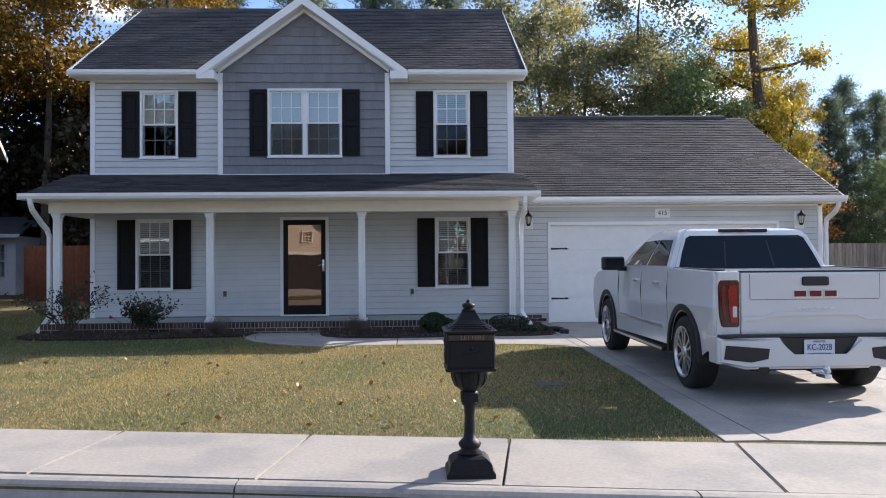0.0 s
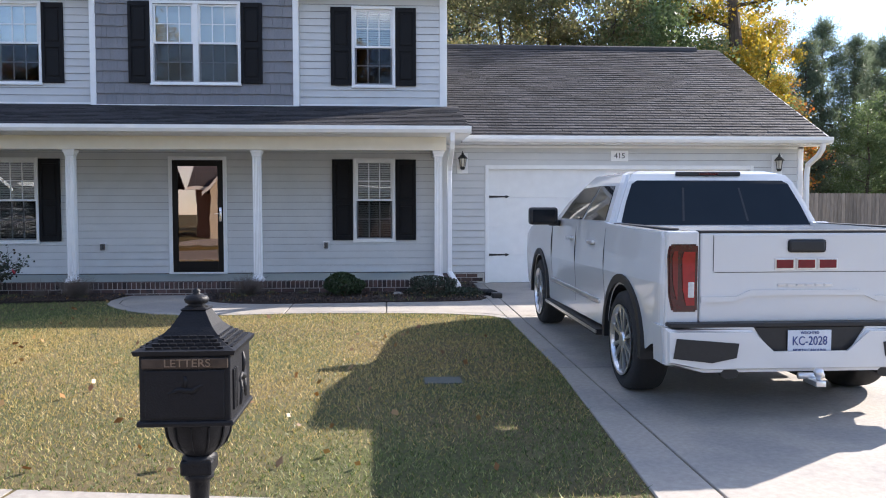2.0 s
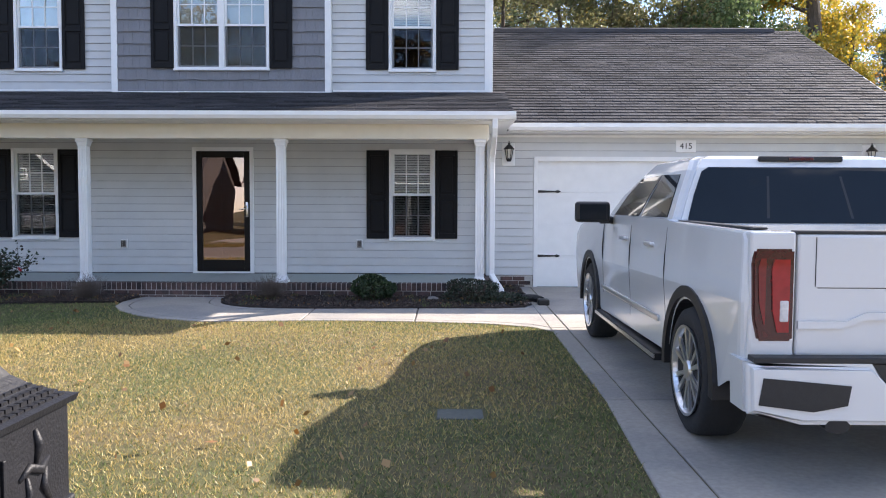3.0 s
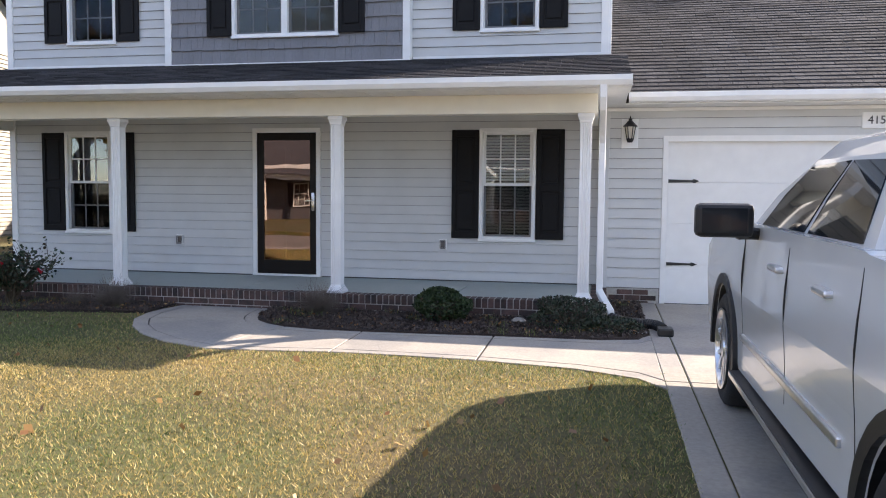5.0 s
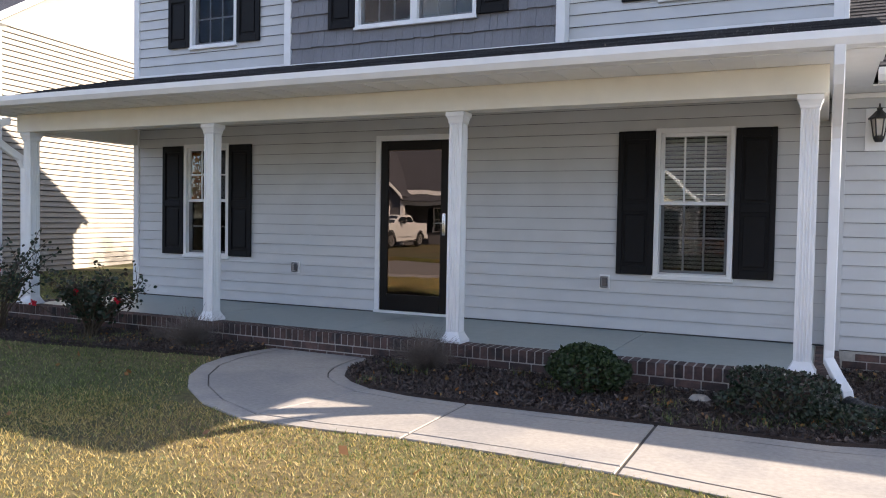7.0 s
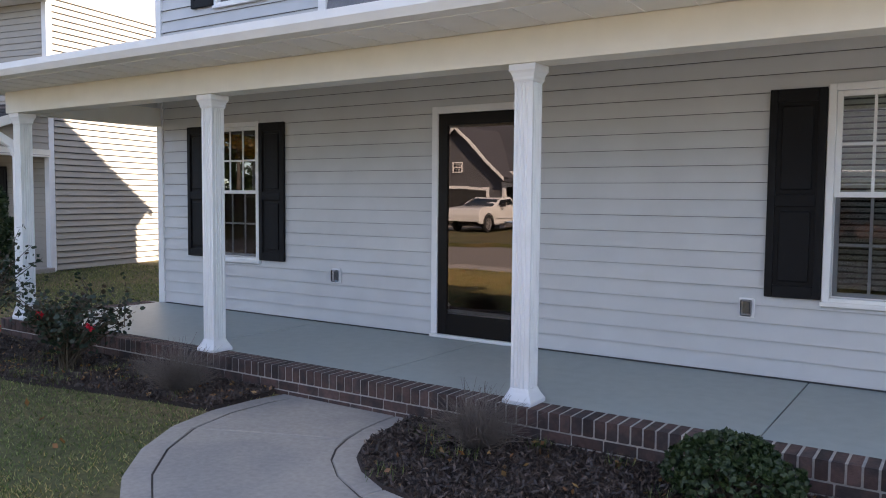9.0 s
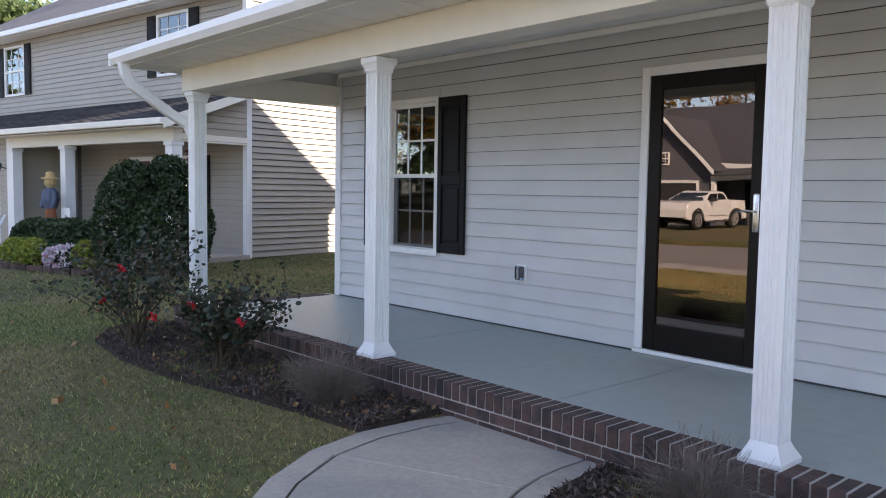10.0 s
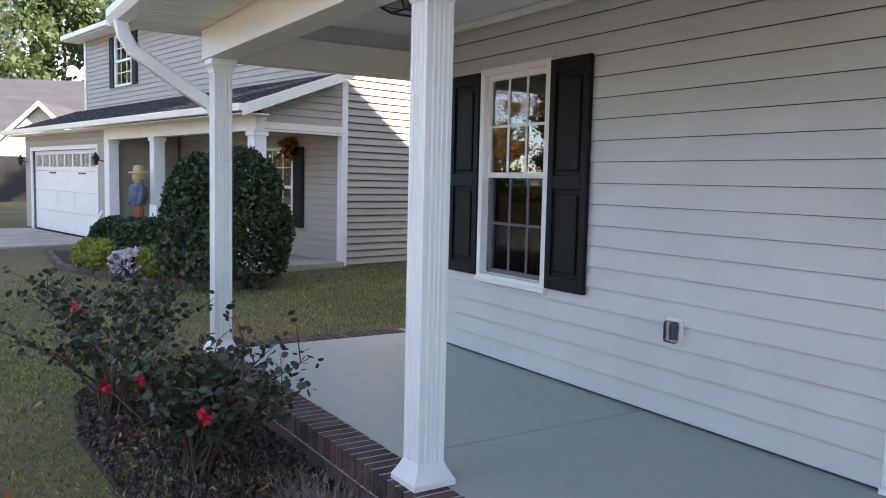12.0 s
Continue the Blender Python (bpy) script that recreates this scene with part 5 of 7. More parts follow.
def lantern(x, z):
    t = thing("wall_lantern", "black coach lantern on a white mounting block", "wall lamp", pose(x, GW - 0.016, z), "garage lanterns")
    part("mounting_block", boxes((-0.105, -0.012, -0.22, 0.105, 0.012, 0.16), bevel=0.004), WHITE, t)
    bm = lathe(bmesh.new(), [(0.03, -0.15), (0.045, -0.12), (0.05, -0.10)], 12, 0, -0.1)
    tube(bm, [(0, -0.012, -0.10), (0, -0.05, -0.13), (0, -0.1, -0.14)], 0.012, 8)
    part("arm", bm, BLACK, t)
    part("glass", lathe(bmesh.new(), [(0.04, -0.09), (0.062, 0.05)], 6, 0, -0.1), PALEBULB, t)
    for k in range(6):
        a = 2 * math.pi * k / 6
        bm = tube(bmesh.new(), [(0.043 * math.cos(a), -0.1 + 0.043 * math.sin(a), -0.1), (0.067 * math.cos(a), -0.1 + 0.067 * math.sin(a), 0.055)], 0.006, 6)
        part("cage_bar", bm, BLACK, t)
    part("cap", lathe(bmesh.new(), [(0.09, 0.05), (0.092, 0.06), (0.065, 0.085), (0.03, 0.125), (0.02, 0.13), (0.025, 0.145), (0.01, 0.16), (0.006, 0.19)], 12, 0, -0.1), BLACK, t)


lantern(2.675, 2.35)
lantern(8.65, 2.33)
nb = thing("house_number_sign", "white house number plaque above the garage door", "sign", pose(5.62, GW - 0.02, 2.465))
part("plaque", boxes((-0.165, -0.012, -0.1, 0.165, 0.012, 0.1), bevel=0.006), WHITE, nb)
lettering("number", "415", 0.14, BLACK, nb, pose(0, -0.014, 0) @ pose(0, 0, 0, 90), "black numerals")
SOCKET = material("grey_socket", (0.12, 0.12, 0.125), 0.5, 0.1, 20)
OUTLET_CLEAR = glass_material("smoked_cover", (0.75, 0.75, 0.76), 1.5)
for x, z in ((-3.88, 0.80), (0.16, 0.81)):
    t = thing("outdoor_outlet", "grey weatherproof electrical outlet on the siding", "outlet", pose(x, YW - 0.02, z), "porch outlets")
    part("plate", boxes((-0.055, -0.01, -0.075, 0.055, 0.01, 0.075), bevel=0.004), WHITE, t)
    part("socket", boxes((-0.025, -0.02, -0.045, 0.025, -0.008, 0.045), bevel=0.004), SOCKET, t)
    c = part("cover", boxes((-0.042, -0.055, -0.062, 0.042, -0.011, 0.062), bevel=0.014), OUTLET_CLEAR, t, "smoked plastic cover")
for x in (-5.45, -2.2):
    t = thing("ceiling_lantern", "black framed flush lantern on the porch ceiling", "ceiling lamp", pose(x, 17.15, 2.795), "porch ceiling lanterns")
    part("canopy", boxes((-0.09, -0.09, -0.02, 0.09, 0.09, 0.0), bevel=0.004), BLACK, t)
    bm = bmesh.new()
    top, bot, h = 0.10, 0.145, -0.12
    cs = [(-1, -1), (1, -1), (1, 1), (-1, 1)]
    for i in range(4):
        a, b = cs[i], cs[(i + 1) % 4]
        tube(bm, [(a[0] * top, a[1] * top, -0.02), (a[0] * bot, a[1] * bot, -0.075), (a[0] * 0.085, a[1] * 0.085, h)], 0.007, 4)
        tube(bm, [(a[0] * bot, a[1] * bot, -0.075), (b[0] * bot, b[1] * bot, -0.075)], 0.007, 4)
        tube(bm, [(a[0] * 0.085, a[1] * 0.085, h), (b[0] * 0.085, b[1] * 0.085, h)], 0.007, 4)
    part("frame", bm, BLACK, t)
    bm = bmesh.new()
    lathe(bm, [(0.12, -0.117), (0.195, -0.075), (0.135, -0.022)], 4, 0, 0, True)
    part("glass", bm, OUTLET_CLEAR, t)
    part("bulb", lathe(bmesh.new(), [(0.012, -0.03), (0.015, -0.05), (0.03, -0.075), (0.02, -0.1), (0.005, -0.105)], 10), PALEBULB, t)


def rect_pipe(bm, pts, w, d):
    """A square-cut pipe along points."""
    prev = None
    pts = [Vector(p) for p in pts]
    for i, p in enumerate(pts):
        t = (pts[min(i + 1, len(pts) - 1)] - pts[max(i - 1, 0)]).normalized()
        side_v = Vector((1, 0, 0)) if abs(t.x) < 0.8 else Vector((0, 1, 0))
        nrm = t.cross(side_v).normalized()
        side_v = nrm.cross(t).normalized()
        ring = [bm.verts.new(p + side_v * (a * w / 2) + nrm * (b * d / 2)) for a, b in ((-1, -0.8), (-0.8, -1), (0.8, -1), (1, -0.8), (1, 0.8), (0.8, 1), (-0.8, 1), (-1, 0.8))]
        if prev:
            for k in range(8):
                bm.faces.new((prev[k], prev[(k + 1) % 8], ring[(k + 1) % 8], ring[k]))
        prev = ring
    return bm


part("downspout", rect_pipe(bmesh.new(), [(2.33, 15.67, 2.68), (2.33, 15.68, 2.56), (2.33, 15.76, 2.46), (2.33, 16.2, 2.22), (2.33, 16.28, 2.12), (2.33, 16.3, 2.0), (2.33, 16.3, 0.5), (2.33, 16.28, 0.42), (2.40, 16.16, 0.3), (2.46, 16.08, 0.22), (2.48, 16.05, 0.1)], 0.075, 0.09), WHITE, house)
part("downspout", rect_pipe(bmesh.new(), [(-6.93, 15.66, 2.68), (-6.93, 15.68, 2.58), (-6.93, 15.74, 2.48), (-6.92, 16.1, 2.24), (-6.9, 16.28, 2.13), (-6.88, 16.34, 2.0), (-6.88, 16.34, 0.5), (-6.89, 16.345, 0.42), (-7.0, 16.35, 0.27), (-7.1, 16.35, 0.13)], 0.075, 0.09), WHITE, house)
part("downspout", rect_pipe(bmesh.new(), [(9.30, 17.28, 2.68), (9.30, 17.3, 2.58), (9.28, 17.4, 2.46), (9.2, 17.62, 2.3), (9.2, 17.66, 2.1), (9.2, 17.66, 0.3)], 0.075, 0.09), WHITE, house)
HOSE = material("black_corrugated_pipe", (0.012, 0.012, 0.012), 0.45, 0.15, 30)
dp = thing("drain_pipe", "black corrugated drain pipe lying on the mulch", "drain pipe")
bm = bmesh.new()
path = [Vector(p) for p in ((2.46, 16.06, 0.16), (2.58, 15.93, 0.135), (2.72, 15.88, 0.13), (2.84, 15.86, 0.13), (2.93, 15.8, 0.13), (2.98, 15.68, 0.125), (3.0, 15.55, 0.12))]
pts, rad = [], []
for i in range(len(path) - 1):
    for k in range(8):
        pts.append(path[i].lerp(path[i + 1], k / 8))
        rad.append(0.058 if k % 2 else 0.05)
tube(bm, pts, rad, 14)
part("pipe", bm, HOSE, dp)
part("pipe_mouth", boxes((2.93, 15.38, 0.072, 3.09, 15.58, 0.16), bevel=0.02), HOSE, dp)
t = thing("splash_stone", "small white stone lying on the mulch", "stone", pose(1.46, 15.80, ground_z(15.8) + 0.03))
part("stone", lathe(bmesh.new(), [(0.075, 0.0), (0.085, 0.02), (0.06, 0.045), (0.03, 0.05)], 7), CONCRETE, t)
COVER = material("grey_cover", (0.09, 0.095, 0.08), 0.8, 0.15, 30)
t = thing("utility_cover", "grey utility cover set flush in the lawn", "cover", pose(1.78, 9.86, ground_z(9.86) + 0.005))
part("lid", boxes((-0.16, -0.13, -0.02, 0.16, 0.13, 0.0), bevel=0.006), COVER, t)

# ---- neighbouring houses ----
NAVYROOF = material("dark_slate_shingle", (0.06, 0.06, 0.07), 0.9, 0.2, 40, 0.8, 0.5, 200, stretch=(1, 1, 4))
REDBRICKWALL = material("pale_red_brick_wall", (0.32, 0.17, 0.12), 0.85, 0.15, 20, 1, 0.3, 60)
PALEWALL = material("cream_siding", (0.62, 0.56, 0.44), 0.6, 0.05, 6, 0.5, 0.1, 80)
WREATH = leaf_material("autumn_wreath", [(0.35, 0.05, 0.02), (0.45, 0.16, 0.03), (0.22, 0.02, 0.02), (0.12, 0.07, 0.02)], 0.1)
STRAW = material("straw", (0.5, 0.36, 0.17), 0.9, 0.2, 40)
NZ = 0.15
nh = thing("house", "beige two-storey house with shaded porch and garage", "house", pose(-12.97, 20.2, NZ, 0, 0, 10) @ Matrix.Diagonal((0.95, 0.95, 0.95, 1)), kind="structure")
n_open = [(-10.6, -9.4, 3.85, 5.2), (-3.1, -1.9, 3.85, 5.2)]
w = part("front_wall", wall_cells(bmesh.new(), -13, 0, -0.3, 5.5, 0.006, 0.2, n_open), LAPSHADE, nh)
siding(w, -6.5, -0.07, 0.05, 2.6, 0.0, [(-4.3, -3.3, 0.0, 2.1), (-2.75, -1.55, 0.6, 2.1)], BEIGE, 0.125)
siding(w, -12.9, -0.07, 3.3, 5.4, 0.0, n_open, BEIGE, 0.125)
w = part("side_wall", boxes((-0.2, 0.2, -0.3, 0, 9, 5.5), (-13, 0.2, -0.3, -12.8, 9, 5.5), (-13, 9, -0.3, 0, 9.2, 5.5)), LAPSHADE, nh)
bm = bmesh.new()
prism(bm, ((0, 5.5), (9.2, 5.5), (4.6, 8.3)), -0.2, 0, "x")
prism(bm, ((0, 5.5), (9.2, 5.5), (4.6, 8.3)), -13, -12.8, "x")
part("gable_wall", bm, BEIGE, nh)
board = bmesh.new()
prism(board, ((0.004, 0.0), (0.04, 0.0), (0.038, 0.012), (0.006, 0.110), (0.001, 0.110), (0.004, 0.012)), 0, 9.0)
board_me = mesh_of("siding_board", board, BEIGE)
for i in range(44):
    z = 0.02 + i * 0.125
    piece("siding_board", board_me, w, 0, 0.1, z)
part("corner_trim", boxes((-0.1, -0.03, -0.05, 0.03, 0.1, 5.45), bevel=0.004), WHITE, nh)
part("corner_trim", boxes((-13.03, -0.03, 3.2, -12.9, 0.1, 5.45), bevel=0.004), WHITE, nh)
bm = bmesh.new()
slope_slab(bm, ((-13.4, -0.45, 5.42), (0.4, -0.45, 5.42), (0.4, 4.6, 8.5), (-13.4, 4.6, 8.5)), 0.06)
slope_slab(bm, ((0.4, 9.6, 5.42), (-13.4, 9.6, 5.42), (-13.4, 4.6, 8.5), (0.4, 4.6, 8.5)), 0.06)
part("roof", bm, NAVYROOF, nh)
part("gutter", boxes((-13.4, -0.56, 5.33, 0.4, -0.45, 5.46), bevel=0.01), WHITE, nh)
part("soffit", boxes((-13.4, -0.45, 5.31, 0.4, 0.0, 5.33)), WHITE, nh)
bm = bmesh.new()
prism(bm, ((-0.5, 5.42), (4.6, 8.5), (9.6, 5.42), (9.6, 5.25), (4.6, 8.33), (-0.5, 5.25)), 0.39, 0.41, "x")
part("rake_board", bm, WHITE, nh)
bm = bmesh.new()
slope_slab(bm, ((-13.5, -2.05, 2.62), (0.35, -2.05, 2.62), (0.35, 0.0, 3.36), (-13.5, 0.0, 3.36)), 0.05)
nroof = part("porch_roof", bm, NAVYROOF, nh, "dark low porch roof")
shingles(nroof, (0, -2.05, 2.63), (1, 0, 0), (0, 2.05, 0.74), 15, lambda b: -13.5, lambda b: 0.35)
part("gutter", boxes((-13.5, -2.16, 2.53, 0.35, -2.05, 2.65), bevel=0.012), CREAM, nh)
part("soffit", boxes((-13.4, -2.05, 2.50, 0.3, -1.6, 2.52)), CREAM, nh)
bm = bmesh.new()
prism(bm, ((-2.1, 2.64), (0.0, 3.4), (0.0, 3.24), (-1.5, 2.68), (-2.1, 2.46)), 0.335, 0.355, "x")
part("rake_board", bm, CREAM, nh)
bm = bmesh.new()
prism(bm, ((-1.6, 2.3), (0.0, 2.3), (0.0, 3.3), (-1.6, 2.72)), -0.12, 0.02, "x")
side_p = part("porch_side", bm, BEIGE, nh)
for i in range(8):
    z = 2.3 + 0.125 * i
    y_in = min(-0.02, -1.55 if z < 2.6 else -1.55 + (z - 2.6) * 2.6)
    if y_in < -0.1:
        part("siding_board", prism(bmesh.new(), ((0.02, z), (0.042, z), (0.024, z + 0.112), (0.02, z + 0.112)), y_in, -0.03), BEIGE, side_p)
part("beam", boxes((-6.6, -1.7, 2.27, 0.04, -1.5, 2.5), (-0.14, -1.5, 2.27, 0.04, 0.0, 2.42), bevel=0.005), CREAM, nh)
part("porch_ceiling", boxes((-6.6, -1.5, 2.45, 0, 0, 2.47)), CREAM, nh)
part("porch_floor", boxes((-6.6, -1.75, -0.25, 0.1, 0.0, 0.08), bevel=0.01), CONCRETE, nh)
for x in (-4.05, -0.1, -6.5):
    part("post", boxes((x - 0.11, -1.71, 0.08, x + 0.11, -1.49, 2.27), (x - 0.14, -1.74, 0.08, x + 0.14, -1.46, 0.2), (x - 0.135, -1.735, 2.19, x + 0.135, -1.465, 2.262), bevel=0.006), WHITE, nh)
g_open = [(-12.5, -7.45, -0.3, 2.1)]
w = part("garage_wall", wall_cells(bmesh.new(), -13.2, -6.7, -0.3, 2.55, -1.594, -1.45, g_open), LAPSHADE, nh)
siding(w, -13.15, -6.75, 0.0, 2.5, -1.6, g_open, BEIGE, 0.125)
w2 = part("garage_side", boxes((-6.85, -1.45, -0.3, -6.7, 0.0, 2.55), (-13.2, -1.45, -0.3, -13.0, 0.2, 2.55)), BEIGE, nh)
bd = bmesh.new()
prism(bd, ((0.0, 0.0), (0.022, 0.0), (0.003, 0.129), (0.0, 0.129)), -1.45, -0.03)
bd_me = mesh_of("siding_board", bd, BEIGE)
for i in range(19):
    piece("siding_board", bd_me, w2, -6.7, 0, 0.1 + i * 0.125)
part("garage_trim", boxes((-12.62, -1.63, -0.1, -12.5, -1.55, 2.2), (-7.45, -1.63, -0.1, -7.33, -1.55, 2.2), (-12.5, -1.63, 2.1, -7.45, -1.55, 2.2), (-6.82, -1.66, -0.05, -6.64, -1.5, 2.5)), WHITE, nh)
gd2 = new("garage_door")
gd2.parent = nh
for i in range(4):
    part("door_section", boxes((-12.5, -1.54, 0.0 + i * 0.525, -7.45, -1.5, 0.52 + i * 0.525), bevel=0.008), GARAGE_DOOR, gd2)
for k in range(8):
    for j in range(2):
        x = -12.35 + k * 0.615 + j * 0.27
        part("door_pane", boxes((x, -1.55, 1.68, x + 0.23, -1.538, 2.0)), GLASS, gd2)
        # Dark sheet behind each pane stands for the unlit garage.
        part("door_pane_back", boxes((x, -1.5385, 1.68, x + 0.23, -1.536, 2.0)), DARK, gd2)
for x in (-10.6, -9.3):
    part("pull", boxes((x, -1.56, 0.72, x + 0.05, -1.53, 1.05)), WHITE, gd2)
for x, z in ((-11.2, 1.5), (-8.9, 1.5)):
    part("strap", boxes((x, -1.552, z, x + 0.5, -1.535, z + 0.04)), BLACK, gd2)


def far_window(parent, x0, x1, z0, z1, y, shut=True):
    wd = new("window")
    wd.parent = parent
    t = 0.06
    part("window_frame", boxes((x0, y - 0.04, z0, x0 + t, y + 0.05, z1), (x1 - t, y - 0.04, z0, x1, y + 0.05, z1), (x0 + t, y - 0.04, z0, x1 - t, y + 0.05, z0 + t), (x0 + t, y - 0.04, z1 - t, x1 - t, y + 0.05, z1),
                               (x0 + t, y - 0.03, (z0 + z1) / 2 - 0.03, x1 - t, y + 0.04, (z0 + z1) / 2 + 0.03)), WHITE, wd)
    part("grille", boxes(*[(x0 + (x1 - x0) * k / 3 - 0.01, y - 0.012, z0 + t, x0 + (x1 - x0) * k / 3 + 0.01, y - 0.002, z1 - t) for k in (1, 2)],
                         *[(x0 + t, y - 0.0125, z0 + (z1 - z0) * k, x1 - t, y - 0.0025, z0 + (z1 - z0) * k + 0.02) for k in (0.26, 0.74)]), WHITE, wd)
    p = part("pane", boxes((x0 + t, y + 0.0, z0 + t, x1 - t, y + 0.006, z1 - t)), GLASS, wd)
    p.visible_shadow = False
    part("blind", boxes((x0 + t, y + 0.06, (z0 + z1) / 2, x1 - t, y + 0.07, z1 - t)), BLIND, wd)
    # Dark sheet close behind the pane, standing for an unlit room.
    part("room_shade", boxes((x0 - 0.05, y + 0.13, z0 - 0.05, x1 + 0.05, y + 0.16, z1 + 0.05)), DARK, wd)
    if shut:
        for a in (x0 - 0.36, x1 + 0.02):
            part("shutter", boxes((a, y - 0.05, z0, a + 0.34, y - 0.02, z1), (a + 0.05, y - 0.058, z0 + 0.07, a + 0.29, y - 0.045, (z0 + z1) / 2 - 0.04), (a + 0.05, y - 0.058, (z0 + z1) / 2 + 0.04, a + 0.29, y - 0.045, z1 - 0.07), bevel=0.004), SHUTTER, wd)


far_window(nh, -10.6, -9.4, 3.85, 5.2, 0.0)
far_window(nh, -3.1, -1.9, 3.85, 5.2, 0.0)
far_window(nh, -2.75, -1.55, 0.6, 2.1, 0.0)
dr = new("door")
dr.parent = nh
tagged(dr, "dark red front door in white trim")
part("door_trim", boxes((-4.3, -0.03, 0.08, -4.2, 0.02, 2.1), (-3.4, -0.03, 0.08, -3.3, 0.02, 2.1), (-4.2, -0.03, 2.0, -3.4, 0.02, 2.1)), WHITE, dr)
bm = boxes((-4.2, -0.01, 0.08, -3.4, 0.01, 2.0))
for c in (-4.12, -3.76):
    for a, b in ((0.2, 0.8), (0.9, 1.4), (1.5, 1.9)):
        box(bm, c, -0.02, a, c + 0.28, -0.005, b, bevel=0.01)
part("door_leaf", bm, REDDOOR, dr)


def leaf_quads(centres, size, rng, flat=0.0, long=1.4):
    """Small bent leaf faces round given points, as an array."""
    n = len(centres)
    a = rng.normal(size=(n, 3))
    if flat:
        a[:, 2] *= 1 - flat
    a /= np.linalg.norm(a, axis=1, keepdims=True)
    b = np.cross(a, rng.normal(size=(n, 3)))
    b /= np.linalg.norm(b, axis=1, keepdims=True) + 1e-9
    s = size * rng.uniform(0.6, 1.3, (n, 1))
    a, b = a * s * long / 2, b * s / 2
    return np.stack([centres - a, centres + b * 0.9 - a * 0.1, centres + a, centres - b * 0.9 - a * 0.1], axis=1)


def wreath(m, label, r=0.22):
    rng = np.random.default_rng(8)
    ang = rng.uniform(0, 2 * math.pi, 260)
    c = np.stack([np.cos(ang) * r, rng.normal(0, 0.03, 260), np.sin(ang) * r], axis=1) + rng.normal(0, 0.035, (260, 3))
    t = thing("wreath", label, "wreath", m)
    ob = new("wreath_leaves", quads("wreath_leaves", leaf_quads(c, 0.09, rng), WREATH))
    ob.parent = t


NM = nh.matrix_basis
wreath(NM @ pose(-3.8, -0.06, 1.55), "orange and red autumn leaf wreath on a door", 0.26)
wreath(NM @ pose(-1.6, -0.09, 2.1), "red autumn garland over a window corner", 0.13)
for x, y, z in ((-6.95, -1.62, 1.85), (-12.95, -1.62, 1.85), (-3.05, -0.02, 1.85)):
    t = thing("wall_lantern", "black coach lantern on beige siding", "wall lamp", NM @ pose(x, y, z), "neighbour lanterns")
    part("arm", tube(bmesh.new(), [(0, 0, -0.05), (0, -0.1, -0.02), (0, -0.18, 0.02)], 0.015, 6), BLACK, t)
    part("lamp_body", lathe(bmesh.new(), [(0.04, -0.14), (0.075, 0.02), (0.10, 0.03), (0.03, 0.11), (0.008, 0.16)], 8, 0, -0.18), BLACK, t)
# straw scarecrow doll as one plain mesh
bm = bmesh.new()
lathe(bm, [(0.06, 0.0), (0.07, 0.3), (0.05, 0.42)], 8, -0.06)
lathe(bm, [(0.06, 0.0), (0.07, 0.3), (0.05, 0.42)], 8, 0.06)
lathe(bm, [(0.10, 0.4), (0.15, 0.55), (0.14, 0.7), (0.05, 0.78)], 10)
lathe(bm, [(0.05, 0.76), (0.10, 0.84), (0.09, 0.93), (0.04, 0.96)], 10)
lathe(bm, [(0.16, 0.93), (0.15, 0.945), (0.08, 0.96), (0.07, 1.04), (0.02, 1.06)], 10)
tube(bm, [(-0.12, 0, 0.7), (-0.2, -0.03, 0.55), (-0.19, -0.08, 0.42)], 0.04, 7)
tube(bm, [(0.12, 0, 0.7), (0.2, -0.03, 0.55), (0.19, -0.08, 0.42)], 0.04, 7)
me = mesh_of("scarecrow_doll", bm, STRAW)
for mm in (material("doll_blue_cloth", (0.09, 0.11, 0.16), 0.9, 0.3, 60), material("doll_rust_cloth", (0.25, 0.09, 0.04), 0.9, 0.2, 30)):
    me.materials.append(mm)
for p in me.polygons:
    z = p.center.z
    p.material_index = 1 if 0.42 < z < 0.77 else (2 if z <= 0.42 else 0)
ob = new("scarecrow_doll", me)
ob.matrix_basis = NM @ pose(-4.05, -1.98, 0.09 + 0.35) @ Matrix.Diagonal((1.2, 1.2, 1.2, 1))
tagged(ob, "straw scarecrow doll in checked shirt on a porch", "doll")
t = thing("doll_stand", "small wooden stool under a scarecrow doll", "stool", NM @ pose(-4.05, -1.98, -0.05))
part("stool", boxes((-0.16, -0.14, 0.42, 0.16, 0.14, 0.47), (-0.14, -0.12, 0, -0.1, -0.08, 0.42), (0.1, -0.12, 0, 0.14, -0.08, 0.42), (-0.14, 0.08, 0, -0.1, 0.12, 0.42), (0.1, 0.08, 0, 0.14, 0.12, 0.42)), WOOD, t)
t = thing("porch_sign", "white upright wooden porch sign with letters", "sign", NM @ pose(-3.62, -1.86, -0.05, 0, 0, 8))
part("board", boxes((-0.13, -0.015, 0.0, 0.13, 0.015, 1.0), bevel=0.005), WHITE, t)
for i, ch in enumerate("BL"):
    lettering("letter", ch, 0.16, SHUTTER, t, pose(0, -0.018, 0.78 - 0.2 * i) @ pose(0, 0, 0, 90))
for x in (-6.75,):
    t = thing("garden_tools", "white plastic edging leaning by a garage", "edging", NM @ pose(-6.95, -1.75, -0.06))
    part("strip", tube(bmesh.new(), [(0, -0.35, 0.03), (0, -0.15, 0.3), (0, 0.08, 0.75)], 0.03, 6), WHITE, t)
flat_drive = thing("driveway", "neighbour's pale concrete driveway", "driveway", kind="structure")
bm = bmesh.new()
q = [NM @ Vector(p) for p in ((-12.9, -1.6, 0), (-7.0, -1.6, 0), (-6.6, -16, 0), (-13.2, -16, 0))]
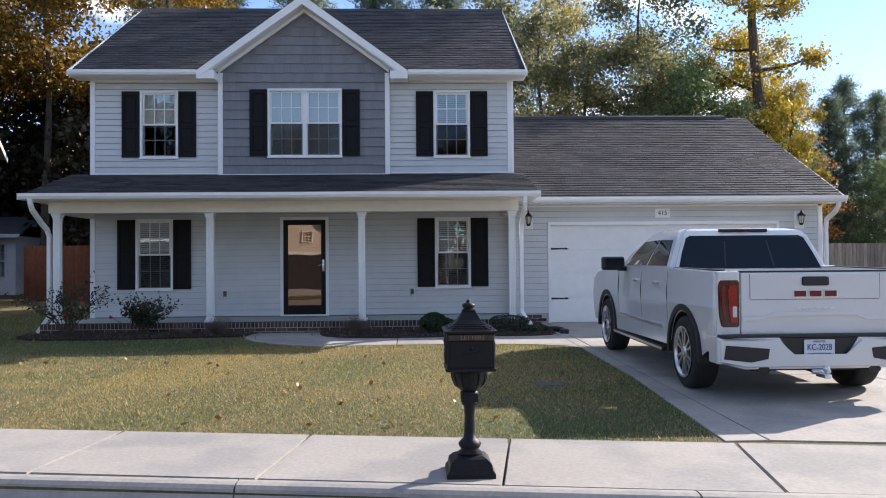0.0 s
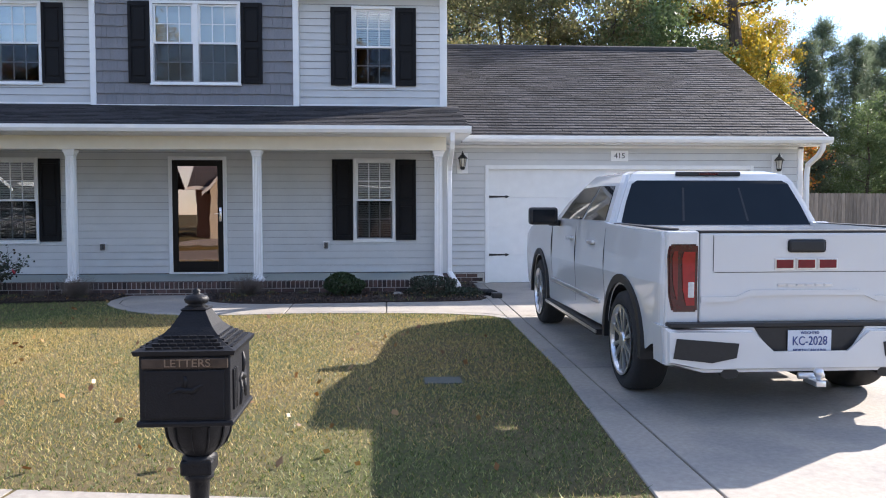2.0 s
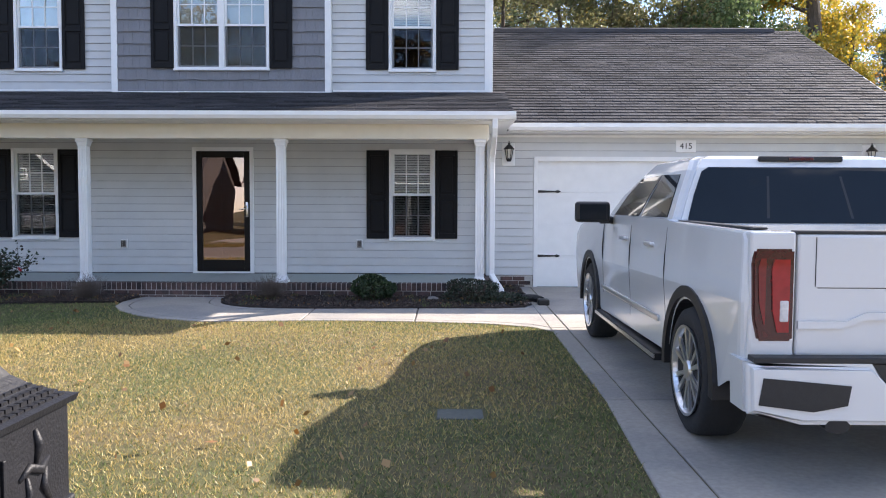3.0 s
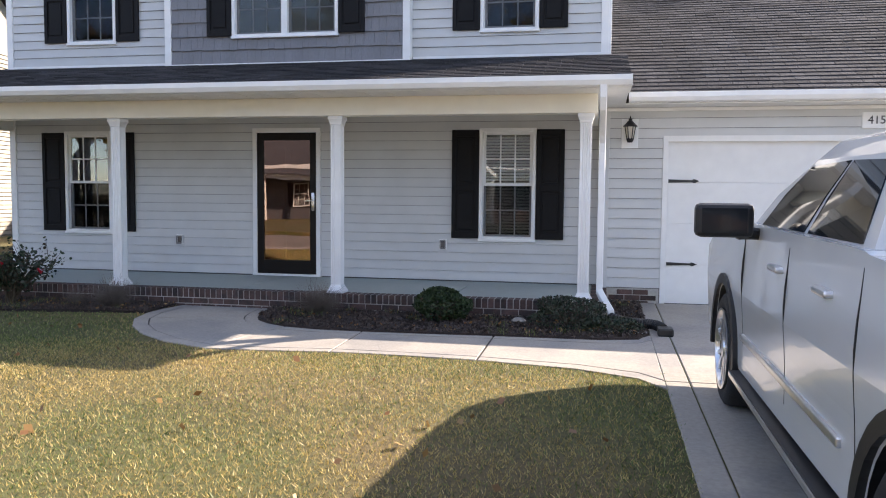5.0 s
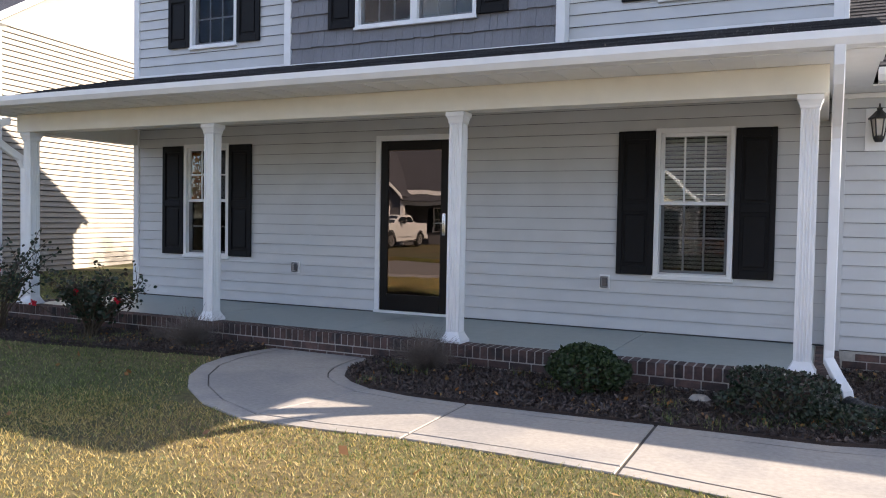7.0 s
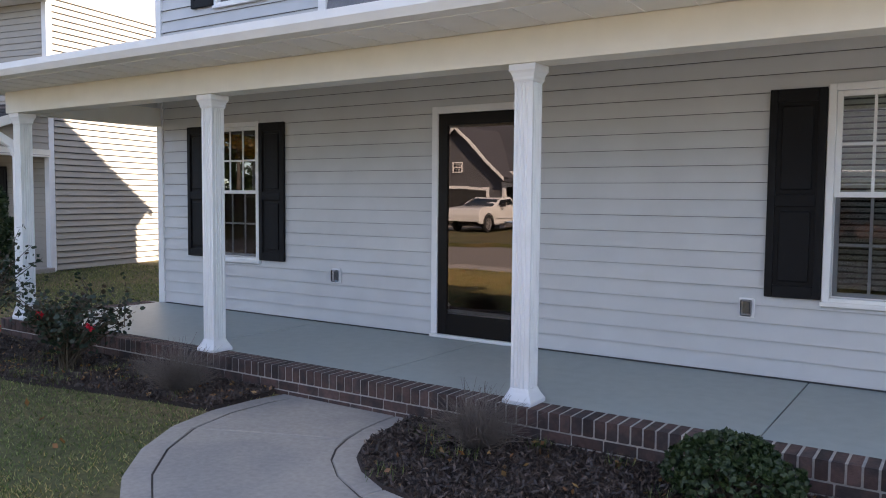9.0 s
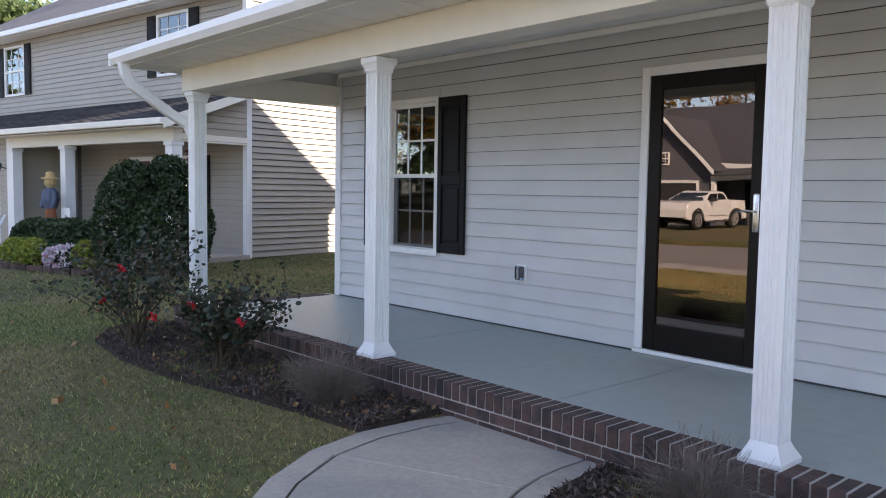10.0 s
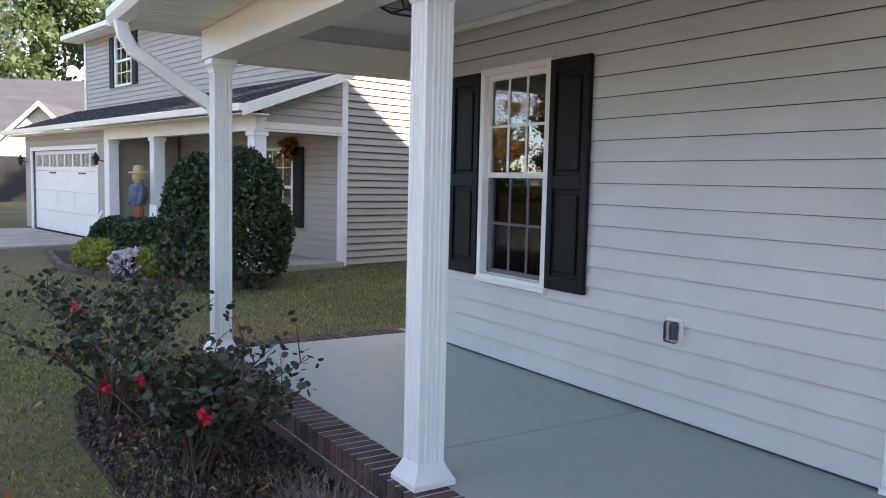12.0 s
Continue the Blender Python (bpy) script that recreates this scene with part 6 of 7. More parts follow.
hi = [bm.verts.new((p.x, p.y, ground_z(p.y) + 0.03)) for p in q]
lo = [bm.verts.new((p.x, p.y, ground_z(p.y) - 0.1)) for p in q]
bm.faces.new(hi)
for i in range(4):
    bm.faces.new((lo[i], lo[(i + 1) % 4], hi[(i + 1) % 4], hi[i]))
part("slab", bm, CONCRETE, flat_drive)
bed("mulch_bed", [(-17.6, 16.3), (-14.6, 16.2), (-12.4, 16.9), (-11.2, 18.1), (-12.0, 18.75), (-13.5, 18.75), (-17.8, 17.9)], "mulch bed with brick edging beside a driveway")
edge = thing("bed_edging", "low brown brick edging round a bed", "edging")
ed_me = mesh_of("edging_block", boxes((-0.11, -0.05, 0, 0.11, 0.05, 0.13), bevel=0.008), BRICK)
pts = [(-17.6, 16.25), (-14.6, 16.14), (-12.4, 16.84), (-11.13, 18.1), (-12.0, 18.82)]
for (ax, ay), (bx, by) in zip(pts, pts[1:]):
    ln = math.hypot(bx - ax, by - ay)
    for k in range(int(ln / 0.23)):
        f = (k + 0.5) * 0.23 / ln
        y = ay + (by - ay) * f
        piece("edging_block", ed_me, edge, ax + (bx - ax) * f, y, ground_z(y) - 0.03, math.degrees(math.atan2(by - ay, bx - ax)))


def plain_house(m, w, d, h, ridge, wall_mat, label, gable_front=False, garage=True, side_wing=True):
    """A far house: walls, roof, front gable, garage, windows. Its front faces local -y."""
    t = thing("house", label, "house", m, kind="structure")
    part("wall", boxes((-w / 2, 0, -0.5, w / 2, d, h)), wall_mat, t)
    bm = bmesh.new()
    for x in (-w / 2, w / 2 - 0.15):
        prism(bm, ((0, h), (d, h), (d / 2, ridge - 0.15)), x, x + 0.15, "x")
    part("gable_wall", bm, wall_mat, t)
    bm = bmesh.new()
    e = 0.45
    slope_slab(bm, ((-w / 2 - e, -e, h - 0.1), (w / 2 + e, -e, h - 0.1), (w / 2 + e, d / 2, ridge), (-w / 2 - e, d / 2, ridge)), 0.1)
    slope_slab(bm, ((w / 2 + e, d + e, h - 0.1), (-w / 2 - e, d + e, h - 0.1), (-w / 2 - e, d / 2, ridge), (w / 2 + e, d / 2, ridge)), 0.1)
    part("roof", bm, NAVYROOF, t)
    part("fascia", boxes((-w / 2 - e, -e - 0.05, h - 0.28, w / 2 + e, -e, h - 0.05)), WHITE, t)
    gw2 = w * 0.42
    gx = w * 0.2
    gh = h + gw2 * 0.42
    bm = bmesh.new()
    prism(bm, ((gx - gw2 / 2, -0.5), (gx + gw2 / 2, -0.5), (gx + gw2 / 2, h - 0.2), (gx, gh), (gx - gw2 / 2, h - 0.2)), -1.6, 0.1)
    part("front_gable", bm, PALEWALL if wall_mat is REDBRICKWALL else wall_mat, t)
    bm = bmesh.new()
    slope_slab(bm, ((gx - gw2 / 2 - 0.35, -2.0, h - 0.45), (gx, -2.0, gh + 0.1), (gx, d / 2, gh + 0.1), (gx - gw2 / 2 - 0.35, d / 2, h - 0.45)), 0.1)
    slope_slab(bm, ((gx, -2.0, gh + 0.1), (gx + gw2 / 2 + 0.35, -2.0, h - 0.45), (gx + gw2 / 2 + 0.35, d / 2, h - 0.45), (gx, d / 2, gh + 0.1)), 0.1)
    part("gable_roof", bm, NAVYROOF, t)
    bm = bmesh.new()
    for s in (-1, 1):
        prism(bm, ((gx, gh + 0.12), (gx + s * (gw2 / 2 + 0.36), h - 0.44), (gx + s * (gw2 / 2 + 0.36), h - 0.66), (gx, gh - 0.12)), -2.05, -2.0)
    part("rake_board", bm, WHITE, t)
    far_window(t, gx - 0.35, gx + 0.35, h - 0.2, h + 0.5, -1.64, False)
    if garage:
        part("garage_trim", boxes((gx - 2.2, -1.66, -0.1, gx + 2.2, -1.6, 2.4)), WHITE, t)
        # Dark panel on the wall stands for the shade inside an open garage.
        part("garage_opening", boxes((gx - 2.05, -1.69, -0.05, gx + 2.05, -1.65, 2.25)), DARK, t, "dark panel standing for an unlit open garage")
    for x in (-w * 0.38, -w * 0.15):
        far_window(t, x - 0.5, x + 0.5, 0.8, 2.3, -0.05)
    part("porch_beam", boxes((-w / 2, -1.7, 2.45, gx - gw2 / 2 - 0.02, -1.5, 2.75)), WHITE, t)
    part("porch_roof", prism(bmesh.new(), ((-2.0, 2.75), (0.0, 3.2), (0.0, 3.1), (-2.0, 2.68)), -w / 2 - 0.3, gx - gw2 / 2 - 0.02, "x"), NAVYROOF, t)
    for k in range(3):
        x = -w / 2 + 0.15 + k * (gx - gw2 / 2 + w / 2 - 0.4) / 2
        part("post", boxes((x, -1.7, -0.3, x + 0.2, -1.5, 2.45)), WHITE, t)
    return t


SLATEWALL = material("slate_siding", (0.10, 0.10, 0.11), 0.7, 0.08, 6, 0.5, 0.2, 60)
plain_house(pose(-47, 17.5, 0.1, 0, 0, 62), 12, 8, 2.7, 6.6, REDBRICKWALL, "cream and brick house with gabled front", garage=True)
plain_house(pose(-58, 33, 0.1, 0, 0, 70), 13, 8, 3.0, 6.8, REDBRICKWALL, "distant brick house with grey roof", garage=False)
plain_house(pose(-21, -17, -0.1, 0, 0, 180), 14, 9, 3.4, 7.0, SLATEWALL, "slate sided house with white trim across the street")
plain_house(pose(-4, -17, -0.1, 0, 0, 180), 13, 9, 3.2, 7.0, REDBRICKWALL, "red brick house with white trim across the street")
plain_house(pose(14, -18, -0.1, 0, 0, 180), 13, 9, 3.2, 7.0, BEIGE, "beige house with white trim across the street")
# Truck copy stands in for a white SUV, visible only in reflections.
other = copy_thing(truck, pose(-19.5, -14.5, -0.06, 0, 0, 0))
tagged(other, "pickup copy standing in for a white SUV across the street")
for nm, cx in (("driveway", -24.0), ("driveway", -6.7)):
    d2 = thing(nm, "pale concrete driveway across the street", "driveway", kind="structure")
    part("slab", boxes((cx - 2.5, -15.4, -0.2, cx + 2.5, -4.2, -0.06)), CONCRETE, d2)
SHEDW = material("white_shed_siding", (0.8, 0.8, 0.78), 0.6, 0.05, 6, 1, 0.1, 60)
sh = thing("shed", "white sided shed with window and low roof", "shed", pose(-15.75, 33.0, 0.1))
w = part("wall", boxes((-4, 0, -0.3, 0, 4, 2.6)), SHEDW, sh)
siding(w, -3.9, -0.05, 0.05, 2.55, 0.0, [(-1.0, -0.35, 0.9, 2.3)], SHEDW, 0.15)
bm = bmesh.new()
slope_slab(bm, ((-4.3, -0.4, 2.65), (0.35, -0.4, 2.65), (0.0, 2.0, 3.5), (-4.3, 2.0, 3.5)), 0.08)
slope_slab(bm, ((0.35, 4.4, 2.65), (-4.3, 4.4, 2.65), (-4.3, 2.0, 3.5), (0.0, 2.0, 3.5)), 0.08)
part("roof", bm, NAVYROOF, sh)
part("fascia", boxes((-4.3, -0.45, 2.52, 0.35, -0.4, 2.66)), WHITE, sh)
far_window(sh, -1.0, -0.35, 0.9, 2.3, -0.02, False)


def fence(label, ax, ay, bx, by, h, mat):
    t = thing("fence", label, "fence")
    ln = math.hypot(bx - ax, by - ay)
    ang = math.degrees(math.atan2(by - ay, bx - ax))
    t.matrix_basis = pose(ax, ay, ground_z(min(ay, 40)) - 0.02, 0, 0, ang)
    me = mesh_of("board", prism(bmesh.new(), ((0.004, 0), (0.138, 0), (0.138, h - 0.03), (0.11, h), (0.03, h), (0.004, h - 0.03)), 0, 0.02), mat)
    for k in range(int(ln / 0.145)):
        piece("board", me, t, k * 0.145, 0, 0)
    for z in (0.3, h - 0.3):
        part("rail", boxes((0, 0.02, z, ln, 0.06, z + 0.09)), mat, t)
    for k in range(int(ln / 2.4) + 1):
        part("post", boxes((k * 2.4, 0.022, 0, k * 2.4 + 0.09, 0.11, h)), mat, t)


FENCE_BROWN = material("red_brown_fence", (0.085, 0.03, 0.018), 0.85, 0.2, 8, 1, 0.3, 50, obj=0.15)
fence("weathered grey board fence behind the garage", 9.2, 27.0, 34, 31.0, 1.8, WOOD)
fence("red-brown board fence beside the house", -13.3, 28.6, -6.7, 26.8, 1.9, FENCE_BROWN)

# ---- trees ----
rng_np = np.random.default_rng(21)


def build_tree(name, label, h, crown_r, base_frac, mat, leaves, leaf_size, seed, m, clumps=60, clump_r=0.8, trunk_r=0.2, group="woodland trees", lean=0.0):
    rng = np.random.default_rng(seed)
    t = thing(name, label, "tree", m, group)
    bm = bmesh.new()
    n = 9
    spine = [(lean * (i / n) * h + math.sin(i * 1.3 + seed) * 0.12, math.cos(i * 1.7 + seed) * 0.12, h * 0.95 * i / n) for i in range(n + 1)]
    tube(bm, spine, [trunk_r * (1 - 0.85 * i / n) + (0.06 if i == 0 else 0) for i in range(n + 1)], 9)
    part("trunk", bm, BARK, t)
    centres = []
    for k in range(14):
        f = base_frac + (0.95 - base_frac) * (k + 0.5) / 14
        i = min(int(f * n / 0.95), n - 1)
        p = Vector(spine[i]).lerp(Vector(spine[i + 1]), min(1, f * n / 0.95 - i))
        a = k * 2.4 + rng.uniform(-0.3, 0.3)
        prof = math.sin(math.pi * min(1, (f - base_frac) / (1 - base_frac) * 0.85 + 0.15)) ** 0.6
        r = crown_r * prof * rng.uniform(0.75, 1.1)
        q = p + Vector((math.cos(a) * r, math.sin(a) * r, r * rng.uniform(0.1, 0.5)))
        mid = p.lerp(q, 0.5) + Vector((0, 0, -0.15))
        part("limb", tube(bmesh.new(), [p, mid, q], [trunk_r * 0.35 * (1.1 - f), trunk_r * 0.22 * (1.1 - f) + 0.01, 0.012], 6), BARK, t)
        for _ in range(max(1, clumps // 14)):
            s = rng.uniform(0.25, 1.08)
            c = p.lerp(q, s)
            centres.append((c.x + rng.normal(0, crown_r * 0.14), c.y + rng.normal(0, crown_r * 0.14), c.z + rng.normal(0, crown_r * 0.12)))
    centres = np.array(centres)
    pick = rng.integers(0, len(centres), leaves)
    spread = rng.uniform(0.5, 1.25, len(centres)) * clump_r
    pos = centres[pick] + rng.normal(size=(leaves, 3)) * (spread[pick][:, None] * np.array([0.55, 0.55, 0.42]))
    pos[:, 2] = np.maximum(pos[:, 2], 0.2)
    ob = new("crown", quads("crown", leaf_quads(pos, leaf_size, rng), mat))
    ob.parent = t
    return t


def build_pine(name, label, h, r0, base_frac, mat, needles, seed, m, group="pines"):
    rng = np.random.default_rng(seed)
    t = thing(name, label, "tree", m, group)
    part("trunk", tube(bmesh.new(), [(0, 0, 0), (0.1, 0.05, h * 0.5), (0, 0, h)], [0.24, 0.16, 0.02], 9), BARK, t)
    centres, bm = [], bmesh.new()
    for k in range(64):
        f = base_frac + (1 - base_frac) * k / 64
        r = r0 * (1 - (f - base_frac) / (1 - base_frac)) ** 0.7 * rng.uniform(0.55, 1.1) + 0.25
        a = k * 2.4 + rng.uniform(-0.4, 0.4)
        p = Vector((0, 0, f * h))
        q = p + Vector((math.cos(a) * r, math.sin(a) * r, r * rng.uniform(-0.05, 0.5)))
        tube(bm, [p, p.lerp(q, 0.5) + Vector((0, 0, -0.1)), q], [0.05, 0.035, 0.01], 5)
        for s in (0.5, 0.7, 0.88, 1.0):
            centres.append(tuple(p.lerp(q, s) + Vector((rng.normal(0, 0.15), rng.normal(0, 0.15), rng.normal(0, 0.1)))))
    part("limbs", bm, BARK, t)
    centres = np.array(centres)
    pick = rng.integers(0, len(centres), needles)
    d = rng.normal(size=(needles, 3))
    d[:, 2] = np.abs(d[:, 2]) * 0.8 + 0.1
    d /= np.linalg.norm(d, axis=1, keepdims=True)
    base_p = centres[pick] + rng.normal(size=(needles, 3)) * 0.24
    tip = base_p + d * rng.uniform(0.25, 0.5, (needles, 1))
    wv = np.cross(d, rng.normal(size=(needles, 3)))
    wv /= np.linalg.norm(wv, axis=1, keepdims=True)
    ob = new("crown", quads("crown", np.stack([base_p - wv * 0.022, base_p + wv * 0.022, tip], axis=1), mat, 3))
    ob.parent = t
    return t


GOLD = leaf_material("golden_leaves", [(0.23, 0.125, 0.016), (0.36, 0.21, 0.022), (0.12, 0.09, 0.015), (0.18, 0.07, 0.011)], 0.5)
OLIVE = leaf_material("olive_leaves", [(0.14, 0.16, 0.07), (0.22, 0.23, 0.11), (0.28, 0.25, 0.11), (0.16, 0.14, 0.09)], 0.6)
YELLOW = leaf_material("yellow_leaves", [(0.504, 0.336, 0.028), (0.392, 0.308, 0.042), (0.196, 0.210, 0.042), (0.588, 0.336, 0.021)], 0.55)
GREENLEAF = leaf_material("green_leaves", [(0.08, 0.125, 0.045), (0.13, 0.18, 0.07), (0.18, 0.22, 0.10)], 0.6)
RUST = leaf_material("rust_leaves", [(0.450, 0.135, 0.030), (0.300, 0.135, 0.030), (0.150, 0.135, 0.045), (0.390, 0.210, 0.045)], 0.45)
NEEDLE = leaf_material("pine_needles", [(0.10, 0.14, 0.085), (0.15, 0.19, 0.12), (0.2, 0.23, 0.15)], 0.6)
# Near-black leaf colours hold the shade of the dense woods.
SHADELEAF = leaf_material("shaded_woodland_leaves", [(0.018, 0.02, 0.01), (0.03, 0.03, 0.012), (0.05, 0.04, 0.015)], 0.2)

GT = 0.45
proto = {
    "olive": build_tree("tree", "tall olive green autumn tree with thinning crown", 14, 3.6, 0.12, OLIVE, 21000, 0.115, 1, pose(10.5, 36, GT), 110, 1.0),
    "gold": build_tree("tree", "tall tree with golden autumn leaves", 16, 3.8, 0.47, GOLD, 17000, 0.13, 2, pose(-14.5, 33, GT), 90, 0.9),
    "yellow": build_tree("tree", "tall straight tree with bright yellow leaves", 19, 2.8, 0.22, YELLOW, 19000, 0.115, 3, pose(15.8, 36.0, GT), 90, 0.8, 0.42),
    "green": build_tree("tree", "green broadleaf tree in the woods", 11, 3.2, 0.08, GREENLEAF, 17000, 0.125, 4, pose(13, 40, GT), 100, 0.9),
    "rust": build_tree("tree", "small tree with rust coloured leaves", 8, 2.4, 0.1, RUST, 10000, 0.115, 5, pose(20.6, 42, GT), 70, 0.7, 0.12),
    "dark": build_tree("tree", "dense woodland tree, forest shade in its leaf colour", 10, 3.6, 0.03, SHADELEAF, 14000, 0.22, 6, pose(-15.5, 38, GT), 110, 1.1),
    "pine": build_pine("pine_tree", "tall green pine tree", 14, 3.3, 0.1, NEEDLE, 21000, 7, pose(31.5, 57, GT)),
}
# Out of view; added to cast shade on the main roof's left part.
build_pine("pine_tree", "unseen high-crowned pine added to shade the main roof", 34, 4.6, 0.58, NEEDLE, 20000, 9, pose(27.6, 41.5, GT))
proto["far_gold"] = build_tree("tree", "golden autumn tree beyond the houses", 16, 3.8, 0.3, GOLD, 5000, 0.3, 12, pose(-50, -22, GT), 90, 1.0)
proto["far_green"] = build_tree("tree", "dense green tree beyond the houses", 11, 3.4, 0.06, GREENLEAF, 9000, 0.27, 14, pose(-55, -26, GT), 110, 1.0)
plants_at = {
    "far_green": [(-68, -8, 1.3, 80), (-26, -38, 1.3, 120), (22, -36, 1.3, 10), (-62, 22, 1.3, 15), (-66, 12, 1.5, 80), (-70, 32, 1.4, 200), (-44, 34, 1.2, 20), (-57, 27, 1.2, 100), (-52, 33, 1.15, 60)],
    "far_gold": [(-38, -34, 1.0, 60), (-20, -36, 1.1, 100), (-2, -38, 1.0, 200), (12, -36, 1.1, 20), (-62, -14, 1.1, 90)],
    "olive": [(6.4, 39, 1.0, 40), (8.2, 37, 0.85, 120), (12.0, 39, 0.9, 200), (4.2, 44, 1.15, 300), (20, 44, 0.75, 75)],
    "gold": [(-19, 35, 0.95, 70), (-11.2, 37.5, 1.05, 160), (-23, 33, 0.95, 250), (-17, 30.5, 0.95, 290)],
    "yellow": [(18.3, 42, 0.72, 130), (17.4, 36, 0.5, 30), (8.8, 45, 0.9, 210)],
    "green": [(11.5, 33.5, 0.85, 60), (17.5, 39, 0.8, 100), (27, 40, 0.7, 200), (30, 45, 0.8, 250), (25.5, 36, 0.55, 10), (22.5, 37, 0.5, 140)],
    "rust": [(-45, -26, 1.6, 30), (-30, -36, 1.7, 80), (-10, -36, 1.7, 120), (5, -38, 1.6, 10), (-56, -18, 1.6, 70), (-40, 38, 1.2, 140)],
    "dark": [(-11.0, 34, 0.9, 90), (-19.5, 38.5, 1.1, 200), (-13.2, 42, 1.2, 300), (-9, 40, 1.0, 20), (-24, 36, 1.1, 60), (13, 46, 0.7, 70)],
    "pine": [(34.5, 58, 0.95, 40), (29.3, 55, 0.88, 90), (33, 52, 0.85, 150), (27.5, 58, 0.75, 220), (37, 60, 0.95, 200), (-12, 50, 1.45, 10), (-7, 52, 1.5, 70), (-2, 50, 1.42, 130), (2.5, 53, 1.5, 200), (6, 50, 1.2, 260), (-16, 52, 1.5, 300), (22, 50, 0.85, 310), (-60, 16, 1.3, 20), (-64, 27, 1.25, 80), (-58, 40, 1.2, 130), (-72, 18, 1.4, 170)],
}
for key, spots in plants_at.items():
    for x, y, s, rz in spots:
        ob = copy_thing(proto[key], pose(x, y, GT - 0.1, 0, 0, rz))
        ob.scale = (s, s, s)
rngw = np.random.default_rng(77)
n = 60000
wx = rngw.uniform(-70, 75, n)
top = 6.5 + 2.5 * np.sin(wx * 0.31) + 1.5 * np.sin(wx * 0.83 + 1)
wz = rngw.uniform(0, 1, n) ** 0.8 * top
# Band of undergrowth with the forest shade put into its colour.
woods = new("far_woods", quads("far_woods", leaf_quads(np.stack([wx, 58 + rngw.normal(0, 1.8, n) + 0.1 * np.abs(wx - 5), wz + 0.3], axis=1), 0.55, rngw), SHADELEAF))
tagged(woods, "undergrowth of the far woods, shade in its leaf colour", "woods", kind="stuff")
n = 26000
wx = rngw.uniform(-90, -78, n)
wy = rngw.uniform(-40, 75, n)
woods = new("far_woods", quads("far_woods", leaf_quads(np.stack([wx, wy, rngw.uniform(0, 1, n) * (8 + 2 * np.sin(wy * 0.4))], axis=1), 0.7, rngw), GREENLEAF))
tagged(woods, "green far woods beyond the houses", "woods", kind="stuff")

# ---- planting ----
ROSELEAF = leaf_material("rose_leaves", [(0.012, 0.025, 0.014), (0.02, 0.04, 0.02), (0.035, 0.05, 0.025), (0.05, 0.03, 0.02)], 0.2)
BOXLEAF = leaf_material("boxwood_leaves", [(0.012, 0.03, 0.01), (0.025, 0.05, 0.014), (0.04, 0.065, 0.02)], 0.2)
LIMELEAF = leaf_material("lime_leaves", [(0.25, 0.28, 0.03), (0.14, 0.2, 0.03), (0.33, 0.3, 0.05)], 0.3)
PETAL = leaf_material("red_petals", [(0.5, 0.006, 0.02), (0.62, 0.015, 0.04), (0.4, 0.004, 0.012)], 0.2)
WHITEPETAL = leaf_material("white_petals", [(0.7, 0.68, 0.66), (0.6, 0.55, 0.6), (0.5, 0.2, 0.3)], 0.2)
TWIG = material("grey_twig", (0.17, 0.14, 0.12), 0.9, 0.2, 30, 3, 0.2, 100)
STEM = material("brown_stem", (0.07, 0.05, 0.03), 0.8, 0.2, 30, 3, 0.2, 100)


def round_leaves(centres, size, rng):
    """Rounded six-sided leaves round given points."""
    n = len(centres)
    a = rng.normal(size=(n, 3)) * np.array([1, 1, 0.6])
    a /= np.linalg.norm(a, axis=1, keepdims=True)
    b = np.cross(a, rng.normal(size=(n, 3)))
    b /= np.linalg.norm(b, axis=1, keepdims=True) + 1e-9
    u = size * rng.uniform(0.65, 1.3, (n, 1))
    a, b = a * u * 0.62, b * u * 0.46
    return np.stack([centres + a * p + b * q for p, q in ((-1, 0), (-0.45, 0.85), (0.4, 0.8), (1, 0), (0.4, -0.8), (-0.45, -0.85))], axis=1)


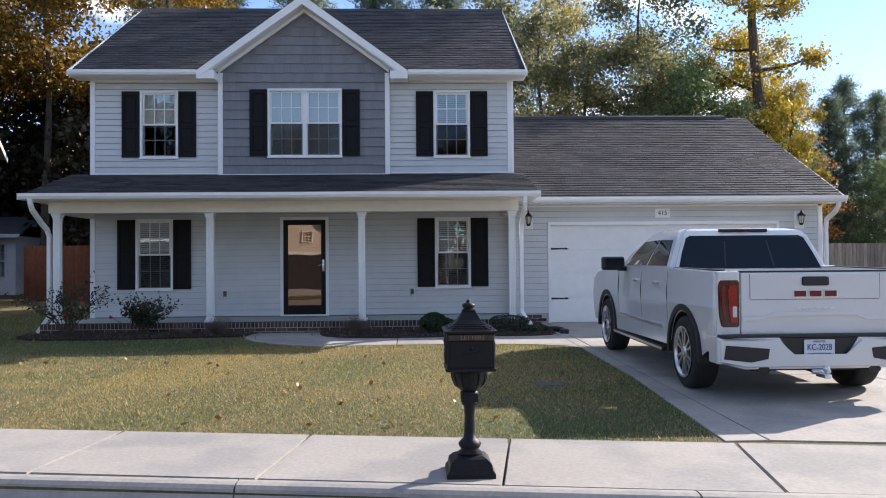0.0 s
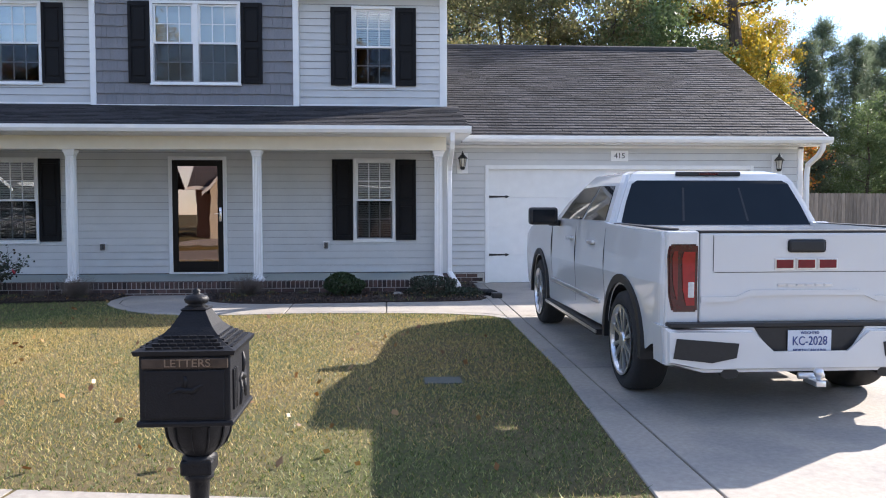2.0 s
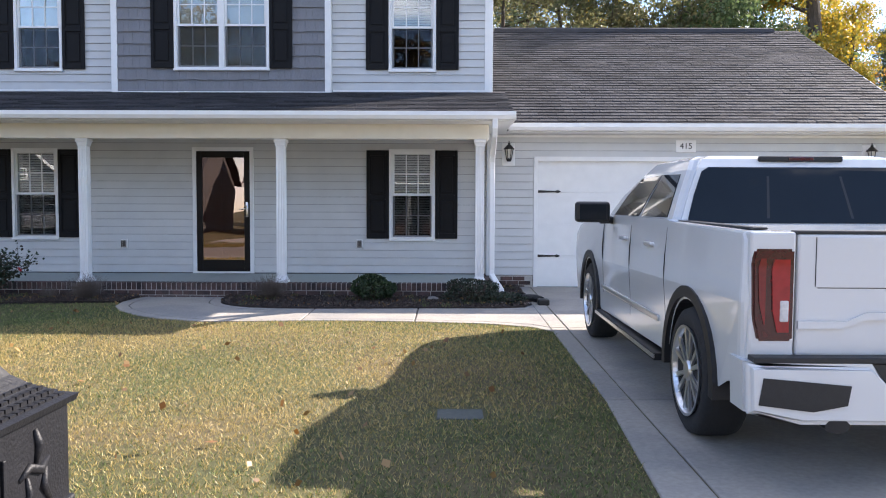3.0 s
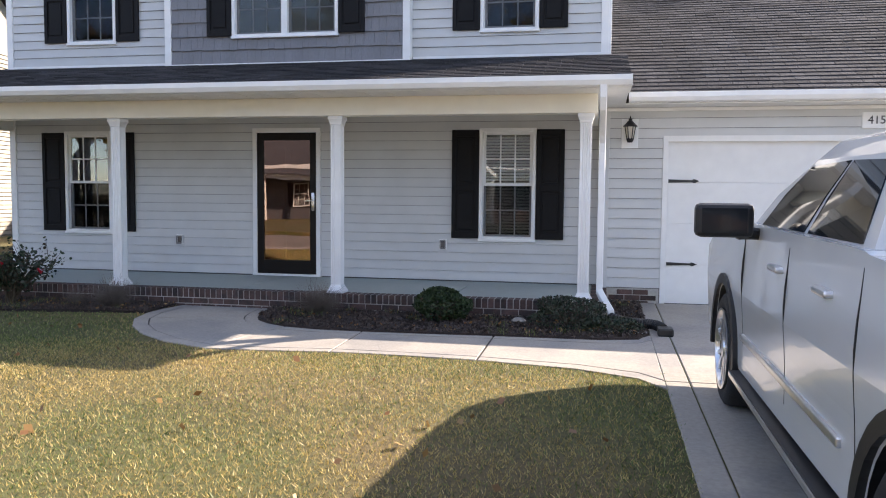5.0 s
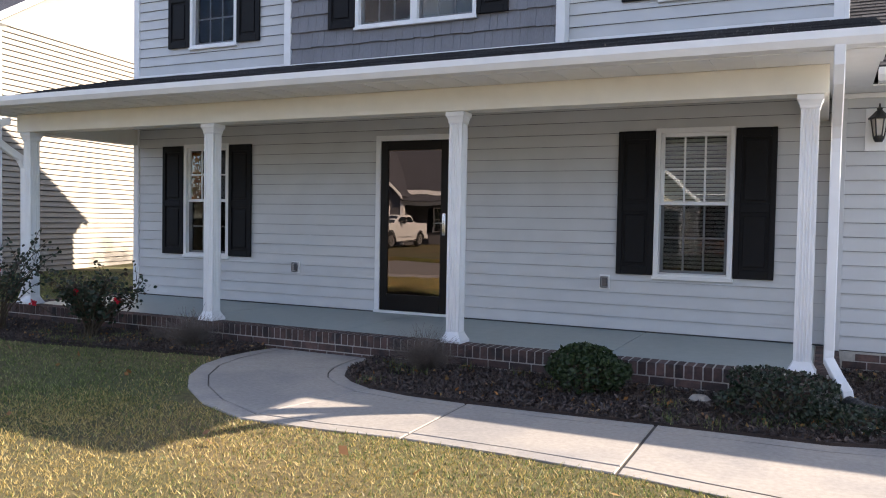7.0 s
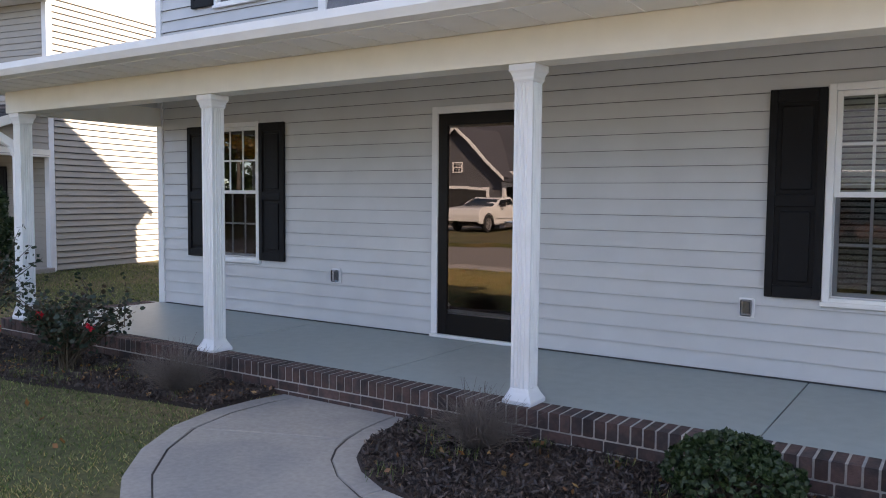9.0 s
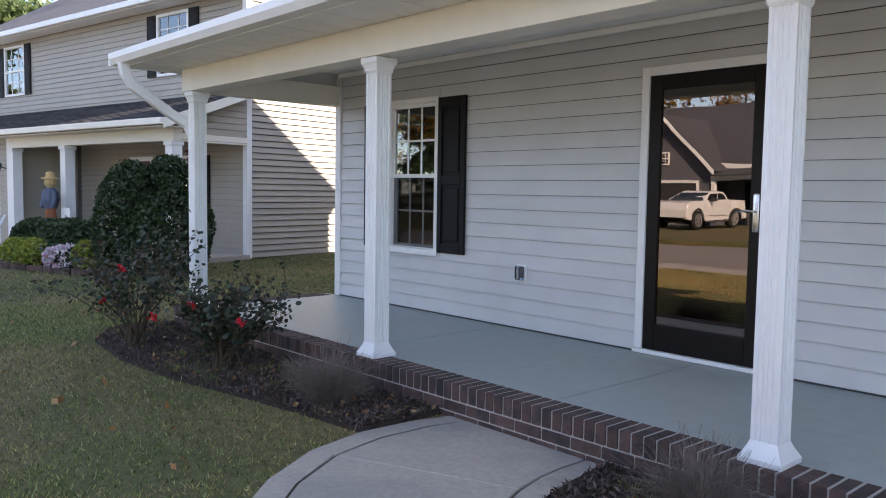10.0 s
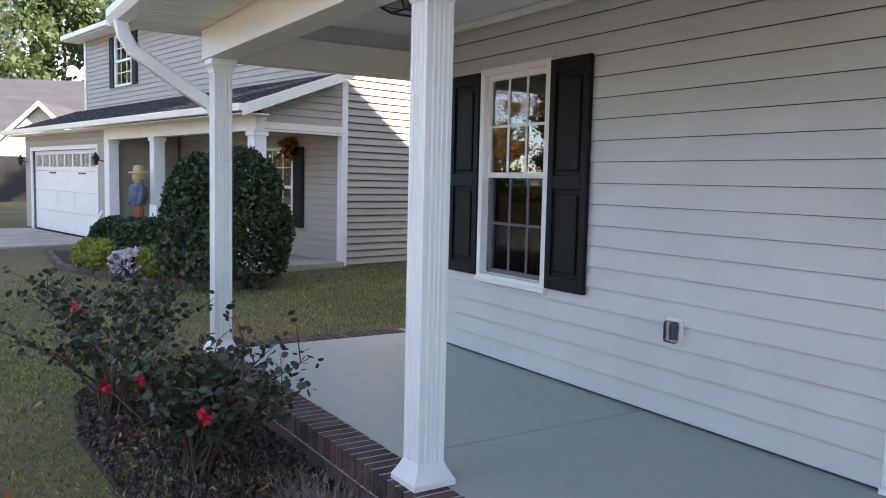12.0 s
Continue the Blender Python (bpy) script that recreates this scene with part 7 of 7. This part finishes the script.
def rose_bush(label, x, y, h, spread, stems, leaves_per, seed, blooms):
    rng = np.random.default_rng(seed)
    t = thing("rose_bush", label, "rose bush", pose(x, y, ground_z(y) + 0.02))
    pos, heads = [], []
    for k in range(stems):
        a = 2 * math.pi * (k + rng.uniform(-0.3, 0.3)) / stems
        r = spread * rng.uniform(0.35, 1.0)
        hh = h * rng.uniform(0.6, 1.0) * (1.1 - 0.35 * r / spread)
        p0 = Vector((rng.normal(0, 0.05), rng.normal(0, 0.05), 0))
        p3 = Vector((math.cos(a) * r, math.sin(a) * r, hh))
        p1 = Vector((math.cos(a) * r * 0.25, math.sin(a) * r * 0.25, hh * 0.45))
        p2 = Vector((math.cos(a) * r * 0.6, math.sin(a) * r * 0.6, hh * 0.78))
        pts = [p0, p1, p2, p3]
        bm = tube(bmesh.new(), pts, [0.009, 0.007, 0.005, 0.002], 6)
        for j in range(3):
            q = pts[1 + j % 2].lerp(pts[2 + j % 2], rng.uniform(0.2, 0.9))
            e = q + Vector((rng.normal(0, 0.14), rng.normal(0, 0.14), rng.uniform(0.05, 0.28)))
            tube(bm, [q, q.lerp(e, 0.5) + Vector((0, 0, 0.02)), e], [0.004, 0.003, 0.0015], 5)
            for s in np.linspace(0.3, 1.05, max(3, leaves_per // 5)):
                c = q.lerp(e, float(s))
                for _ in range(3):
                    pos.append((c.x + rng.normal(0, 0.025), c.y + rng.normal(0, 0.025), c.z + rng.normal(0, 0.02)))
            if rng.uniform() < 0.5:
                heads.append(e)
        for s in np.linspace(0.35, 1.0, leaves_per):
            i = min(2, int(s * 3))
            c = pts[i].lerp(pts[i + 1], float(s) * 3 - i)
            for _ in range(3):
                pos.append((c.x + rng.normal(0, 0.04), c.y + rng.normal(0, 0.04), c.z + rng.normal(0, 0.03)))
        part("cane", bm, STEM, t)
    ob = new("foliage", quads("foliage", round_leaves(np.array(pos), 0.036, rng), ROSELEAF, 6))
    ob.parent = t
    for bx, by, bz in blooms:
        c = np.array([[bx, by, bz]]) + rng.normal(0, 0.014, (26, 3))
        ob = new("bloom", quads("bloom", leaf_quads(c, 0.031, rng, 0, 1.0), PETAL))
        ob.parent = t
        tagged(ob, "red rose bloom")
        part("bloom_stem", tube(bmesh.new(), [(bx * 0.6, by * 0.6, bz * 0.62), (bx * 0.85, by * 0.85, bz * 0.85), (bx, by, bz)], [0.005, 0.004, 0.003], 5), STEM, t)
    return t


rose_bush("dense dark rose bush with red blooms", -4.85, 15.62, 0.80, 0.60, 26, 15, 31, [(0.12, -0.30, 0.55), (0.50, -0.10, 0.46), (-0.45, -0.35, 0.40)])
rose_bush("tall open rose bush with few red blooms", -6.15, 15.45, 1.18, 0.95, 20, 12, 32, [(0.35, -0.25, 0.74), (0.1, -0.3, 0.45)])


def shrub(name, label, x, y, rx, ry, h, mat, leaves, size, seed, group="", rough=0.16, zoff=0.0):
    """A leafy mound with an uneven outline over branching stems."""
    rng = np.random.default_rng(seed)
    t = thing(name, label, "shrub", pose(x, y, ground_z(y) + zoff), group)
    d = rng.normal(size=(leaves, 3))
    d /= np.linalg.norm(d, axis=1, keepdims=True)
    d[:, 2] = np.where(d[:, 2] < -0.55, -d[:, 2], d[:, 2])
    bumps = rng.normal(size=(26, 3))
    bumps /= np.linalg.norm(bumps, axis=1, keepdims=True)
    f = np.max(np.clip((d @ bumps.T - 0.8) / 0.2, 0, 1), axis=1)
    r = (0.86 + rough * f + rng.normal(0, 0.03, leaves)) * np.where(rng.uniform(size=leaves) < 0.75, 1, rng.uniform(0.55, 1, leaves))
    pos = d * r[:, None] * np.array([rx, ry, h / 2]) + np.array([0, 0, h / 2])
    ob = new("foliage", quads("foliage", leaf_quads(pos, size, rng), mat))
    ob.parent = t
    for k in range(9):
        a = k * 2.4
        e = (math.cos(a) * rx * 0.6, math.sin(a) * ry * 0.6, h * rng.uniform(0.5, 0.85))
        part("stem", tube(bmesh.new(), [(0, 0, -0.03), (e[0] * 0.4, e[1] * 0.4, e[2] * 0.5), e], [0.014, 0.009, 0.003], 5), STEM, t)
    return t


shrub("boxwood_shrub", "clipped round boxwood in the mulch bed", 0.62, 15.72, 0.28, 0.27, 0.37, BOXLEAF, 3600, 0.027, 41, rough=0.34)
shrub("low_shrub", "loose low evergreen shrub by the downspout", 2.0, 15.72, 0.36, 0.3, 0.29, ROSELEAF, 2400, 0.024, 42, rough=0.55)
shrub("low_shrub", "spreading juniper clump beside the drain pipe", 2.45, 15.52, 0.26, 0.2, 0.15, ROSELEAF, 1100, 0.024, 43, rough=0.5)
shrub("holly_bush", "large rounded dark holly bush beside a porch", -11.68, 17.9, 0.7, 0.7, 1.72, BOXLEAF, 16000, 0.052, 44, zoff=-0.1, rough=0.5)
for i, (hx, hy) in enumerate(((-14.2, 17.35), (-15.1, 17.15), (-13.4, 17.25))):
    shrub("hedge_shrub", "low clipped dark evergreen shrub", hx, hy, 0.62, 0.55, 0.92, BOXLEAF, 6000, 0.055, 45 + i, "clipped shrubs", zoff=-0.12)
for i, (hx, hy) in enumerate(((-14.3, 16.6), (-13.6, 16.65), (-12.4, 17.15))):
    shrub("lime_shrub", "small bright lime green shrub", hx, hy, 0.32, 0.3, 0.5, LIMELEAF, 1500, 0.05, 55 + i, "lime shrubs", 0.3)
shrub("flower_clump", "clump of white and pink flowers", -12.95, 16.85, 0.3, 0.25, 0.45, WHITEPETAL, 700, 0.05, 60, "", 0.3)


def twig_bush(label, x, y, r, h, n, seed):
    rng = np.random.default_rng(seed)
    t = thing("twig_bush", label, "shrub", pose(x, y, ground_z(y) + 0.02), "dormant bushes")
    tri = []
    for _ in range(n):
        a, f = rng.uniform(0, 2 * math.pi), rng.uniform(0.1, 1.0) ** 0.7
        hh = h * rng.uniform(0.4, 1.0) * (1.1 - 0.4 * f)
        p0 = np.array([math.cos(a) * 0.05 * f, math.sin(a) * 0.05 * f, 0])
        p1 = np.array([math.cos(a) * r * f * 0.5, math.sin(a) * r * f * 0.5, hh * 0.62]) + rng.normal(0, 0.03, 3)
        p2 = np.array([math.cos(a) * r * f, math.sin(a) * r * f, hh]) + rng.normal(0, 0.045, 3)
        w = np.array([-math.sin(a), math.cos(a), 0]) * 0.0014
        v = np.array([0, 0, 1.0]) * 0.0013
        for q0, q1, s in ((p0, p1, 1.0), (p1, p2, 0.7)):
            tri.append((q0 - w, q0 + w, q1 + w * s, q1 - w * s))
            tri.append((q0 - v, q0 + v, q1 + v * s, q1 - v * s))
    ob = new("twig_spray", quads("twig_spray", np.array(tri), TWIG))
    ob.parent = t
    part("crown_stub", lathe(bmesh.new(), [(0.06, -0.01), (0.05, 0.03), (0.02, 0.05)], 8), STEM, t)


twig_bush("dormant grey lavender bush in the mulch", -3.5, 15.72, 0.32, 0.38, 900, 71)
twig_bush("dormant grey lavender bush beside the walk", -0.9, 15.86, 0.32, 0.36, 900, 72)
twig_bush("small dormant bush by the rose", -4.1, 15.85, 0.2, 0.22, 180, 73)

# ---- lawn blades, mulch chips, fallen leaves ----
def inside(px, py, poly):
    c = np.zeros(len(px), bool)
    j = len(poly) - 1
    for i in range(len(poly)):
        xi, yi = poly[i]
        xj, yj = poly[j]
        c ^= ((yi > py) != (yj > py)) & (px < (xj - xi) * (py - yi) / (yj - yi + 1e-12) + xi)
        j = i
    return c


WALK_POLY = OUTER + INNER[::-1]
NBED = [(-17.6, 16.2), (-14.6, 16.1), (-12.4, 16.8), (-11.05, 18.1), (-12.0, 18.9), (-17.8, 18.0)]
GREENBLADE = leaf_material("green_grass", [(0.03, 0.055, 0.012), (0.10, 0.15, 0.035), (0.17, 0.215, 0.06), (0.42, 0.43, 0.17)], 0.35)
STRAWBLADE = leaf_material("dormant_grass", [(0.38, 0.285, 0.09), (0.64, 0.48, 0.18), (0.24, 0.18, 0.065), (0.80, 0.62, 0.28)], 0.35)


def smooth_noise(x, y, s, seed):
    r = np.random.default_rng(seed)
    v = np.zeros(len(x))
    for _ in range(6):
        a, p = r.uniform(0, 2 * math.pi), r.uniform(0, 2 * math.pi)
        v += np.sin((x * math.cos(a) + y * math.sin(a)) * s * r.uniform(0.6, 1.6) + p)
    return v / 6


rngg = np.random.default_rng(90)
green, straw = [], []
for x0, x1, y0, y1, dens, size in ((-3.6, 2.9, 7.0, 14.0, 5600, 1.0), (-9.5, -2.2, 10.0, 16.3, 3600, 1.1), (-9.0, -3.6, 7.2, 10.0, 2000, 1.2), (-13.5, -6.9, 14.5, 22.0, 1100, 1.7), (-2.9, 2.9, 13.2, 14.1, 2500, 1.1)):
    n = int((x1 - x0) * (y1 - y0) * dens)
    x, y = rngg.uniform(x0, x1, n), rngg.uniform(y0, y1, n)
    keep = (y > walk_line(x) - 0.02) & (x < 2.875 + rngg.normal(0, 0.012, n)) & ~inside(x, y, WALK_POLY) & ~inside(x + rngg.normal(0, 0.09, n), y + np.abs(rngg.normal(0, 0.16, n)) * (rngg.uniform(size=n) < 0.8) - 0.12, BED_L) & ~inside(x, y, NBED)
    keep &= ~((x > PX0 - 0.03) & (y > 16.12)) & ~((x > -1.6) & (y > 14.4) & (x < 3))
    keep &= (y > 10.25) | (x < 2.68 + 0.055 * np.clip(y - 6.98, 0, 4))
    keep &= ~((x > 1.6) & (x < 1.96) & (np.abs(y - 9.86) < 0.14))
    keep &= rngg.uniform(size=n) < np.clip(0.62 + 1.5 * smooth_noise(x, y, 85, 7), 0.12, 1)
    x, y = x[keep], y[keep]
    n = len(x)
    g = 0.28 + 0.28 * smooth_noise(x, y, 1.1, 4) + 0.22 * smooth_noise(x, y, 4.5, 5)
    g += np.where(x < -2.6, np.clip((-2.4 - x) * 0.4, 0, 0.75) * np.clip((y - 11.5) * 0.45, 0, 1), 0)
    g += np.clip((9.0 - y) * 0.28, 0, 0.4) + np.clip((x - 1.2) * 0.2, 0, 0.3) + np.clip((y - 13.2) * 0.5, 0, 0.25)
    is_green = rngg.uniform(size=n) < g
    z = -0.08 + 0.0155 * (y - 6)
    a = rngg.uniform(0, 2 * math.pi, n)
    h = rngg.uniform(0.012, 0.034, n) * size ** 0.5
    lean = rngg.uniform(0.2, 1.3, n) * h
    b = rngg.uniform(0, 2 * math.pi, n)
    w = rngg.uniform(0.0022, 0.0048, n) * size
    base_p = np.stack([x, y, z - 0.004], axis=1)
    side_v = np.stack([np.cos(a) * w, np.sin(a) * w, np.zeros(n)], axis=1)
    tip = base_p + np.stack([np.cos(b) * lean, np.sin(b) * lean, h], axis=1)
    tri = np.stack([base_p - side_v, base_p + side_v, tip], axis=1)
    green.append(tri[is_green])
    straw.append(tri[~is_green])
for nm, lst, mat, lab in (("green_grass_blades", green, GREENBLADE, "short green grass blades in the lawn"), ("dormant_grass_blades", straw, STRAWBLADE, "straw coloured dormant grass blades")):
    tagged(new(nm, quads(nm, np.concatenate(lst), mat, 3)), lab, "grass", kind="stuff")

CHIP = leaf_material("bark_chips", [(0.016, 0.011, 0.009), (0.045, 0.029, 0.023), (0.075, 0.05, 0.04), (0.028, 0.018, 0.015), (0.15, 0.11, 0.09)], 0.0)
chips = []
for poly, n in ((BED_R, 15000), (BED_L, 20000)):
    xs, ys = [p[0] for p in poly], [p[1] for p in poly]
    x, y = rngg.uniform(min(xs), max(xs), n * 2), rngg.uniform(min(ys), max(ys), n * 2)
    k = inside(x, y, poly)
    x, y = x[k], y[k]
    c = np.stack([x, y, -0.08 + 0.0155 * (y - 6) + 0.032 + rngg.uniform(0, 0.018, len(x))], axis=1)
    chips.append(leaf_quads(c, 0.0155, rngg, 0.0, 3.2))
tagged(new("bark_chips", quads("bark_chips", np.concatenate(chips), CHIP)), "dark bark mulch chips", "mulch", kind="stuff")
FALLEN = leaf_material("fallen_leaves", [(0.3, 0.13, 0.03), (0.22, 0.1, 0.04), (0.36, 0.22, 0.08), (0.14, 0.07, 0.03)], 0.1)
n = 240
x, y = rngg.uniform(-9, 2.8, n), rngg.uniform(7.3, 16.1, n)
k = (y > walk_line(x)) & ~inside(x, y, WALK_POLY) & ~((x > -1.5) & (y > 16.1))
c = np.stack([x, y, -0.08 + 0.0155 * (y - 6) + 0.035], axis=1)[k]
tagged(new("fallen_leaves", quads("fallen_leaves", leaf_quads(c, 0.055, rngg, 0.0, 1.2), FALLEN)), "scattered brown fallen leaves on the lawn", "leaves", kind="stuff")
PEBBLE = material("pale_gravel", (0.5, 0.48, 0.45), 0.8, 0.2, 30, island=0.25)
pv_, pf_ = [], []
for k in range(70):
    cx, cy = 2.62 + rngg.normal(0, 0.12), 15.5 + rngg.normal(0, 0.1)
    r = rngg.uniform(0.008, 0.02)
    z = ground_z(cy) + 0.035
    i = len(pv_)
    pv_ += [(cx + r, cy, z), (cx, cy + r, z), (cx - r, cy, z), (cx, cy - r, z), (cx, cy, z + r * 0.8), (cx, cy, z - r)]
    pf_ += [(i, i + 1, i + 4), (i + 1, i + 2, i + 4), (i + 2, i + 3, i + 4), (i + 3, i, i + 4)]
tagged(new("gravel", raw_mesh("gravel", pv_, pf_, PEBBLE)), "pale gravel by the drain pipe", "gravel", kind="stuff")

# litter and weeds in the beds
litter, weeds = [], []
for poly, n in ((BED_R, 170), (BED_L, 150)):
    xs, ys = [p[0] for p in poly], [p[1] for p in poly]
    x, y = rngg.uniform(min(xs), max(xs), n * 2), rngg.uniform(min(ys), max(ys), n * 2)
    k = inside(x, y, poly)
    x, y = x[k], y[k]
    c = np.stack([x, y, -0.08 + 0.0155 * (y - 6) + 0.054], axis=1)
    litter.append(leaf_quads(c, 0.028, rngg, 0.0, 1.6))
    for cx, cy in zip(x[::9], y[::9]):
        m = 36
        p = np.stack([cx + rngg.normal(0, 0.05, m), cy + rngg.normal(0, 0.05, m), np.full(m, ground_z(cy) + 0.03)], axis=1)
        b = rngg.uniform(0, 2 * math.pi, m)
        tip = p + np.stack([np.cos(b) * 0.03, np.sin(b) * 0.03, rngg.uniform(0.03, 0.08, m)], axis=1)
        sv = np.stack([-np.sin(b) * 0.003, np.cos(b) * 0.003, np.zeros(m)], axis=1)
        weeds.append(np.stack([p - sv, p + sv, tip], axis=1))
tagged(new("leaf_litter", quads("leaf_litter", np.concatenate(litter), FALLEN)), "dry brown leaf litter on the mulch", "leaves", kind="stuff")
tagged(new("weed_tufts", quads("weed_tufts", np.concatenate(weeds), GREENBLADE, 3)), "small green weeds sprouting in the mulch", "weeds", kind="stuff")

# ---- bricks ----
brick_mesh = {}


def brick(parent, x, y, z, sx, sy, sz):
    key = (sx, sy, sz)
    if key not in brick_mesh:
        bm = bmesh.new()
        e = 0.004
        prism(bm, ((e, 0), (sx - e, 0), (sx, e), (sx, sz - e), (sx - e, sz), (e, sz), (0, sz - e), (0, e)), 0, sy)
        brick_mesh[key] = mesh_of("brick", bm, BRICK)
    return piece("brick", brick_mesh[key], parent, x, y, z)


x = PX0
rng = random.Random(3)
while x < PX1 - 0.05:
    brick(porch, x, PY + rng.uniform(-0.007, -0.002), PZ - 0.105, 0.062, 0.195, 0.105)
    x += 0.0745
x = PX0
for r in range(3):
    x = PX0 - (0.1 if r % 2 else 0.0)
    while x < PX1 - 0.05:
        a = max(x, PX0)
        if a == x and x + 0.195 <= PX1:
            brick(porch, a, PY - 0.003, PZ - 0.179 - 0.073 * r, 0.195, 0.09, 0.062)
        x += 0.205
y = PY + 0.21
while y < YW - 0.08:
    for xx in (PX0, PX1 - 0.195):
        brick(porch, xx, y, PZ - 0.105, 0.195, 0.062, 0.105)
    y += 0.0745
foot = part("brick_foundation", boxes((PX1 + 0.002, GW - 0.012, -0.05, 3.09, GW + 0.004, 0.30)), MORTAR, house)
for r in range(4):
    x = 2.45 - (0.1 if r % 2 else 0)
    while x < 3.0:
        if x >= 2.43 and x + 0.195 < 3.1:
            brick(foot, x, GW - 0.02, 0.05 + 0.073 * r - 0.05, 0.195, 0.03, 0.062)
        x += 0.205
